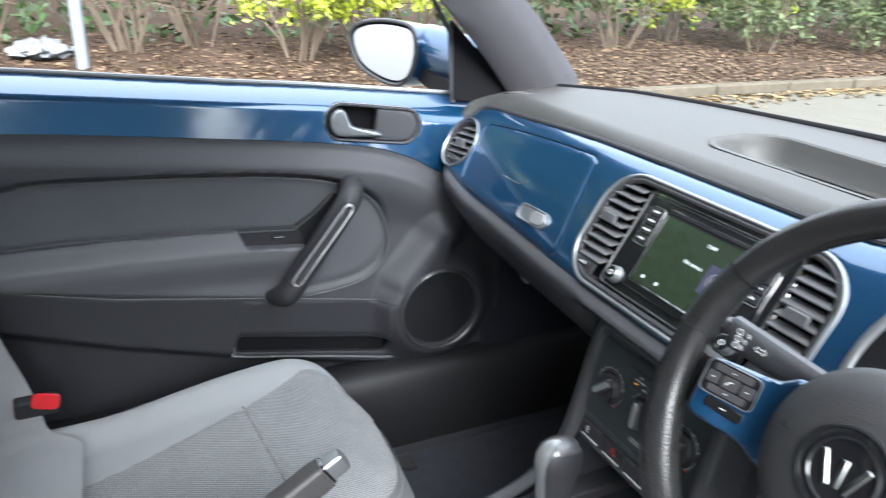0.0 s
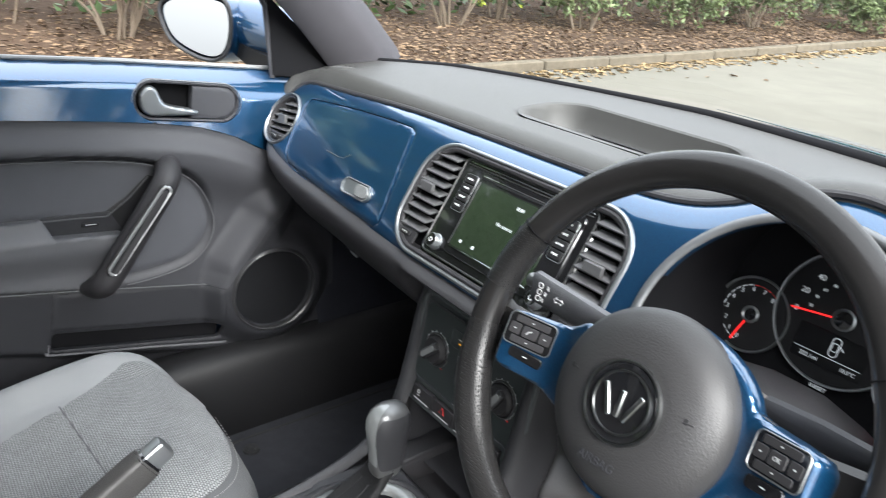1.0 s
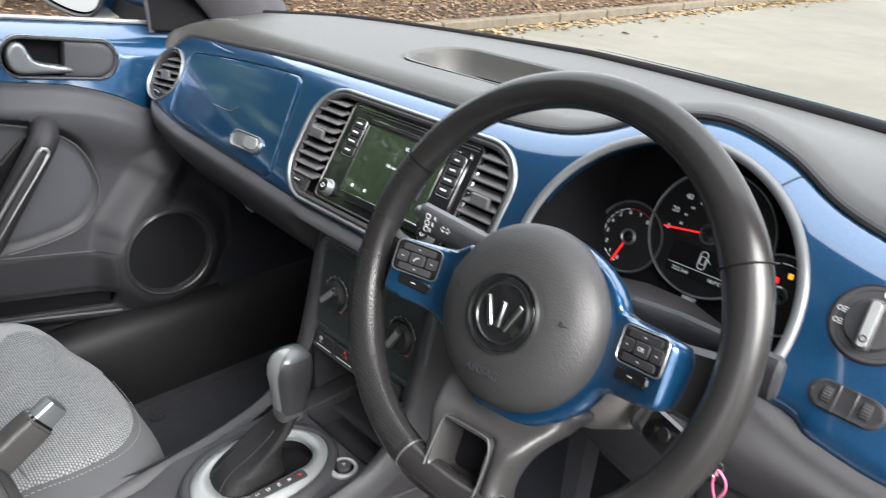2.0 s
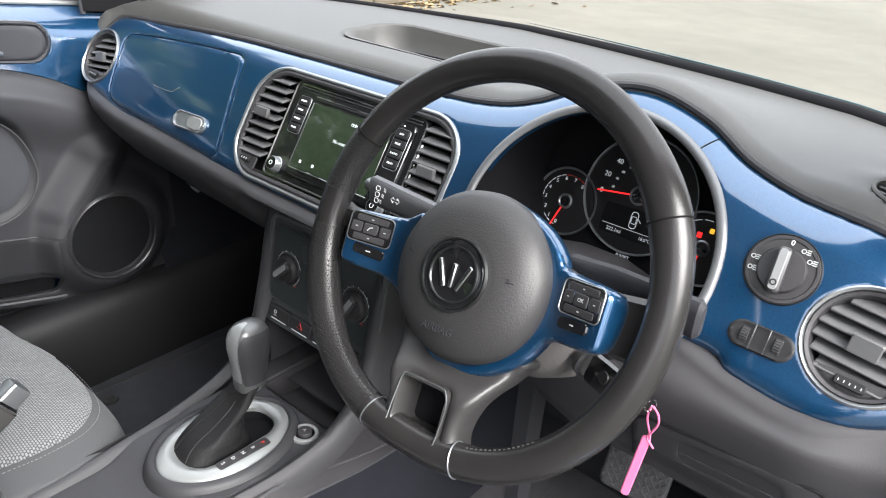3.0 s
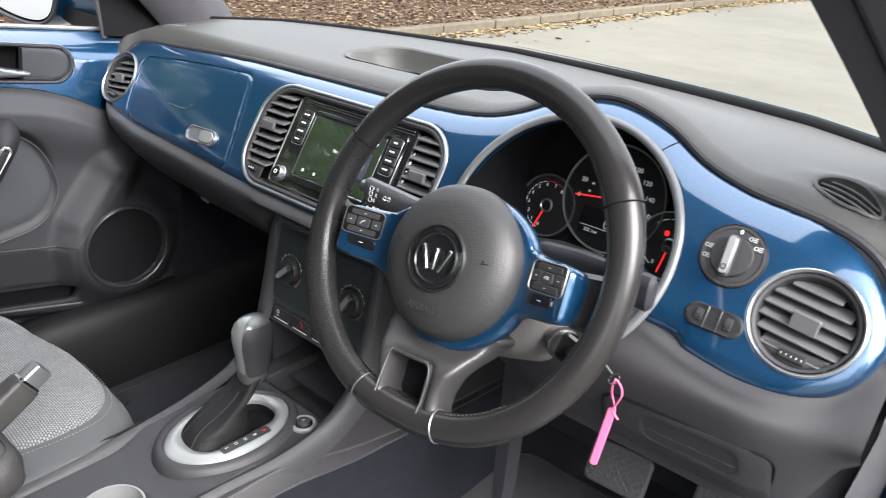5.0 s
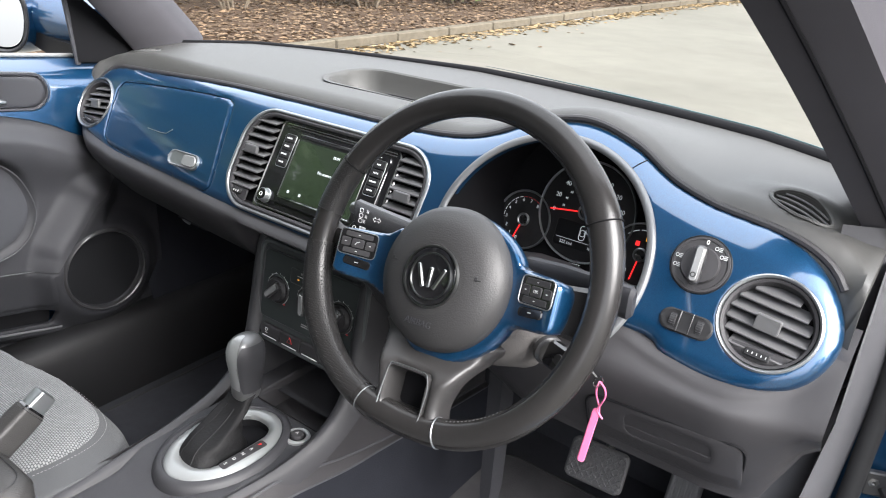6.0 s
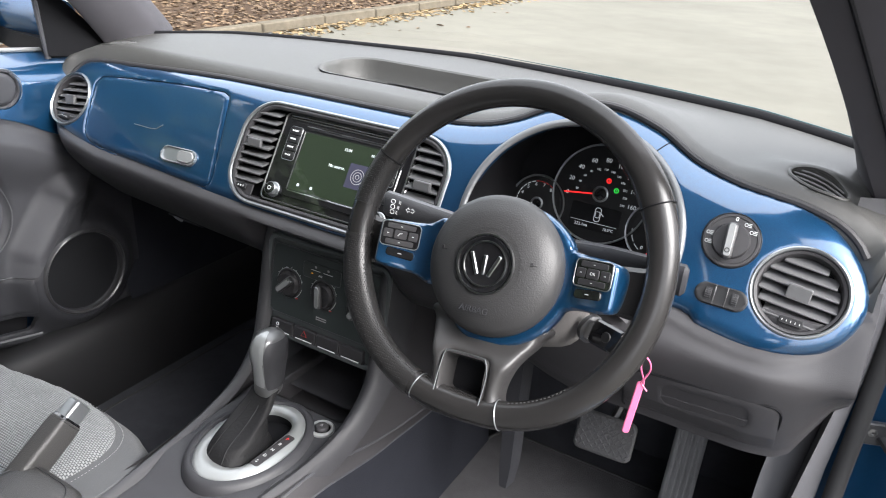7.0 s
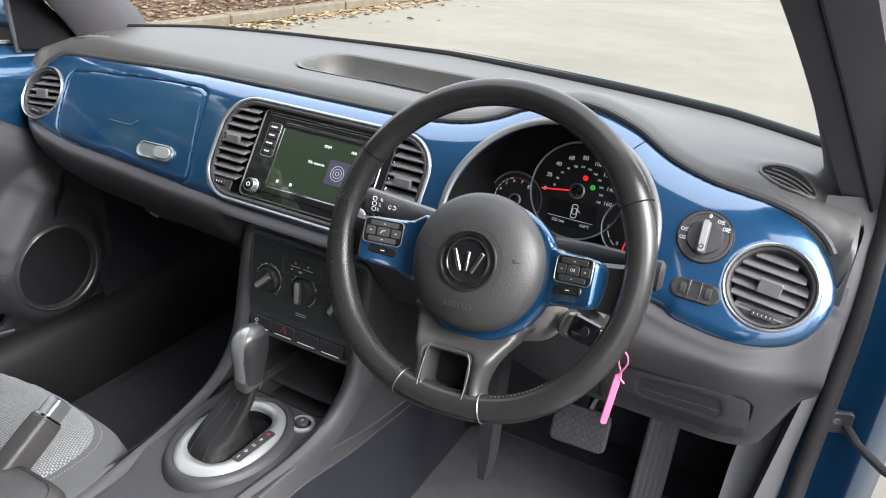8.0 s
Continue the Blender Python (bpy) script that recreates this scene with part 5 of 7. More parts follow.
for s in (-1, 1):
    rail = curve_pts([(s * 0.112 - 0.008, 0.0, 0.865), (s * 0.113 - 0.008, -0.03, 0.80), (s * 0.113 - 0.006, -0.05, 0.72), (s * 0.112, -0.078, 0.65), (s * 0.107, -0.125, 0.606), (s * 0.100, -0.2, 0.587), (s * 0.089, -0.3, 0.583), (s * 0.085, -0.45, 0.576), (s * 0.085, -0.9, 0.576)], 6, False)
    skin = []
    for p in rail:
        k = float(smooth01((p[2] - 0.585) / 0.13))
        skin.append([(p[0] + s * o * (0.75 + 0.25 * k), p[1] + k * d, p[2] - (1 - k) * d * (0.5 if d > 0 else 1)) for o, d in ((-0.016, 0.014), (-0.012, 0.003), (-0.006, -0.003), (0.0, -0.004), (0.006, -0.001), (0.011, 0.008), (0.015, 0.022), (0.020, 0.045), (0.022, 0.062), (0.020, 0.066), (0.012, 0.07))])
    part("side_rail", loft(skin, closed=False, cap=False), CONSOLE, console, "smooth grey side of the console")
    ys = np.linspace(-0.95, 0.30, 40)
    x1, z1 = np.interp(ys, [-0.95, -0.3, -0.2, -0.07, 0.02, 0.3], [0.099, 0.101, 0.1095, 0.1125, 0.1145, 0.117]), np.interp(ys, [-0.95, -0.3, -0.2, -0.07, 0.02, 0.3], [0.565, 0.573, 0.580, 0.540, 0.522, 0.49])
    x2, z2 = x1 + 0.013, z1 - np.interp(ys, [-0.95, -0.2, -0.1, 0.0, 0.05], [0.03, 0.026, 0.016, 0.003, 0.002])
    zt = np.interp(ys, [-0.2, -0.125, -0.078, -0.05, -0.03, 0.0], [0.582, 0.592, 0.63, 0.70, 0.78, 0.85])
    part("side_panel", loft([[(s * (a - 0.001), y, max(t, b)), (s * a, y, b)] for a, y, b, t in zip(x1, ys, z1, zt)], closed=False, cap=False), PLASTIC, console, "smooth dark side of the console")
    part("rail_edge", tube([(s * a, y, b) for a, y, b in zip(x1, ys, z1)], 0.0022, 6), DOORTRIM, console, "thin grey edge")
    part("skirt", loft([[(s * a, y, b), (s * (a + 0.007), y, b * 0.6 + d * 0.4), (s * c, y, d)] for a, y, b, c, d in zip(x1, ys, z1, x2, z2)], closed=False, cap=False), PLASTIC, console, "dark grey skirt of the console")
    part("skirt_edge", tube([(s * c, y, d) for c, y, d in zip(x2, ys, z2)], 0.0016, 6), DOORTRIM, console, "thin grey edge")
    # tunnel carpet darkened in colour to stand for shade
    part("tunnel_side", loft([[(s * (c - 0.002), y, d - 0.001), (s * 0.132, y, 0.45), (s * 0.145, y, 0.29)] for c, y, d in zip(x2, ys, z2)], closed=False, cap=False), CARPET_SHADE, console, "carpeted tunnel side, darkened for shade")

gear = thing("gear_selector", "automatic gear selector with silver plate and leather gaiter", "gear selector")


def ellipse(rx, ry, z, cx=0.003, cy=-0.209, n=56):
    return [(cx + rx * math.cos(a), cy + ry * math.sin(a), z) for a in np.linspace(0, 2 * math.pi, n, endpoint=False)]


part("collar", loft([ellipse(0.082, 0.108, 0.568), ellipse(0.081, 0.107, 0.580), ellipse(0.077, 0.103, 0.590), ellipse(0.072, 0.098, 0.594), ellipse(0.067, 0.093, 0.594), ellipse(0.063, 0.089, 0.588)], cap=False), CONSOLE, gear, "grey moulded collar")


def sd_plate(P):
    d = (np.sqrt(((P[..., 0] - 0.003) / 0.0655) ** 2 + ((P[..., 1] + 0.209) / 0.0915) ** 2) - 1) * 0.0655
    return np.maximum(d, -sd_rrect(P, 0.0, -0.204, 0.033, 0.066, 0.030))


part("plate", sheet(sd_plate, (-0.07, 0.075, -0.31, -0.11), 0.003, 0.006, 0.003, lambda P, d: 0.596 - 0.004 * smooth01(1 - d / 0.012)), PLATE, gear, "pale silver oval surround plate")
part("slot_wall", loft([[(x, y - 0.204, z) for x, y in ring_outline(0.0345, 0.0675, 0.0312, 6)] for z in (0.5905, 0.57)] + [[(0.0, -0.204, 0.57)] * 28], cap=False), VOID, gear)
strip = part("gate_strip", block(0.0075, 0.037, 0, 0.0012, 0.004, 0.0005), PLASTIC, gear, "dark strip lettered P R N D S", pose(0.0475, -0.212, 0.5955, 0, 0, -3))
for i, s in enumerate("PRNDS"):
    text(strip, s, 0.007, pose(0.0490 - 0.0010 * i, -0.184 - i * 0.0142, 0.5972, 0, 0, -4), RED if i == 0 else ICON)
# gaiter: folded leather from the slot up to the knob
rg = []
spine = curve_pts([(-0.004, -0.226, 0.575), (-0.005, -0.226, 0.595), (-0.006, -0.216, 0.614), (-0.008, -0.190, 0.629), (-0.009, -0.170, 0.644), (-0.009, -0.161, 0.656)], 6, False)
for i, p in enumerate(spine):
    t = i / (len(spine) - 1)
    rx, ry = 0.029 * (1 - t) ** 1.5 + 0.0198 * t ** 0.3, 0.044 * (1 - t) ** 1.7 + 0.0235 * t ** 0.3
    ring = []
    for a in np.linspace(0, 2 * math.pi, 48, endpoint=False):
        crease = math.sin(t * 24 + 1.1 * math.sin(2 * a) + 0.6 * math.cos(3 * a))
        fold = 1 + (0.03 * crease + 0.02 * math.sin(5 * a + 7 * t)) * (1 - t * 0.55) * min(1, t * 6)
        ca, sa = math.cos(a), math.sin(a)
        ring.append((p[0] + rx * fold * math.copysign(abs(ca) ** 0.75, ca), p[1] + ry * fold * math.copysign(abs(sa) ** 0.75, sa), p[2] + 0.0015 * math.sin(a * 2 + t * 11) * (1 - t) * min(1, t * 5) + 0.020 * t * sa))
    rg.append(ring)
part("gaiter", loft(rg), BOOT, gear, "creased black leather gaiter")
for a in (0.35, -0.35):
    part("gaiter_seam", tube([(r[int((math.pi * 1.5 + a) / (2 * math.pi) * 48)][0], r[int((math.pi * 1.5 + a) / (2 * math.pi) * 48)][1] - 0.0004, r[int((math.pi * 1.5 + a) / (2 * math.pi) * 48)][2] + 0.0004) for r in rg[5:-2]], 0.0008, 5), DARK, gear)
KNOB = ((0, 0.0165, 0.0190, 0), (0.004, 0.0175, 0.0205, 0), (0.018, 0.0180, 0.0212, 0), (0.034, 0.0188, 0.0225, -0.001), (0.050, 0.0202, 0.0245, -0.003), (0.066, 0.0215, 0.0265, -0.005), (0.080, 0.0212, 0.0268, -0.006), (0.091, 0.0192, 0.0250, -0.006), (0.099, 0.0150, 0.0200, -0.006), (0.1035, 0.0085, 0.0120, -0.006), (0.1045, 0.003, 0.004, -0.006))
KM = Matrix.Translation((-0.007, -0.160, 0.645)) @ pose(0, 0, 0, -3, 6, 0)
kb = part("knob", loft([[(hx * math.copysign(abs(math.cos(a)) ** 0.8, math.cos(a)), cy + hy * math.copysign(abs(math.sin(a)) ** 0.8, math.sin(a)), z) for a in np.linspace(0, 2 * math.pi, 40, endpoint=False)] for z, hx, hy, cy in KNOB]), GUNMETAL, gear, "gunmetal gear knob with a silver spine", KM)
for s in (-1, 1):
    pads = []
    for z in np.linspace(0.0145, 0.096, 16):
        hx, hy, cy = (float(np.interp(z, [k[0] for k in KNOB], [k[j] for k in KNOB])) for j in (1, 2, 3))
        e = 66 * min(1.0, 0.70 + 0.30 * math.sin(math.pi * (z - 0.0145) / 0.0815) ** 0.5)
        pads.append([(s * hx * 1.045 * math.cos(a) ** 0.8, cy + hy * 1.03 * math.copysign(abs(math.sin(a)) ** 0.8, math.sin(a)), z) for a in np.linspace(radians(-e), radians(e), 16)])
    part("side_pad", loft(pads, closed=False, cap=False), CONSOLE, kb, "dark satin side of the knob", KM)
spine_band = []
for z, hx, hy, cy in KNOB[2:]:
    spine_band.append([(hx * 1.03 * math.copysign(abs(math.cos(a)) ** 0.8, math.cos(a)), cy - hy * 1.035 * abs(math.sin(a)) ** 0.8, z * 1.004) for a in np.linspace(radians(242), radians(298), 10)])
part("spine", loft(spine_band, closed=False, cap=False), PLATE, kb, "silver spine running over the knob", KM)
part("knob_ring", lathe([(0.0175, 0.010), (0.0194, 0.0112), (0.0194, 0.0124), (0.0175, 0.0136)], 36, cap=False), CHROME, kb, "thin bright ring", KM @ Matrix.Diagonal((0.92, 1.06, 1, 1)))
sb = part("start_button", lathe([(0.0100, 0), (0.0100, 0.005), (0.0085, 0.0068), (0.001, 0.0072)], 32), PLASTIC, console, "round push button in a silver ring", pose(0.0656, -0.1284, 0.586))
part("button_ring", lathe([(0.0125, -0.001), (0.0135, 0.0022), (0.0165, 0.0026), (0.0185, 0.0012), (0.0190, -0.002)], 40, cap=False), BRIGHT, sb, "satin silver ring", pose(0.0656, -0.1284, 0.587))
part("button_seat", lathe([(0.0130, 0.001), (0.001, 0.001)], 32), DARK, sb, "", pose(0.0656, -0.1284, 0.586))
text(sb, "A", 0.007, pose(0.0656, -0.1284, 0.5934), GREYPRINT)

brake = thing("handbrake_lever", "leather handbrake lever with silver release button", "handbrake")
tip = np.array((-0.060, -0.411, 0.745))
base = np.array((-0.062, -0.60, 0.625))
ax = (tip - base) / np.linalg.norm(tip - base)
BR = axes(base, (1, 0, 0), np.cross(ax, (1, 0, 0)))
LM = BR if BR.to_3x3().col[2].dot(Vector(ax)) > 0 else axes(base, (-1, 0, 0), np.cross(ax, (1, 0, 0)))
LEN = float(np.linalg.norm(tip - base))


def lever_ring(z, hx, hy, r):
    return [(x, y, z) for x, y in ring_outline(hx, hy, r, 5)]


part("lever", loft([lever_ring(z, hx, hy, r) for z, hx, hy, r in ((0, 0.0125, 0.015, 0.006), (0.06, 0.0130, 0.016, 0.006), (0.12, 0.0135, 0.0172, 0.0062), (LEN - 0.030, 0.0135, 0.0172, 0.0062), (LEN - 0.018, 0.0128, 0.0165, 0.0062), (LEN - 0.016, 0.0108, 0.0142, 0.0055))]), LEATHER_SOFT, brake, "black leather grip", LM)
part("release_button", loft([lever_ring(z, hx, hy, 0.0045) for z, hx, hy in ((LEN - 0.018, 0.0098, 0.0130), (LEN + 0.002, 0.0098, 0.0130), (LEN + 0.006, 0.0090, 0.0122), (LEN + 0.0075, 0.0065, 0.0090))]), SILVER, brake, "silver push button", LM)
part("cap_ring", loft([lever_ring(z, hx, hy, 0.0055) for z, hx, hy in ((LEN - 0.020, 0.0130, 0.0167), (LEN - 0.0145, 0.0110, 0.0144))]), PIANO, brake, "", LM)
part("stitching", tube([base + ax * s + np.array((0.003, -0.009, 0.0128)) for s in (0.06, 0.10, 0.15, 0.19)], 0.0008, 5), DARK, brake)

arm = part("armrest", moved(loft([[(x, y, z) for x, y in ring_outline(0.055 - s, 0.22 - s, max(0.03 - s * 0.5, 0.01), 6)] for s, z in ((0.006, 0.0), (0.0, 0.008), (0.0, 0.032), (0.006, 0.043), (0.018, 0.049), (0.045, 0.051))]), pose(-0.022, -0.685, 0.672, -2)), LEATHER_SOFT, console, "padded dark grey armrest with stitched edge")
part("hinge_box", box(-0.06, 0.022, -0.88, -0.49, 0.56, 0.674, 0.01), PLASTIC, arm, "black lower box")
part("stitching", tube([(x - 0.022, y - 0.685, 0.7195 - (y - 0.0) * 0.035) for x, y in ring_outline(0.044, 0.209, 0.024, 6)], 0.0005, 4, True), DOORSKIN, arm)

# ---- passenger seat ----
seat = thing("passenger_seat", "light grey cloth passenger seat with darker bolsters", "car seat")
SX = -0.302


def seat_h(P):
    x, y = P[:, 0] - SX, P[:, 1]
    z = 0.600 - 0.05 * smooth01((-0.36 - y) / 0.4)
    z = z + 0.022 * smooth01((-x - 0.13) / 0.07) - 0.014 * smooth01((x - 0.11) / 0.10) - 0.022 * np.clip((y + 0.40) / 0.12, 0, 1) ** 2.2
    return z


def sd_seat(P):
    return sd_poly(P, curve_pts([(SX + 0.240, -0.45), (SX + 0.246, -0.36), (SX + 0.222, -0.297), (SX + 0.13, -0.262), (SX, -0.252), (SX - 0.09, -0.258), (SX - 0.175, -0.285), (SX - 0.222, -0.345), (SX - 0.225, -0.45), (SX - 0.22, -0.62), (SX - 0.21, -0.80), (SX, -0.82), (SX + 0.21, -0.80), (SX + 0.235, -0.62)], 5))


def sd_insert(P):
    return sd_poly(P, curve_pts([(SX + 0.157, -0.45), (SX + 0.166, -0.38), (SX + 0.154, -0.328), (SX + 0.118, -0.293), (SX + 0.055, -0.272), (SX - 0.03, -0.268), (SX - 0.11, -0.280), (SX - 0.160, -0.308), (SX - 0.172, -0.345), (SX - 0.150, -0.39), (SX - 0.124, -0.45), (SX - 0.09, -0.57), (SX - 0.06, -0.72), (SX - 0.05, -0.79), (SX + 0.07, -0.80), (SX + 0.14, -0.79), (SX + 0.150, -0.62)], 5))


cush = part("cushion", sheet(sd_seat, (-0.56, -0.08, -0.83, -0.26), 0.008, 0.2, 0.045, lambda P, d: seat_h(P)), FABRIC_DARK, seat, "grey cloth cushion with soft bolsters")


def roll_of(P):
    d = np.maximum(-sd_seat(P), 0)
    t = np.clip(d / 0.045, 0, 1)
    return -0.045 * (1 - np.sqrt(np.maximum(0, 1 - (1 - t) ** 2)))


part("insert", sheet(sd_insert, (-0.49, -0.10, -0.82, -0.26), 0.006, 0.004, 0.004, lambda P, d: seat_h(P) + roll_of(P) + 0.005 - 0.0022 * np.exp(-((P[:, 1] + 0.445 - 0.10 * (P[:, 0] - SX)) / 0.006) ** 2)), FABRIC, cush, "pale grey woven centre panel")
part("bolster_panel", sheet(lambda P: np.maximum(np.maximum(sd_seat(P) + 0.012, P[..., 0] - (SX - 0.05)), -0.79 - P[..., 1]), (-0.54, -0.33, -0.82, -0.26), 0.007, 0.004, 0.002, lambda P, d: seat_h(P) + roll_of(P) + 0.0025), FABRIC_PLAIN, cush, "light grey cloth bolster panel")
st = [p for p in curve_pts([(SX + 0.160, -0.60), (SX + 0.165, -0.45), (SX + 0.174, -0.38), (SX + 0.162, -0.322), (SX + 0.124, -0.286), (SX + 0.055, -0.265), (SX - 0.03, -0.261)], 24, False)]
for a, b in zip(st[::2], st[1::2]):
    Q = np.array([a, b])
    z = seat_h(Q) + roll_of(Q) + 0.0006
    part("stitch", tube([(a[0], a[1], z[0]), (b[0], b[1], z[1])], 0.00038, 4), STITCH, cush)
Q = np.array([(x, -0.445 + 0.10 * (x - SX)) for x in np.linspace(SX - 0.122, SX + 0.153, 24)])
part("seam", tube([(p[0], p[1], z) for p, z in zip(Q, seat_h(Q) + roll_of(Q) + 0.0028)], 0.0012, 6), FABRIC_DARK, cush, "cross seam of the cushion")
part("base", box(SX - 0.19, SX + 0.19, -0.80, -0.34, 0.31, 0.45, 0.02), PLASTIC, seat, "black seat base")
BK = axes((SX, -0.80, 0.57), (1, 0, 0), (0, -0.28, 0.96))


def sd_back(P):
    return sd_poly(P, curve_pts([(-0.2, 0.0), (0, -0.01), (0.2, 0.0), (0.232, 0.14), (0.238, 0.30), (0.215, 0.45), (0.17, 0.55), (0.0, 0.565), (-0.17, 0.55), (-0.215, 0.45), (-0.238, 0.30), (-0.232, 0.14)], 5))


def back_h(P, d):
    return 0.055 + 0.05 * smooth01((np.abs(P[:, 0]) - 0.12) / 0.08)


back = part("backrest", sheet(sd_back, (-0.25, 0.25, -0.02, 0.58), 0.01, 0.12, 0.05, back_h), FABRIC_PLAIN, seat, "grey cloth backrest with side bolsters", BK)
part("insert", sheet(lambda P: sd_rrect(P, 0, 0.27, 0.13, 0.25, 0.05), (-0.14, 0.14, 0.0, 0.53), 0.01, 0.004, 0.004, lambda P, d: back_h(P, d) + 0.004), FABRIC, back, "pale grey woven centre panel", BK)
driver_seat = copy_thing(seat, pose(0.604, -0.14, -0.02))
tagged(driver_seat, "light grey cloth driver seat with darker bolsters", "car seat")
driver_seat.name = "driver_seat"
buckle = thing("seat_belt_buckle", "seat belt buckle with a red release button", "seat belt buckle")
part("housing", block(0.014, 0.03, -0.012, 0.012, 0.006, 0.003), DARK, buckle, "", axes((-0.515, -0.745, 0.612), (0, 0.05, 1), (-0.1, 0.95, 0.1)))
part("release_button", block(0.0135, 0.019, 0.0, 0.004, 0.008, 0.0015), REDBUCKLE, buckle, "red release button", axes((-0.4995, -0.731, 0.624), (0, 0.25, 1), (0, 1, -0.15)))


# ---- passenger door (seen from inside): u runs forward, v up ----
door = thing("passenger_door", "passenger door with blue painted strip and dark grey trim", "car door")
DR = axes((-0.665, 0, 0), (0, 1, 0), (0, 0, 1))
BLUE_LOW = [(-1.0, 1.005), (-0.742, 0.993), (-0.505, 0.972), (-0.28, 0.949), (-0.166, 0.932), (-0.12, 0.92), (-0.07, 0.90), (-0.028, 0.876), (0.02, 0.855), (0.09, 0.84)]
BELT = [(-1.0, 1.085), (-0.73, 1.074), (-0.40, 1.046), (-0.26, 1.036), (0.014, 1.010), (0.12, 1.0)]


LOWLINE = curve_pts(BLUE_LOW, 8, False)


def z_low(y):
    return np.interp(y, [p[0] for p in LOWLINE], [p[1] for p in LOWLINE])


def z_belt(y):
    return np.interp(y, [p[0] for p in BELT], [p[1] for p in BELT])


HCX, HCY = -0.154, 0.971


def sd_strip(P):
    y, z = P[..., 0], P[..., 1]
    d = np.maximum(np.maximum(z_low(y) - z, z - z_belt(y)), np.maximum(y - 0.10, -1.0 - y))
    return np.maximum(d, -sd_rrect(P, HCX, HCY, 0.093, 0.034, 0.033, -7))


def strip_h(P, d):
    up = np.clip((P[:, 1] - z_low(P[:, 0])) / (z_belt(P[:, 0]) - z_low(P[:, 0])), 0, 1)
    return 0.002 - 0.055 * np.clip((up - 0.62) / 0.38, 0, 1) ** 2.0 - 0.012 * up


part("painted_strip", sheet(sd_strip, (-1.0, 0.11, 0.83, 1.09), 0.0045, 0.01, 0, strip_h), PAINT, door, "glossy blue painted door top", DR)
part("window_seal", tube([(-0.728, y, float(z_belt(y)) + 0.002) for y in np.linspace(-1.0, 0.09, 30)], 0.0042, 8), PALE, door, "pale outer window seal")
SWEEP = curve_pts([(-1.0, 0.885), (-0.755, 0.909), (-0.709, 0.916), (-0.511, 0.909), (-0.33, 0.895), (-0.221, 0.873), (-0.155, 0.833), (-0.126, 0.765), (-0.135, 0.715), (-0.17, 0.679), (-0.23, 0.664), (-0.30, 0.66), (-0.36, 0.668), (-0.40, 0.70), (-0.37, 0.75), (-0.40, 0.786), (-0.611, 0.797), (-0.774, 0.797), (-1.0, 0.79)], 6)
ARMB = [(-1.0, 0.792), (-0.774, 0.803), (-0.611, 0.804), (-0.47, 0.799), (-0.41, 0.797), (-0.398, 0.768), (-0.294, 0.759), (-0.28, 0.745), (-0.345, 0.657), (-0.48, 0.682), (-0.623, 0.707), (-0.785, 0.746), (-1.0, 0.775)]


SPK = (-0.022, 0.591)


def sd_pod(P):
    """The loudspeaker's raised pod, drawn out upwards into a fin."""
    d = sd_circle(P, *SPK, 0.092)
    ax, ay = P[..., 0] - SPK[0] + 0.045, P[..., 1] - SPK[1] - 0.05
    t = np.clip((ax * 0.05 + ay * 0.10) / 0.0125, 0, 1)
    fin = np.hypot(ax - 0.05 * t, ay - 0.10 * t) - 0.034 * (1 - 0.75 * t)
    return np.minimum(d, fin)


def door_h(P, d):
    y, z = P[:, 0], P[:, 1]
    q = z_low(y) - z
    inside = smooth01(0.5 - sd_poly(P, SWEEP) / 0.014)
    h = 0.020 * smooth01((q - 0.008) / 0.04) * (1 - smooth01((q - 0.06) / 0.09)) * (1 - inside) - 0.007 * inside
    pod = sd_pod(P)
    h = h + 0.036 * smooth01(1 - pod / 0.055) - 0.012 * smooth01(-(sd_circle(P, *SPK, 0.086)) / 0.006)
    low = np.interp(y, [-1.0, -0.797, -0.635, -0.363, -0.103, 0.1], [0.735, 0.670, 0.613, 0.532, 0.468, 0.445])
    h = h - 0.035 * smooth01((low - z) / 0.03)
    return h


def z_seam(y):
    """Joint between the upper trim and the lower moulding, which is darkened for shade."""
    return np.interp(y, [-1.0, -0.785, -0.623, -0.356, -0.118, -0.085, -0.02, 0.06, 0.14], [0.768, 0.740, 0.701, 0.658, 0.615, 0.655, 0.735, 0.80, 0.80])


def sd_upper(P):
    y, z = P[..., 0], P[..., 1]
    return np.maximum(np.maximum(z - z_low(y) + 0.001, z_seam(y) - z), np.maximum(y - 0.13, -1.0 - y))


def sd_lower(P):
    y, z = P[..., 0], P[..., 1]
    d = np.maximum(np.maximum(z - z_seam(y) + 0.0012, 0.40 - z), np.maximum(y - 0.13, -1.0 - y))
    return np.maximum(d, -sd_rrect(P, -0.275, 0.5405, 0.153, 0.0165, 0.009, -11))


part("trim_panel", sheet(sd_upper, (-1.0, 0.14, 0.60, 1.01), 0.0042, 0.01, 0, door_h), DOORTRIM, door, "moulded dark grey trim panel", DR)
# the darker plastic also stands for the shade low on the door
part("lower_panel", sheet(sd_lower, (-1.0, 0.14, 0.39, 0.81), 0.0042, 0.01, 0.002, door_h), DOORSKIN, door, "dark lower door moulding with speaker pod, colour deepened for shade", DR)


def lay(sdf, bx, lift, mt, name, label, roll=0.002, step=0.007):
    return part(name, sheet(sdf, bx, step, 0.004, roll, lambda P, d: door_h(P, d) + lift), mt, door, label, DR)


lay(lambda P: np.maximum(sd_poly(P, SWEEP) + 0.010, -0.99 - P[..., 0]), (-1.0, -0.12, 0.65, 0.93), 0.0025, DOORCLOTH, "insert", "dark vinyl insert")


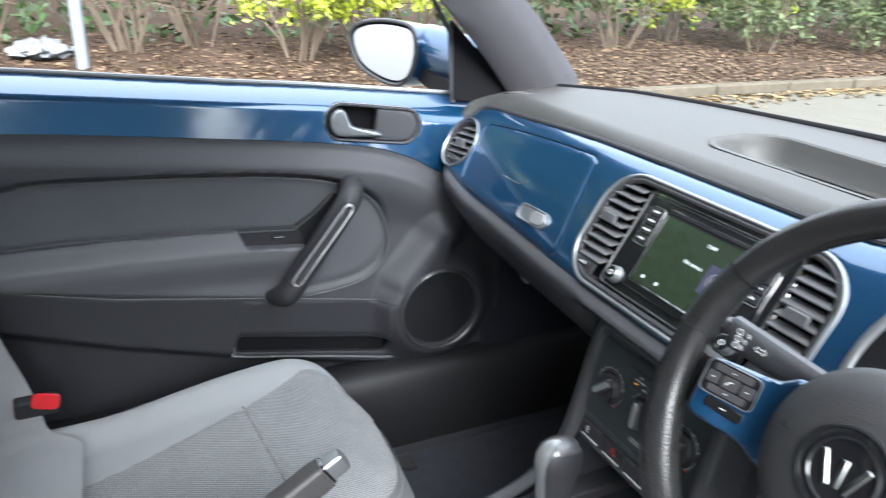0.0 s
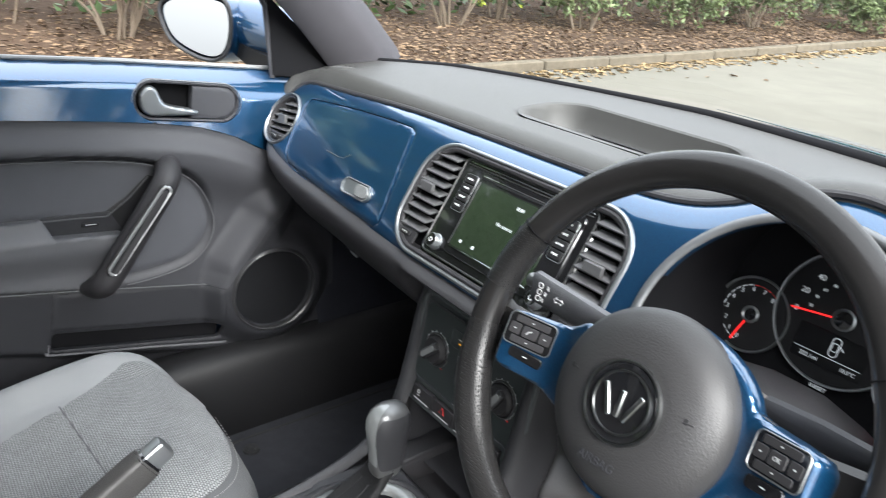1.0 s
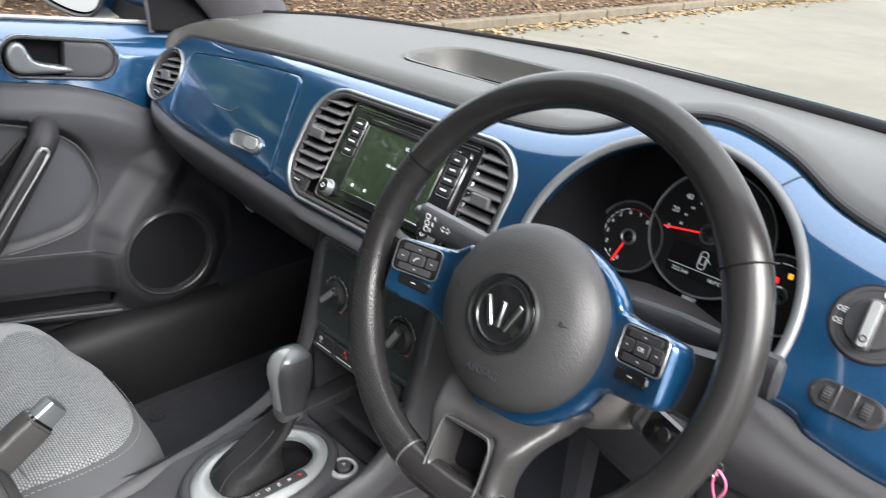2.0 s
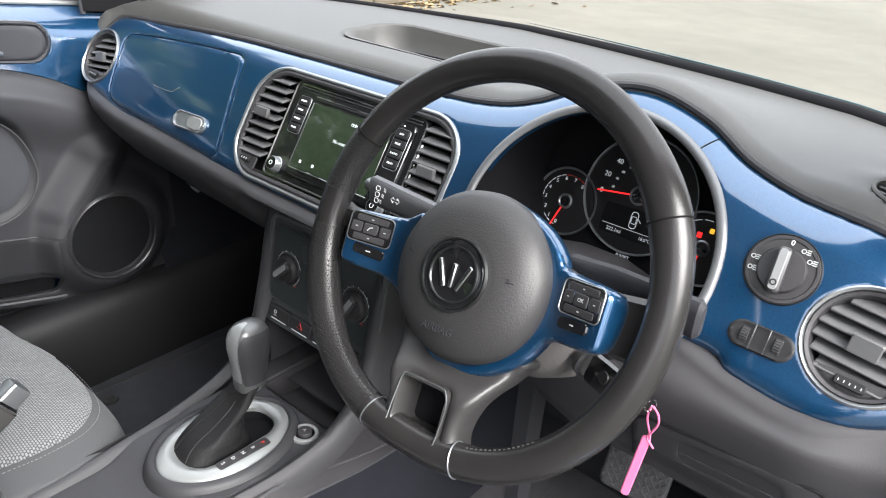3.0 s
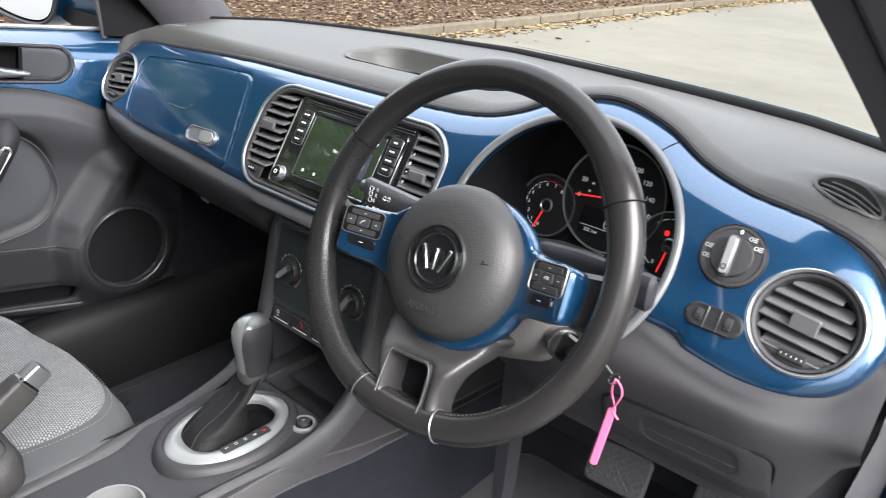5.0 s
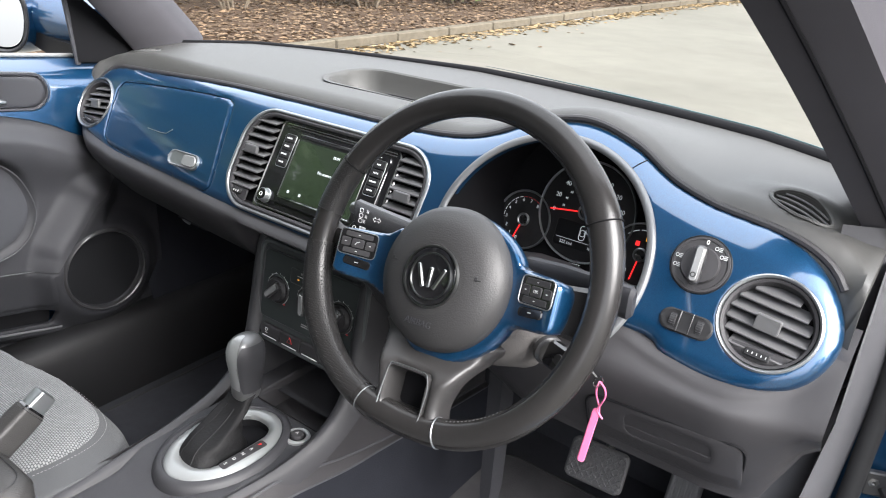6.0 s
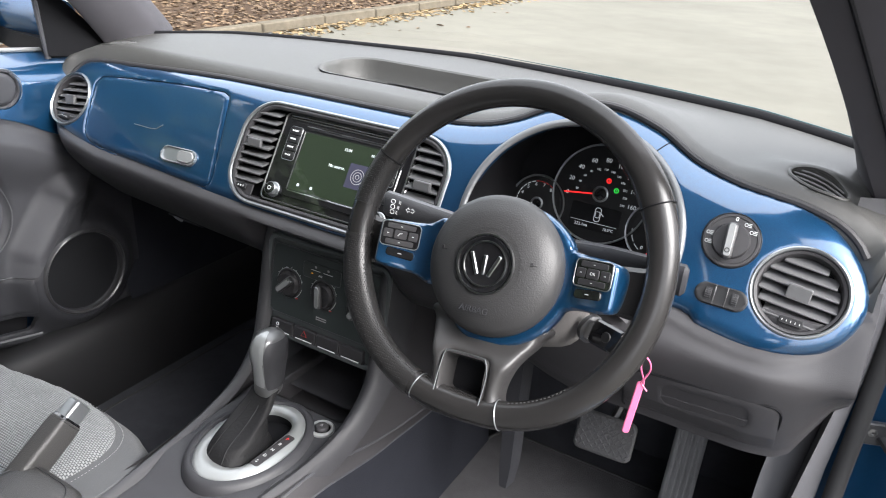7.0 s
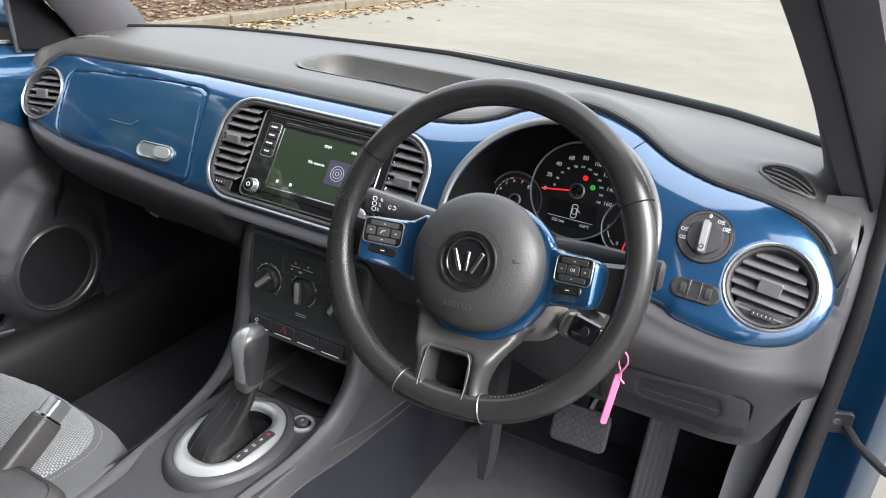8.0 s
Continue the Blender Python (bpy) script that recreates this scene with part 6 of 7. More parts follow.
def pad_h(P, d):
    """The pad swells out below its top edge and falls away again towards the seam."""
    q = np.interp(P[:, 0], [-1.0, -0.774, -0.611, -0.41, -0.28], [0.792, 0.803, 0.804, 0.797, 0.79]) - P[:, 1]
    return 0.006 + 0.020 * smooth01(q / 0.034) - 0.018 * smooth01((q - 0.045) / 0.06)


part("armrest_pad", sheet(lambda P: np.maximum(sd_poly(P, ARMB), -0.99 - P[..., 0]), (-1.0, -0.27, 0.64, 0.81), 0.0036, 0.02, 0.003, pad_h), ARMSKIN, door, "padded grey armrest", DR)
# dark sheet laid on the insert, painting the shadow beside the handle
lay(lambda P: sd_poly(P, [(-0.318, 0.790), (-0.273, 0.817), (-0.236, 0.85), (-0.212, 0.84), (-0.285, 0.735), (-0.30, 0.76)]), (-0.33, -0.2, 0.72, 0.86), 0.0055, DARK, "grip_shadow", "dark sheet painting the shadow behind the pull handle", 0.002, 0.004)
part("pocket_panel", sheet(lambda P: sd_poly(P, [(-0.41, 0.660), (-0.185, 0.628), (-0.125, 0.612), (-0.123, 0.536), (-0.425, 0.592)]), (-0.44, -0.1, 0.5, 0.67), 0.005, 0.006, 0.003, lambda P, d: door_h(P, d) + 0.0035), DOORSKIN, door, "dark panel above the door pocket", DR)
part("panel_seam", tube([(-0.663 + 0.004, y, float(np.interp(y, [-1.0, -0.785, -0.623, -0.356, -0.118], [0.768, 0.740, 0.701, 0.658, 0.615]))) for y in np.linspace(-1.0, -0.12, 30)], 0.0012, 6), ARMSKIN, door, "fine seam line")
part("insert_piping", tube([(-0.665 + 0.0075, p[0] - 0.002, p[1] - 0.006) for p in SWEEP[8:66]], 0.0012, 6), ARMSKIN, door, "thin pale piping")
sp = lay(lambda P: sd_circle(P, *SPK, 0.082), (-0.11, 0.065, 0.50, 0.68), 0.002, GRILLE, "speaker_grille", "round black speaker grille", 0.004, 0.004)
part("speaker_ring", lathe([(0.0815, -0.004), (0.083, 0.004), (0.0855, 0.006), (0.0885, 0.004), (0.091, -0.004)], 72, cap=False), SATIN, sp, "black speaker ring", DR @ pose(*SPK, 0.036))
part("pocket_lip", tube([(-0.642, y, z) for y, z in curve_pts([(-0.432, 0.578), (-0.434, 0.566), (-0.424, 0.557), (-0.27, 0.526), (-0.14, 0.497), (-0.125, 0.495)], 6, False)], 0.0024, 8), ARMSKIN, door, "grey lip of the door pocket")
part("pocket_back", sheet(lambda P: sd_rrect(P, -0.275, 0.536, 0.153, 0.024, 0.012, -11), (-0.43, -0.1, 0.47, 0.59), 0.01, 0.003, 0), VOID, door, "", DR @ pose(0, 0, -0.022))
# inner handle
hd = part("handle_bezel", sheet(lambda P: np.maximum(sd_rrect(P, 0, 0, 0.0945, 0.0355, 0.0345), -sd_rrect(P, 0, 0, 0.088, 0.029, 0.028)), (-0.1, 0.1, -0.04, 0.04), 0.0025, 0.01, 0.003), DOORTRIM, door, "grey oval handle bezel", DR @ pose(HCX, HCY, -0.004, 0, 0, -7))
part("bezel_line", tube([(x, y, 0.0) for x, y in ring_outline(0.095, 0.036, 0.035, 10)], 0.0008, 6, True), SILVER, hd, "thin pale line", DR @ pose(HCX, HCY, -0.003, 0, 0, -7))
part("handle_plate", sheet(lambda P: np.maximum(sd_rrect(P, 0, 0, 0.088, 0.0288, 0.028), 0.004 - P[..., 0]), (-0.01, 0.09, -0.035, 0.035), 0.004, 0.01, 0.004), DOORTRIM, hd, "grey cover plate", DR @ pose(HCX, HCY, -0.004, 0, 0, -7))
part("handle_cup", sheet(lambda P: sd_rrect(P, 0, 0, 0.088, 0.029, 0.028), (-0.09, 0.09, -0.035, 0.035), 0.006, 0.004, 0), VOID, hd, "", DR @ pose(HCX, HCY, -0.03, 0, 0, -7))
LV = curve_pts([(-0.083, 0.0), (-0.079, 0.016), (-0.068, 0.024), (-0.056, 0.020), (-0.046, 0.003), (-0.034, -0.006), (0.012, -0.0125), (0.018, -0.0175), (0.012, -0.0225), (-0.03, -0.0255), (-0.062, -0.0265), (-0.077, -0.018)], 6)
part("lever", sheet(lambda P: sd_poly(P, LV), (-0.09, 0.02, -0.035, 0.035), 0.0022, 0.01, 0.005), SILVER, hd, "satin silver door lever", DR @ pose(HCX, HCY, 0.0, 0, 0, -7))
# pull handle
pl = curve_pts([(-0.664, -0.203, 0.866), (-0.637, -0.208, 0.866), (-0.613, -0.218, 0.858), (-0.604, -0.233, 0.839), (-0.604, -0.279, 0.773), (-0.604, -0.325, 0.707), (-0.611, -0.340, 0.686), (-0.640, -0.353, 0.670), (-0.664, -0.359, 0.662)], 7, False)
ph = part("pull_handle", tube(pl, [0.0215 - 0.010 * float(smooth01((i / (len(pl) - 1) - 0.74) / 0.26)) for i in range(len(pl))], 18), PLASTIC, door, "dark pull handle with chrome inlay")
PH = axes((-0.5835, -0.2775, 0.7825), (0, -0.608, -0.794), (0, 0.794, -0.608))
part("inlay_rim", sheet(lambda P: sd_rrect(P, 0, 0, 0.0915, 0.0128, 0.0127), (-0.1, 0.1, -0.016, 0.016), 0.003, 0.006, 0.002), DARK, ph, "black surround of the inlay", PH)
part("inlay", sheet(lambda P: sd_rrect(P, 0, 0, 0.0895, 0.0110, 0.0109), (-0.1, 0.1, -0.016, 0.016), 0.0025, 0.006, 0.003, lambda P, d: 0.0016 - 0.002 * smooth01((d - 0.003) / 0.003)), BRIGHT, ph, "silver inlay in the pull handle", PH)
sw = part("switch_plate", sheet(lambda P: sd_poly(P, [(-0.412, 0.800), (-0.400, 0.764), (-0.285, 0.753), (-0.305, 0.795)]), (-0.42, -0.27, 0.74, 0.81), 0.003, 0.004, 0.001), DOORSKIN, door, "recessed window switch cup", DR @ pose(0, 0, 0.003))
part("cup_edge", tube([(-0.652, -0.411, 0.798), (-0.650, -0.36, 0.796), (-0.650, -0.313, 0.792), (-0.651, -0.273, 0.819), (-0.654, -0.238, 0.852)], 0.0016, 6), DOORTRIM, sw, "fine raised edge")
part("switch", block(0.014, 0.0035, 0, 0.004, 0.002, 0.001), DARK, sw, "", DR @ pose(-0.338, 0.778, 0.003, 0, 0, -3))
part("switch_line", block(0.008, 0.0005, 0, 0.0006, 0.0003, 0.0002, 1), WHITE, sw, "", DR @ pose(-0.338, 0.779, 0.0072, 0, 0, -3))
# outer skin of the door
part("outer_skin", loft([[(x, y, z) for x, z in ((-0.73, float(z_belt(y)) + 0.002), (-0.77, float(z_belt(y)) - 0.03), (-0.80, 0.8), (-0.80, 0.35))] for y in np.linspace(-1.0, 0.25, 12)], closed=False, cap=False), PAINT, door, "blue outer door skin")
part("sail_panel", loft([[(x, y, z) for y, z in ((0.012, 1.006), (0.13, 0.99), (0.13, 1.03), (0.004, 1.15))] for x in (-0.70, -0.685)]), VOID, door, "black triangular mirror panel")
part("sail_frame", tube([(-0.692, 0.014, 1.0), (-0.690, 0.008, 1.06), (-0.686, 0.0, 1.13), (-0.67, -0.05, 1.2)], 0.005, 8), DOORTRIM, door, "window guide")

# ---- door mirror ----
mir = thing("door_mirror", "blue door mirror with bright mirror glass", "door mirror")
MM = axes((-0.88, -0.05, 1.068), (0.86, 0.5, 0), (-0.06, 0.10, 0.99)) @ pose(0, 0, 0, 0, 0, 3)
MOUT = curve_pts([(-0.099, 0.022), (-0.086, 0.05), (-0.034, 0.063), (0.036, 0.06), (0.068, 0.045), (0.076, 0.0), (0.062, -0.045), (0.03, -0.062), (-0.022, -0.053), (-0.074, -0.026)], 6)
part("glass", sheet(lambda P: sd_poly(P, MOUT) + 0.008, (-0.09, 0.09, -0.07, 0.07), 0.006, 0.002, 0), MIRROR, mir, "mirror glass", MM)
part("rim", tube([(x, y, 0.002) for x, y in MOUT], 0.0042, 8, True), SATIN, mir, "black rim", MM)
part("housing", loft([[(x * k, y * k, z) for x, y in MOUT] for k, z in ((1.04, 0.0), (1.07, -0.03), (1.04, -0.08), (0.92, -0.12), (0.6, -0.145), (0.05, -0.15))], cap=False), PAINT, mir, "blue painted housing", MM)
part("arm", loft([[(x, y + hy * math.cos(a), z + hz * math.sin(a)) for a in np.linspace(0, 2 * math.pi, 24, endpoint=False)] for x, y, z, hy, hz in ((-0.86, 0.035, 1.075, 0.05, 0.052), (-0.80, 0.055, 1.07, 0.05, 0.054), (-0.745, 0.07, 1.062, 0.042, 0.05), (-0.72, 0.075, 1.055, 0.03, 0.042))]), PAINT, mir, "blue painted mirror arm")
part("foot", loft([[(x, y + a, z + b) for a, b in ((-0.035, -0.015), (0.035, -0.015), (0.035, 0.02), (-0.035, 0.02))] for x, y, z in ((-0.71, 0.06, 1.01), (-0.80, 0.045, 1.02), (-0.87, 0.03, 1.045))]), DARK, mir, "black mirror foot")

# ---- body shell: pillars, roof, floor, sides ----
floor = tagged(part("floor", box(-0.72, 0.74, -2.0, 0.5, 0.25, 0.30, 0.01), CARPET), "black carpeted car floor", "floor", kind="structure")
for s, nm in ((-1, "wall_left_pillar"), (1, "wall_right_pillar")):
    secs = []
    for t in np.linspace(0, 1, 14):
        yi, zi = 0.27 - 0.52 * t, 1.02 + 0.52 * t - 0.15 * t * t
        xi = 0.655 - 0.165 * t ** 1.1
        xo = 0.678 - 0.43 * (zi - 1.02)
        yo, zo = yi - 0.138 + 0.03 * t, zi - 0.012
        mid = np.array([(xi + xo) / 2 - 0.006, (yi + yo) / 2 - 0.012, (zi + zo) / 2 - 0.012])
        secs.append([(s * xi, yi, zi), (s * (xi * 0.75 + mid[0] * 0.25 - 0.01), yi * 0.75 + mid[1] * 0.25 - 0.012, zi * 0.75 + mid[2] * 0.25 - 0.008), (s * mid[0], mid[1], mid[2]), (s * (xo * 0.75 + mid[0] * 0.25), yo * 0.75 + mid[1] * 0.25 - 0.004, zo * 0.75 + mid[2] * 0.25 - 0.004), (s * xo, yo, zo), (s * (xo + 0.035), yo + 0.02, zo + 0.02), (s * (xi + 0.05), yi + 0.03, zi + 0.025), (s * (xi + 0.02), yi + 0.02, zi + 0.012)])
    if s > 0:
        tagged(part(nm + "_channel", loft([[(r[4][0] - 0.002, r[4][1] - 0.0035, r[4][2] - 0.0035), (r[4][0] + 0.022, r[4][1] - 0.006, r[4][2] + 0.004), (r[4][0] + 0.062, r[4][1] + 0.004, r[4][2] + 0.012), (r[4][0] + 0.075, r[4][1] + 0.04, r[4][2] + 0.025)] for r in secs], closed=False, cap=False), PILLAR), "dark door frame trim outside the pillar", "trim", kind="structure")
        tagged(part("trim_pillar_seam", tube([(r[4][0] + 0.024, r[4][1] - 0.0065, r[4][2] + 0.003) for r in secs], 0.002, 6), VOID), "black seam along the pillar trim", "seal", kind="structure")
    tagged(part(nm, loft(secs), PILLAR), "dark grey trimmed windscreen pillar", "pillar", kind="structure")
roof_rings = []
for y, h in ((-0.22, 1.375), (-0.40, 1.425), (-0.8, 1.445), (-1.3, 1.42), (-1.8, 1.30)):
    roof_rings.append([(x, y, h + 0.0 - 0.09 * abs(x / 0.6) ** 3) for x in np.linspace(-0.6, 0.6, 14)])
roof_top = [[(x, y, z + 0.03) for x, y, z in r] for r in roof_rings]
tagged(part("roof", loft(roof_top, closed=False, cap=False), PAINT), "blue painted car roof", "roof", kind="structure")
tagged(part("wall_rear_deck", loft([[(x, y, z) for x in (-0.7, -0.3, 0.3, 0.7)] for y, z in ((-1.78, 1.30), (-1.99, 1.05))], closed=False, cap=False), PAINT), "blue painted tail panel", "bodywork", kind="structure")
tagged(part("ceiling", loft(roof_rings, closed=False, cap=False), LINER), "pale grey roof lining", "roof", kind="structure")
tagged(part("wall_rear", box(-0.72, 0.72, -2.02, -1.95, 0.3, 1.05, 0.01), PLASTIC), "dark rear bulkhead", "wall", kind="structure")
tagged(part("wall_front", box(-0.72, 0.74, 0.46, 0.5, 0.28, 1.0, 0.01), CARPET), "black carpeted bulkhead", "wall", kind="structure")
for s, nm in ((-1, "wall_left_rear"), (1, "wall_right_rear")):
    tagged(part(nm, join(box(min(s * 0.70, s * 0.76), max(s * 0.70, s * 0.76), -2.0, -1.0, 0.3, 1.05, 0.01), loft([[(s * x, y, z) for y in (y0, y1)] + [(s * (x + 0.04), y, z) for y in (y1, y0)] for x, y0, y1, z in ((0.70, -1.02, -1.16, 1.0), (0.66, -1.0, -1.14, 1.25), (0.58, -0.98, -1.12, 1.42))])), PLASTIC), "dark rear side trim", "wall", kind="structure")
# black colour stands for the shadow of seat and console on this sill
SILL = curve_pts([(-0.72, 0.44), (-0.69, 0.468), (-0.655, 0.474), (-0.628, 0.466), (-0.612, 0.445), (-0.603, 0.41), (-0.598, 0.36), (-0.597, 0.28)], 5, False)
tagged(part("wall_left_sill", loft([[(x, y, z) for x, z in SILL] for y in (-1.0, -0.5, 0.0, 0.2, 0.455)], closed=False, cap=False), DARK), "rounded door sill trim, blackened for shade", "sill", kind="structure")
# footwell side darkened in colour to stand for shade
tagged(part("wall_left_kick", loft([[(x, y, z) for x, z in ((-0.60, 0.30), (-0.66, 0.52), (-0.69, 0.72), (-0.70, 0.90))] for y in (0.085, 0.25, 0.46)], closed=False, cap=False), CARPET_SHADE), "carpeted footwell side, darkened for shade", "wall", kind="structure")
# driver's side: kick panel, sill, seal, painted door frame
# kick panel and sill take the lightened trim in place of door light
tagged(part("wall_right_kick", loft([[(x, y, z) for x, z in ((0.66, 0.30), (0.675, 0.55), (0.70, 0.80), (0.70, 0.99))] for y in (0.10, 0.2, 0.46)], closed=False, cap=False), TRIM_LIT), "grey footwell side trim, lightened for daylight", "wall", kind="structure")
tagged(part("wall_right_sill", box(0.60, 0.76, -1.0, 0.2, 0.26, 0.40, 0.03), TRIM_LIT), "grey door sill trim, lightened for daylight", "sill", kind="structure")
tagged(part("wall_right_outer_sill", box(0.755, 0.86, -1.0, 0.235, 0.2, 0.385, 0.02), PAINT), "blue painted outer sill", "bodywork", kind="structure")
seal = curve_pts([(0.672, -0.02, 1.19), (0.71, 0.10, 1.06), (0.724, 0.17, 0.96), (0.735, 0.20, 0.83), (0.735, 0.20, 0.70), (0.733, 0.185, 0.55), (0.735, 0.12, 0.43), (0.745, -0.1, 0.405), (0.75, -1.0, 0.405)], 7, False)
tagged(part("trim_door_seal", tube(seal, 0.0125, 12), RUBBER), "black rubber door seal", "seal", kind="structure")
# post colour is raised too, for light from the open door
tagged(part("trim_right_post", loft([[(x, y, z) for x, y in ((0.652 - c, 0.098 + b), (0.684 - c, 0.115 + b), (0.71 - c, 0.135 + b), (0.73 - c, 0.175 + b), (0.732 - c, 0.25 + b))] for z, b, c in ((0.40, 0.0, 0.02), (0.60, 0.02, 0.016), (0.80, 0.03, 0.004), (0.95, 0.02, 0), (1.03, -0.01, 0))], closed=False, cap=False), TRIM_LIT), "grey post trim beside the dashboard, lightened for daylight", "trim", kind="structure")
tagged(part("wall_right_body", loft([[(x, y, z) for x, y in ((0.685, 0.25), (0.735, 0.225), (0.80, 0.25), (0.845, 0.30), (0.85, 0.42))] for z in (0.25, 0.5, 0.75, 1.0, 1.03)], closed=False, cap=False), PAINT), "blue painted door frame", "bodywork", kind="structure")
tagged(part("wall_left_body", loft([[(-x, y, z) for x, y in ((0.70, 0.13), (0.76, 0.235), (0.80, 0.25), (0.845, 0.30), (0.85, 0.42))] for z in (0.25, 0.5, 0.75, 0.98)], closed=False, cap=False), PAINT), "blue painted door frame", "bodywork", kind="structure")
strap = thing("door_check_strap", "dark metal door check strap with bolt", "door check")
part("bracket", block(0.016, 0.018, 0, 0.010, 0.005, 0.002), SATIN, strap, "", axes((0.757, 0.228, 0.665), (1, 0.4, 0), (0, 0, 1)))
part("bolt", lathe([(0.007, 0), (0.007, 0.004), (0.003, 0.005), (0.001, 0.003)], 6), METAL, strap, "", axes((0.752, 0.226, 0.668), (1, 0.4, 0), (0, 0, 1)) @ pose(0, 0, 0.006))
part("strap", tube([(0.768, 0.225, 0.66), (0.785, 0.195, 0.655), (0.82, 0.165, 0.648), (0.90, 0.13, 0.64)], 0.008, 8, flat=0.6), DARK, strap, "dark strap")
ddoor = thing("driver_door", "open driver's door with dark inner trim", "car door")
part("shell", loft([[(x, y, z) for x, y in ((0.86, 0.21), (0.88, 0.25), (1.75, 0.05), (1.73, -0.02))] for z in (0.21, 0.6, 1.0)]), PAINT, ddoor, "blue door shell")
part("trim_panel", loft([[(x, y, z) for x, y in ((0.845, 0.205), (1.72, -0.03), (1.71, -0.06), (0.84, 0.14))] for z in (0.22, 0.6, 0.985)]), DARK, ddoor, "dark inner trim")

# ---- windscreen ----
gl = []
for x in np.linspace(-0.64, 0.64, 17):
    k = abs(x / 0.64)
    gl.append([(x * (1 - 0.22 * t), float(y_back(x)) + 0.012 - (0.60 - 0.12 * k ** 2) * t, 1.063 - 0.03 * k + 0.33 * t - 0.02 * k * t + 0.06 * math.sin(math.pi * t)) for t in np.linspace(0, 1, 8)])
ws = tagged(part("window_1", loft(gl, closed=False, cap=False), GLASS), "clear windscreen glass", "windscreen", kind="structure")
ws.visible_shadow = False
part("glass_edge", tube([(x, float(y_back(x)) + 0.0045, float(top_height(np.array([x]), np.array([float(y_back(x))]))[0]) + 0.0085) for x in np.linspace(0.0, 0.66, 40)], [0.0003 + 0.0011 * min(1.0, i / 16) for i in range(40)], 6), GLASSEDGE, ws, "green edge of the glass")
bonnet = []
for x in np.linspace(-0.72, 0.72, 13):
    k = abs(x / 0.72)
    bonnet.append([(x * (1 - 0.1 * t), 0.45 + 0.85 * t - 0.12 * k * k, 1.008 - 0.05 * k * k - 0.20 * t * t) for t in np.linspace(0, 1, 6)])
bn = thing("car_bonnet", "blue painted car bonnet", "bonnet")
part("panel", loft(bonnet, closed=False, cap=False), PAINT, bn)

# ---- pedals and mat ----
for nm, lb, m, hx, hy in (("brake_pedal", "black ribbed rubber brake pedal", axes((0.395, 0.215, 0.497), (1, 0, 0.05), (0, 0.5, 0.87)), 0.05, 0.034), ("accelerator_pedal", "tall ribbed black accelerator pedal", axes((0.522, 0.27, 0.44), (1, 0, 0.02), (0.62, 0.35, 0.78)), 0.026, 0.105)):
    pd = thing(nm, lb, "pedal")
    tread = TREAD if hx > 0.04 else TREADWORN
    part("pad", block(hx, hy, -0.006, 0.006, 0.012, 0.003), tread, pd, "", m)
    if hx > 0.04:
        for i in range(-5, 6):
            for t in (-1, 1):
                lo, hi = max(-0.030, -0.046 - i * 0.0135), min(0.030, 0.046 - i * 0.0135)
                if hi - lo > 0.008:
                    mid = (lo + hi) / 2
                    part("tread_rib", block(0.0015, (hi - lo) * 0.707, 0, 0.0016, 0.0008, 0.0006, 1), TREAD, pd, "", m @ pose(t * (i * 0.0135 + mid), mid, 0.006, 0, 0, -45 * t))
    else:
        for i in range(-2, 3):
            part("tread_rib", block(0.003, 0.095, 0, 0.003, 0.001, 0.001, 1), tread, pd, "", m @ pose(i * 0.0095, 0, 0.006))
    part("arm", tube([tuple(m @ Vector((0, 0, -0.006))), tuple(m @ Vector((0.005, 0.06, -0.06))), tuple(m @ Vector((0.01, 0.25, -0.10)))], 0.009, 8), METAL, pd)
br = thing("knee_bracket", "dark grey bracket under the steering column", "bracket")
part("plate", loft([[(0.288 + a, 0.06 + b, z) for a, b in ((-w, 0.01), (-w * 0.6, -0.012), (w * 0.6, -0.012), (w, 0.01))] for z, w in ((0.77, 0.02), (0.62, 0.018), (0.50, 0.016), (0.455, 0.010))]), DOORSKIN, br)
# the mat under the pedals carries its daylight in a lighter colour
for nm, x0, x1, lb, cloth in (("floor_mat", -0.56, -0.14, "black carpet floor mat in the passenger footwell", CARPET), ("floor_mat", 0.14, 0.60, "grey carpet floor mat under the pedals, lightened for daylight", MAT_LIT)):
    mt = thing(nm, lb, "floor mat")
    part("mat", moved(block((x1 - x0) / 2, 0.27, 0.301, 0.311, 0.05, 0.004), pose((x0 + x1) / 2, 0.08, 0)), cloth, mt)
    part("mat_edge", tube([((x0 + x1) / 2 + x, 0.08 + y, 0.309) for x, y in ring_outline((x1 - x0) / 2, 0.27, 0.05, 6)], 0.004, 6, True), RUBBER, mt)
    part("fixing_button", lathe([(0.017, 0.309), (0.015, 0.316), (0.009, 0.316), (0.006, 0.313), (0.001, 0.313)], 24), RUBBER, mt, "", pose(x0 + 0.04, -0.13, 0))


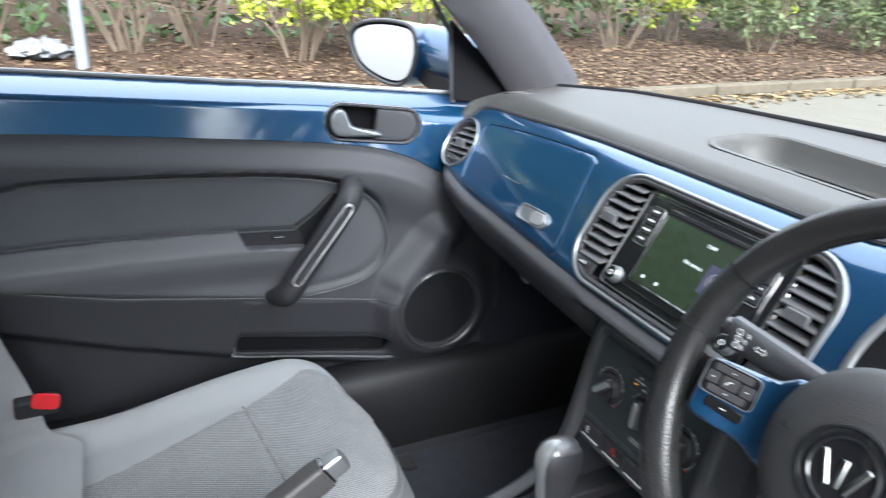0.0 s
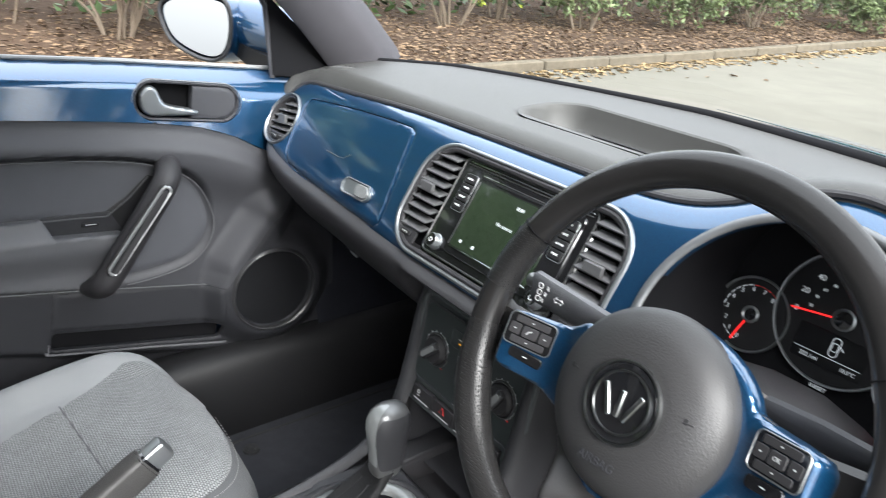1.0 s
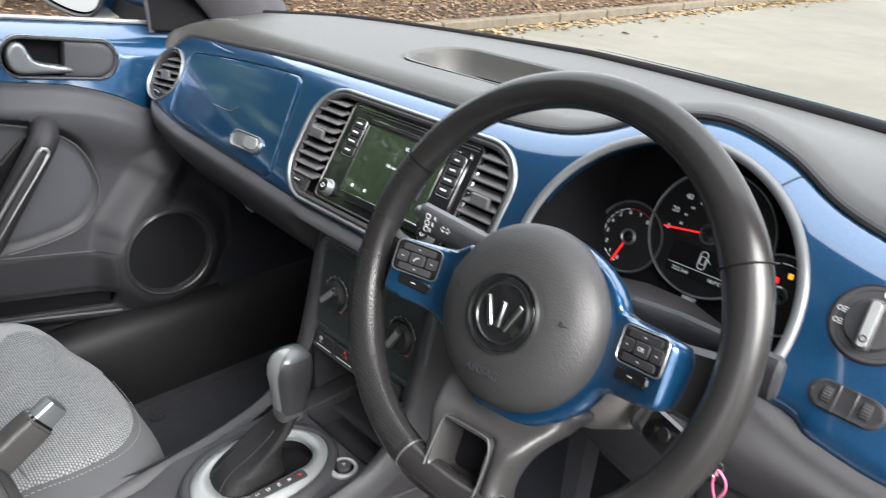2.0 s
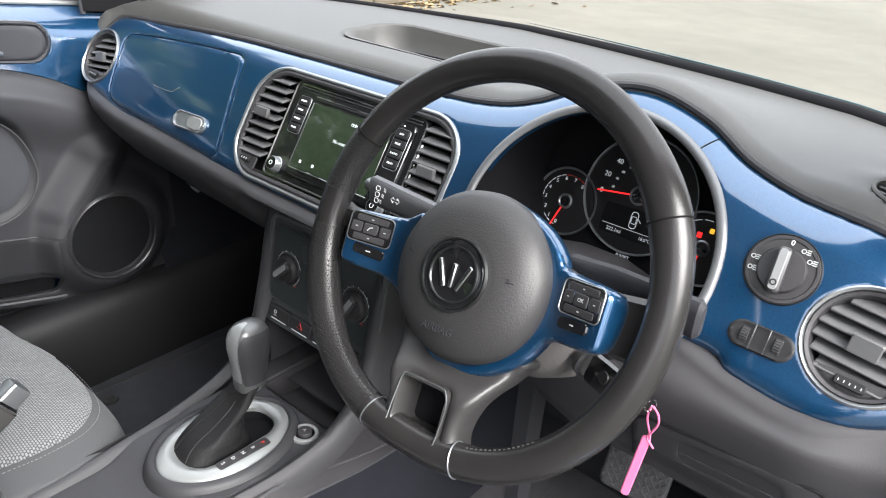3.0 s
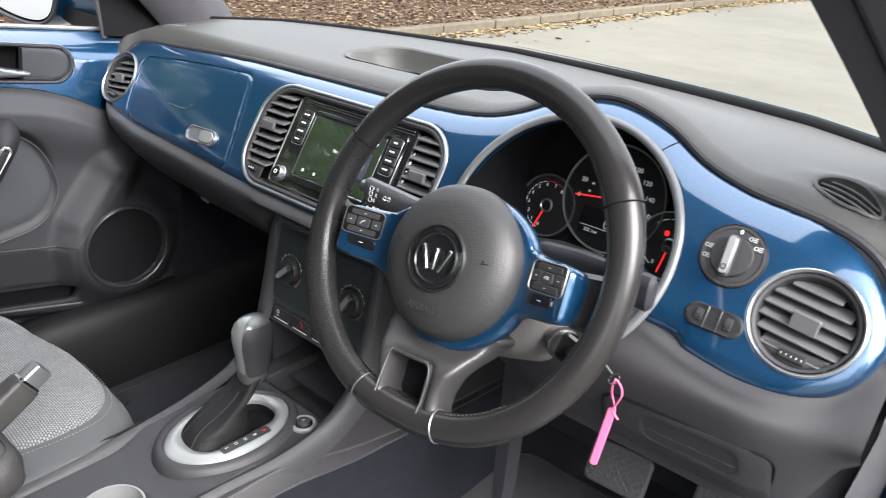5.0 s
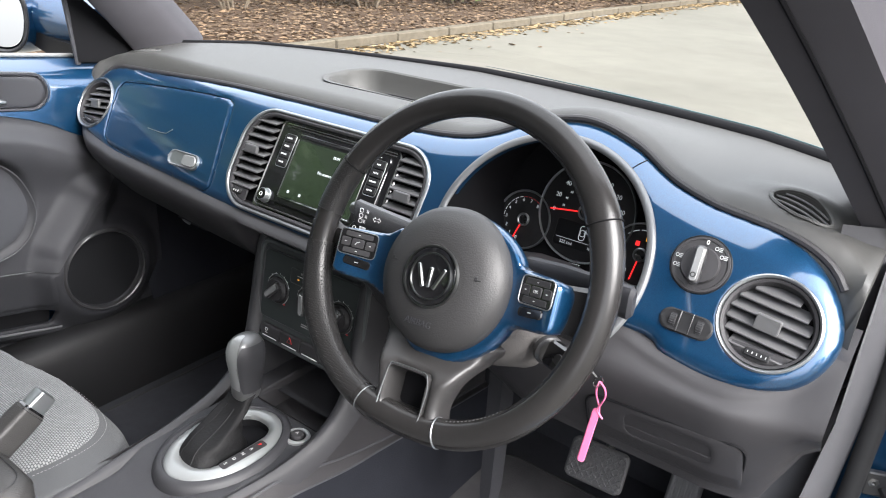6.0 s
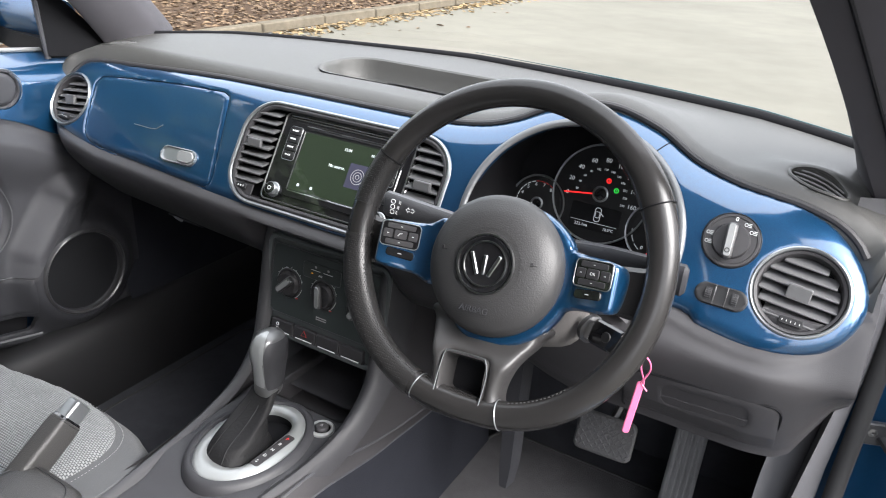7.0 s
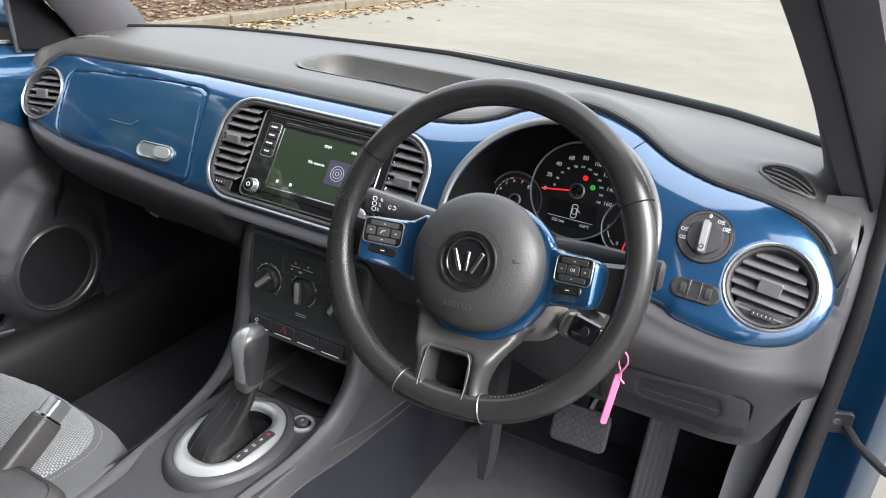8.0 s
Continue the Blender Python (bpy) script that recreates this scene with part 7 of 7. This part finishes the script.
# ---- outside: concrete, kerb, leaf litter, bushes ----
def ground_mat(name, a, b, scale, rough, bump, c=None):
    m = material(name, a, rough)
    n, k, bs = nodes_of(m)
    bs.inputs["Specular IOR Level"].default_value = 0.12
    tc = n.new("ShaderNodeTexCoord")
    t1, t2 = n.new("ShaderNodeTexNoise"), n.new("ShaderNodeTexNoise")
    t1.inputs["Scale"].default_value, t1.inputs["Detail"].default_value, t1.inputs["Roughness"].default_value = scale, 12, 0.7
    t2.inputs["Scale"].default_value, t2.inputs["Detail"].default_value = 0.35, 6
    k.new(tc.outputs["Object"], t1.inputs["Vector"])
    k.new(tc.outputs["Object"], t2.inputs["Vector"])
    r = n.new("ShaderNodeValToRGB")
    r.color_ramp.elements[0].position, r.color_ramp.elements[1].position = 0.3, 0.7
    r.color_ramp.elements[0].color, r.color_ramp.elements[1].color = (*a, 1), (*b, 1)
    k.new(t1.outputs["Fac"], r.inputs["Fac"])
    mx = n.new("ShaderNodeMix")
    mx.data_type, mx.blend_type = "RGBA", "OVERLAY"
    mx.inputs["Factor"].default_value = 0.35
    k.new(r.outputs["Color"], mx.inputs["A"])
    k.new(t2.outputs["Fac"], mx.inputs["B"])
    k.new(mx.outputs["Result"], bs.inputs["Base Color"])
    bp = n.new("ShaderNodeBump")
    bp.inputs["Strength"].default_value, bp.inputs["Distance"].default_value = bump, 0.02
    k.new(t1.outputs["Fac"], bp.inputs["Height"])
    k.new(bp.outputs["Normal"], bs.inputs["Normal"])
    return m


CONCRETE = ground_mat("worn_concrete", (0.103, 0.098, 0.083), (0.123, 0.116, 0.098), 2.5, 0.9, 0.03)
KERB = ground_mat("grey_kerb_concrete", (0.075, 0.064, 0.048), (0.125, 0.107, 0.081), 9.0, 0.9, 0.3)
SOIL = ground_mat("leaf_covered_soil", (0.034, 0.021, 0.014), (0.072, 0.048, 0.032), 9.0, 1.0, 1.0)
LEAF_DRY = material("dry_brown_leaf", (0.078, 0.047, 0.026), 0.85, mottle=0.3, mottle_size=3.0, other=(0.125, 0.082, 0.046), vary=0.5)
LEAF_GOLD = material("dry_golden_leaf", (0.125, 0.082, 0.036), 0.85, mottle=0.3, mottle_size=3.0, other=(0.19, 0.135, 0.066), vary=0.4)
LEAF_LIME = material("yellow_green_leaf", (0.20, 0.30, 0.02), 0.5, mottle=0.3, mottle_size=4.0, other=(0.38, 0.42, 0.04), vary=0.45)
LEAF_GREEN = material("grey_green_leaf", (0.055, 0.085, 0.028), 0.6, mottle=0.3, mottle_size=4.0, other=(0.105, 0.135, 0.052), vary=0.45)
LEAF_TREE = material("tree_leaf", (0.045, 0.08, 0.025), 0.5, mottle=0.3, mottle_size=2.0, vary=0.4)
BARK = material("pale_dry_bark", (0.115, 0.088, 0.062), 0.9, grain=0.8, grain_size=60, mottle=0.4, mottle_size=9)
POST = material("galvanised_steel", (0.25, 0.28, 0.31), 0.5, 0.5, mottle=0.15)
BAG = material("thin_white_film", (0.17, 0.177, 0.19), 0.35, mottle=0.2, mottle_size=20)

KX0 = -4.95


def kerb_x(y):
    return KX0 + 0.35 * smooth01((np.asarray(y) - 15) / 9) * 2.2


rows = [-40, -20, -8, -4, -2, 0, 2, 4, 6, 8, 10, 12, 14, 16, 18, 20, 22, 24, 40, 90]
gv = [[(x, y, 0) for x in (float(kerb_x(y)), 3, 12, 60)] for y in rows]
tagged(part("road", loft(gv, closed=False, cap=False), CONCRETE), "pale worn concrete yard", "road", kind="structure")
KR = np.random.RandomState(5)
bed = []
for y in np.linspace(-24, 44, 120):
    bed.append([(float(kerb_x(y)) - 0.13 - d, y, 0.085 + 0.05 * min(d, 3) / 3 + 0.05 * noise.noise((d * 0.9, y * 0.9, 3)) * min(1, d) + 0.25 * max(0, d - 5) * 0.15) for d in (0, 0.2, 0.5, 0.9, 1.4, 2.0, 2.6, 3.3, 4, 5, 7, 12, 40)])
tagged(part("ground", loft(bed, closed=False, cap=False), SOIL), "brown soil bed strewn with leaves", "ground", kind="structure")
kerb = tagged(new("kerb"), "weathered concrete kerb stones", "kerb", kind="structure")
y = -16.0
for i in range(44):
    L = 0.98
    x = float(kerb_x(y + 0.5))
    part("kerb_stone", moved(block(0.07, L / 2 - 0.006, 0.0, 0.105, 0.015, 0.012, 2), pose(x - 0.065 + KR.uniform(-0.004, 0.004), y + 0.5, KR.uniform(-0.004, 0.004), 0, 0, KR.uniform(-0.4, 0.4))), KERB, kerb)
    y += 1.0


def leaf_field(rng, spots, size):
    V, F = [], []
    for x, y, z in spots:
        s = size * rng.uniform(0.55, 1.4)
        a, tilt, cup = rng.uniform(0, 2 * math.pi), rng.uniform(-0.5, 0.5), rng.uniform(0.1, 0.6)
        ca, sa = math.cos(a), math.sin(a)
        o = len(V)
        for u, v, w in ((-1, 0, 0.0), (-0.2, -0.42, cup), (0.5, -0.33, cup), (1, 0, 0.1), (0.5, 0.33, cup), (-0.2, 0.42, cup), (0.1, 0, 0)):
            V.append((x + s * (u * ca - v * sa), y + s * (u * sa + v * ca), z + s * (w * 0.5 + 0.12 + tilt * v)))
        F += [(o, o + 1, o + 6), (o + 1, o + 2, o + 6), (o + 2, o + 3, o + 6), (o + 3, o + 4, o + 6), (o + 4, o + 5, o + 6), (o + 5, o, o + 6)]
    return V, F


rng = np.random.RandomState(11)
spots = []
for _ in range(24000):
    yy = rng.uniform(-4, 24)
    d = 0.13 + abs(rng.normal(0, 2.2))
    if d > 6:
        continue
    spots.append((float(kerb_x(yy)) - d, yy, 0.09 + 0.05 * min(d, 3) / 3))
tagged(part("leaf_litter", leaf_field(rng, spots, 0.033), LEAF_DRY, smooth=0), "dry brown leaves covering the soil bed", "leaves", kind="stuff")
spots = []
for _ in range(4200):
    yy = rng.uniform(1, 24)
    d = abs(rng.normal(0, 0.20)) + 0.02
    if d > 0.75 + 0.25 * math.sin(yy * 1.7):
        continue
    spots.append((float(kerb_x(yy)) + d, yy, 0.0))
tagged(part("gutter_leaves", leaf_field(rng, spots, 0.036), LEAF_GOLD, smooth=0), "dry leaves drifted along the kerb", "leaves", kind="stuff")
spots = [(-4.25, 5.89, 0), (-4.03, 7.03, 0), (-3.74, 7.2, 0), (-4.2, 8.78, 0), (-4.15, 6.35, 0), (-4.1, 6.65, 0), (-4.05, 8.9, 0)]
for p in spots:
    lf = thing("fallen_leaf", "curled brown leaf lying on the concrete", "leaf", group="fallen leaves on the concrete")
    part("blade", leaf_field(rng, [p], 0.045), LEAF_DRY, lf, smooth=0)


def bush(name, label, x, y, h, spread, leaves, leafmat, stems, size, lowest=0.35):
    r = np.random.RandomState(int(abs(x * 100 + y * 37)) % 9973)
    b = thing(name, label, "bush", group="bushes along the bed")
    b.location = (x, y, 0.1)
    V, F, tips = [], [], []
    geos = []
    for i in range(stems):
        a = r.uniform(0, 2 * math.pi)
        p = np.array([0.12 * math.cos(a), 0.12 * math.sin(a), -0.03])
        d = np.array([math.cos(a) * r.uniform(0.15, 0.6), math.sin(a) * r.uniform(0.15, 0.6), 1.0])
        path = [p.copy()]
        for k in range(6):
            d += r.normal(0, 0.16, 3) * (1, 1, 0.4)
            p = p + d / np.linalg.norm(d) * h / 6
            path.append(p.copy())
        geos.append(tube(path, [0.019 * (1 - k / 7.5) * r.uniform(0.75, 1.1) for k in range(7)], 7))
        for k in range(2, 7):
            for _ in range(4):
                q = path[k] + 0
                dd = r.normal(0, 1, 3) * (1, 1, 0.6) + (0, 0, 0.4)
                dd /= np.linalg.norm(dd)
                l = r.uniform(0.15, 0.45) * spread
                geos.append(tube([q, q + dd * l * 0.5 + r.normal(0, 0.03, 3), q + dd * l], [0.006, 0.004, 0.002], 4, cap=False))
                tips.append((q + dd * l * 0.5, q + dd * l))
    part("branchwork", join(*geos), BARK, b, "pale bare stems")
    if leaves:
        LV, LF = [], []
        tips = [t for t in tips if t[1][2] > lowest]
        for _ in range(leaves):
            t0, t1 = tips[r.randint(len(tips))]
            c = t0 + (t1 - t0) * r.uniform(0, 1.1) + r.normal(0, 0.05, 3)
            s = size * r.uniform(0.6, 1.3)
            u = r.normal(0, 1, 3)
            u /= np.linalg.norm(u)
            w = np.cross(u, r.normal(0, 1, 3))
            w /= np.linalg.norm(w)
            nn = np.cross(u, w)
            o = len(LV)
            LV += [c - u * s, c + w * s * 0.42 + nn * s * 0.12, c + u * s, c - w * s * 0.42 + nn * s * 0.12]
            LF += [(o, o + 1, o + 2), (o, o + 2, o + 3)]
        part("foliage", (LV, LF), leafmat, b, "loose leafy crown", smooth=0)
    return b


bush("bush", "shrub with bright yellow-green leaves over bare stems", -7.2, 1.35, 1.7, 1.0, 2600, LEAF_LIME, 9, 0.05, 0.5)
bush("bush", "shrub with bright yellow-green leaves over bare stems", -7.5, 2.2, 1.8, 1.0, 2400, LEAF_LIME, 8, 0.05, 0.55)
bush("bush", "bare-stemmed shrub with pale twisted branches", -7.9, -0.25, 1.9, 0.9, 500, LEAF_GREEN, 9, 0.04, 1.2)
bush("bush", "bare-stemmed shrub with pale twisted branches", -7.9, -1.6, 1.9, 0.9, 500, LEAF_GREEN, 9, 0.04, 1.2)
bush("bush", "dry twiggy shrub with few leaves", -8.3, 0.5, 1.9, 1.0, 700, LEAF_GREEN, 9, 0.04, 0.9)
rb = np.random.RandomState(3)
for i, yy in enumerate(np.linspace(2.9, 25, 17)):
    lime = i in (0, 3, 4)
    bush("bush", "shrub with yellow-green leaves" if lime else "dry grey-green twiggy shrub", -7.9 + rb.uniform(-0.5, 0.4) + 0.05 * i, yy, 1.7 + rb.uniform(0, 0.6), 1.1, 3600, LEAF_LIME if lime else LEAF_GREEN, 7, 0.045, 0.12)
for xx, yy, hh in ((-5.6, 13.6, 1.0), (-6.1, 14.8, 1.4), (-6.6, 11.6, 1.3), (-6.8, 9.6, 1.3), (-6.9, 7.6, 1.4)):
    bush("bush", "low leafy green shrub spreading towards the kerb", xx, yy, hh, 1.2, 3600, LEAF_GREEN, 8, 0.045, 0.0)
for yy in (-3.2, -4.8, -6.5):
    bush("bush", "dry grey-green twiggy shrub", -7.9 + rb.uniform(-0.4, 0.4), yy, 1.9, 1.1, 1500, LEAF_GREEN, 9, 0.045, 0.4)
# dense hedge behind the shrubs
hv, hf = [], []
for _ in range(16000):
    c = np.array([-9.6 + rb.normal(0, 0.7), rb.uniform(-9, 34), abs(rb.normal(0.9, 0.9)) + 0.1])
    u, w = rb.normal(0, 1, 3), rb.normal(0, 1, 3)
    u /= np.linalg.norm(u)
    w = np.cross(u, w)
    w /= np.linalg.norm(w)
    s = rb.uniform(0.05, 0.11)
    o = len(hv)
    hv += [c - u * s, c + w * s * 0.45, c + u * s, c - w * s * 0.45]
    hf += [(o, o + 1, o + 2), (o, o + 2, o + 3)]
tagged(part("hedge_foliage", (hv, hf), LEAF_TREE, smooth=0), "dense dark green hedge behind the shrubs", "hedge", kind="stuff")
post = thing("street_post", "grey galvanised steel post in the soil bed", "post")
part("pole", moved(lathe([(0.055, -0.1), (0.055, 2.6), (0.05, 2.62), (0.001, 2.62)], 24), pose(-7.0, -0.70, 0.1)), POST, post)
bag = thing("plastic_bag", "crumpled white plastic film lying on the soil", "litter")
rr = np.random.RandomState(8)
bv = []
for i in range(12):
    bv.append([(-7.7 + 0.30 * math.cos(2 * math.pi * j / 20) * math.sin(math.pi * (i + 0.5) / 12) * (1 + rr.uniform(-0.3, 0.3)), -1.05 + 0.28 * math.sin(2 * math.pi * j / 20) * math.sin(math.pi * (i + 0.5) / 12) * (1 + rr.uniform(-0.3, 0.3)), 0.19 + 0.09 * math.cos(math.pi * (i + 0.5) / 12) * (1 + rr.uniform(-0.5, 0.5))) for j in range(20)])
part("film", loft(bv), BAG, bag, smooth=60)


# ---- tall trees beyond the bed: they stand in the gloss of the paint and screen ----
def tree(x, y, h, leaves, seed):
    r = np.random.RandomState(seed)
    t = thing("tree", "tall broadleaf tree out of view, with a dense green crown", "tree", group="trees behind the bed")
    t.location = (x, y, 0.1)
    path = [np.array([0, 0, -0.1])]
    for k in range(7):
        path.append(path[-1] + np.array([r.normal(0, 0.08), r.normal(0, 0.08), h * 0.8 / 7]))
    geos = [tube(path, [0.20 - 0.022 * k for k in range(8)], 10)]
    ends = []
    for k in range(2, 8):
        for _ in range(5):
            d = r.normal(0, 1, 3) * (1, 1, 0.35) + (0, 0, 0.45)
            d /= np.linalg.norm(d)
            l = h * r.uniform(0.16, 0.30)
            a = path[k]
            m = a + d * l * 0.5 + r.normal(0, 0.1, 3)
            geos.append(tube([a, m, a + d * l], [0.06, 0.035, 0.012], 6, cap=False))
            ends += [m, a + d * l]
    part("trunk", join(*geos), BARK, t, "grey trunk with forked limbs")
    E = np.array(ends)
    c = E[r.randint(len(E), size=leaves)] + r.normal(0, 0.42, (leaves, 3))
    u = r.normal(0, 1, (leaves, 3))
    u /= np.linalg.norm(u, axis=1)[:, None]
    w = np.cross(u, r.normal(0, 1, (leaves, 3)))
    w /= np.linalg.norm(w, axis=1)[:, None]
    s = r.uniform(0.12, 0.26, (leaves, 1))
    V = np.stack([c - u * s, c + w * s * 0.5, c + u * s, c - w * s * 0.5], 1).reshape(-1, 3)
    F = [(4 * i, 4 * i + 1, 4 * i + 2) for i in range(leaves)] + [(4 * i, 4 * i + 2, 4 * i + 3) for i in range(leaves)]
    part("crown", (V, F), LEAF_TREE, t, "uneven leafy crown", smooth=0)


for i, (x, y, h) in enumerate(((-12.5, -3.0, 10.5), (-13.5, -7.5, 12.5), (-12, -12, 11.5), (-13.0, -18, 13), (-11, -25, 13), (-16, -5, 12.5), (-16.5, -12, 13.5))):
    tree(x, y, h, 9000, 40 + i)
# lower unseen trees, added across the yard on the driver's side to block light
for i, (x, y, h) in enumerate(((21, -14, 11), (22, -7, 9.5), (22.5, 1.2, 7), (25, 9, 4.2), (26, 17, 4.2), (23, -1.5, 6.5), (23, 6, 5.5), (20, -22, 12))):
    tree(x, y, h, 5000, 70 + i)
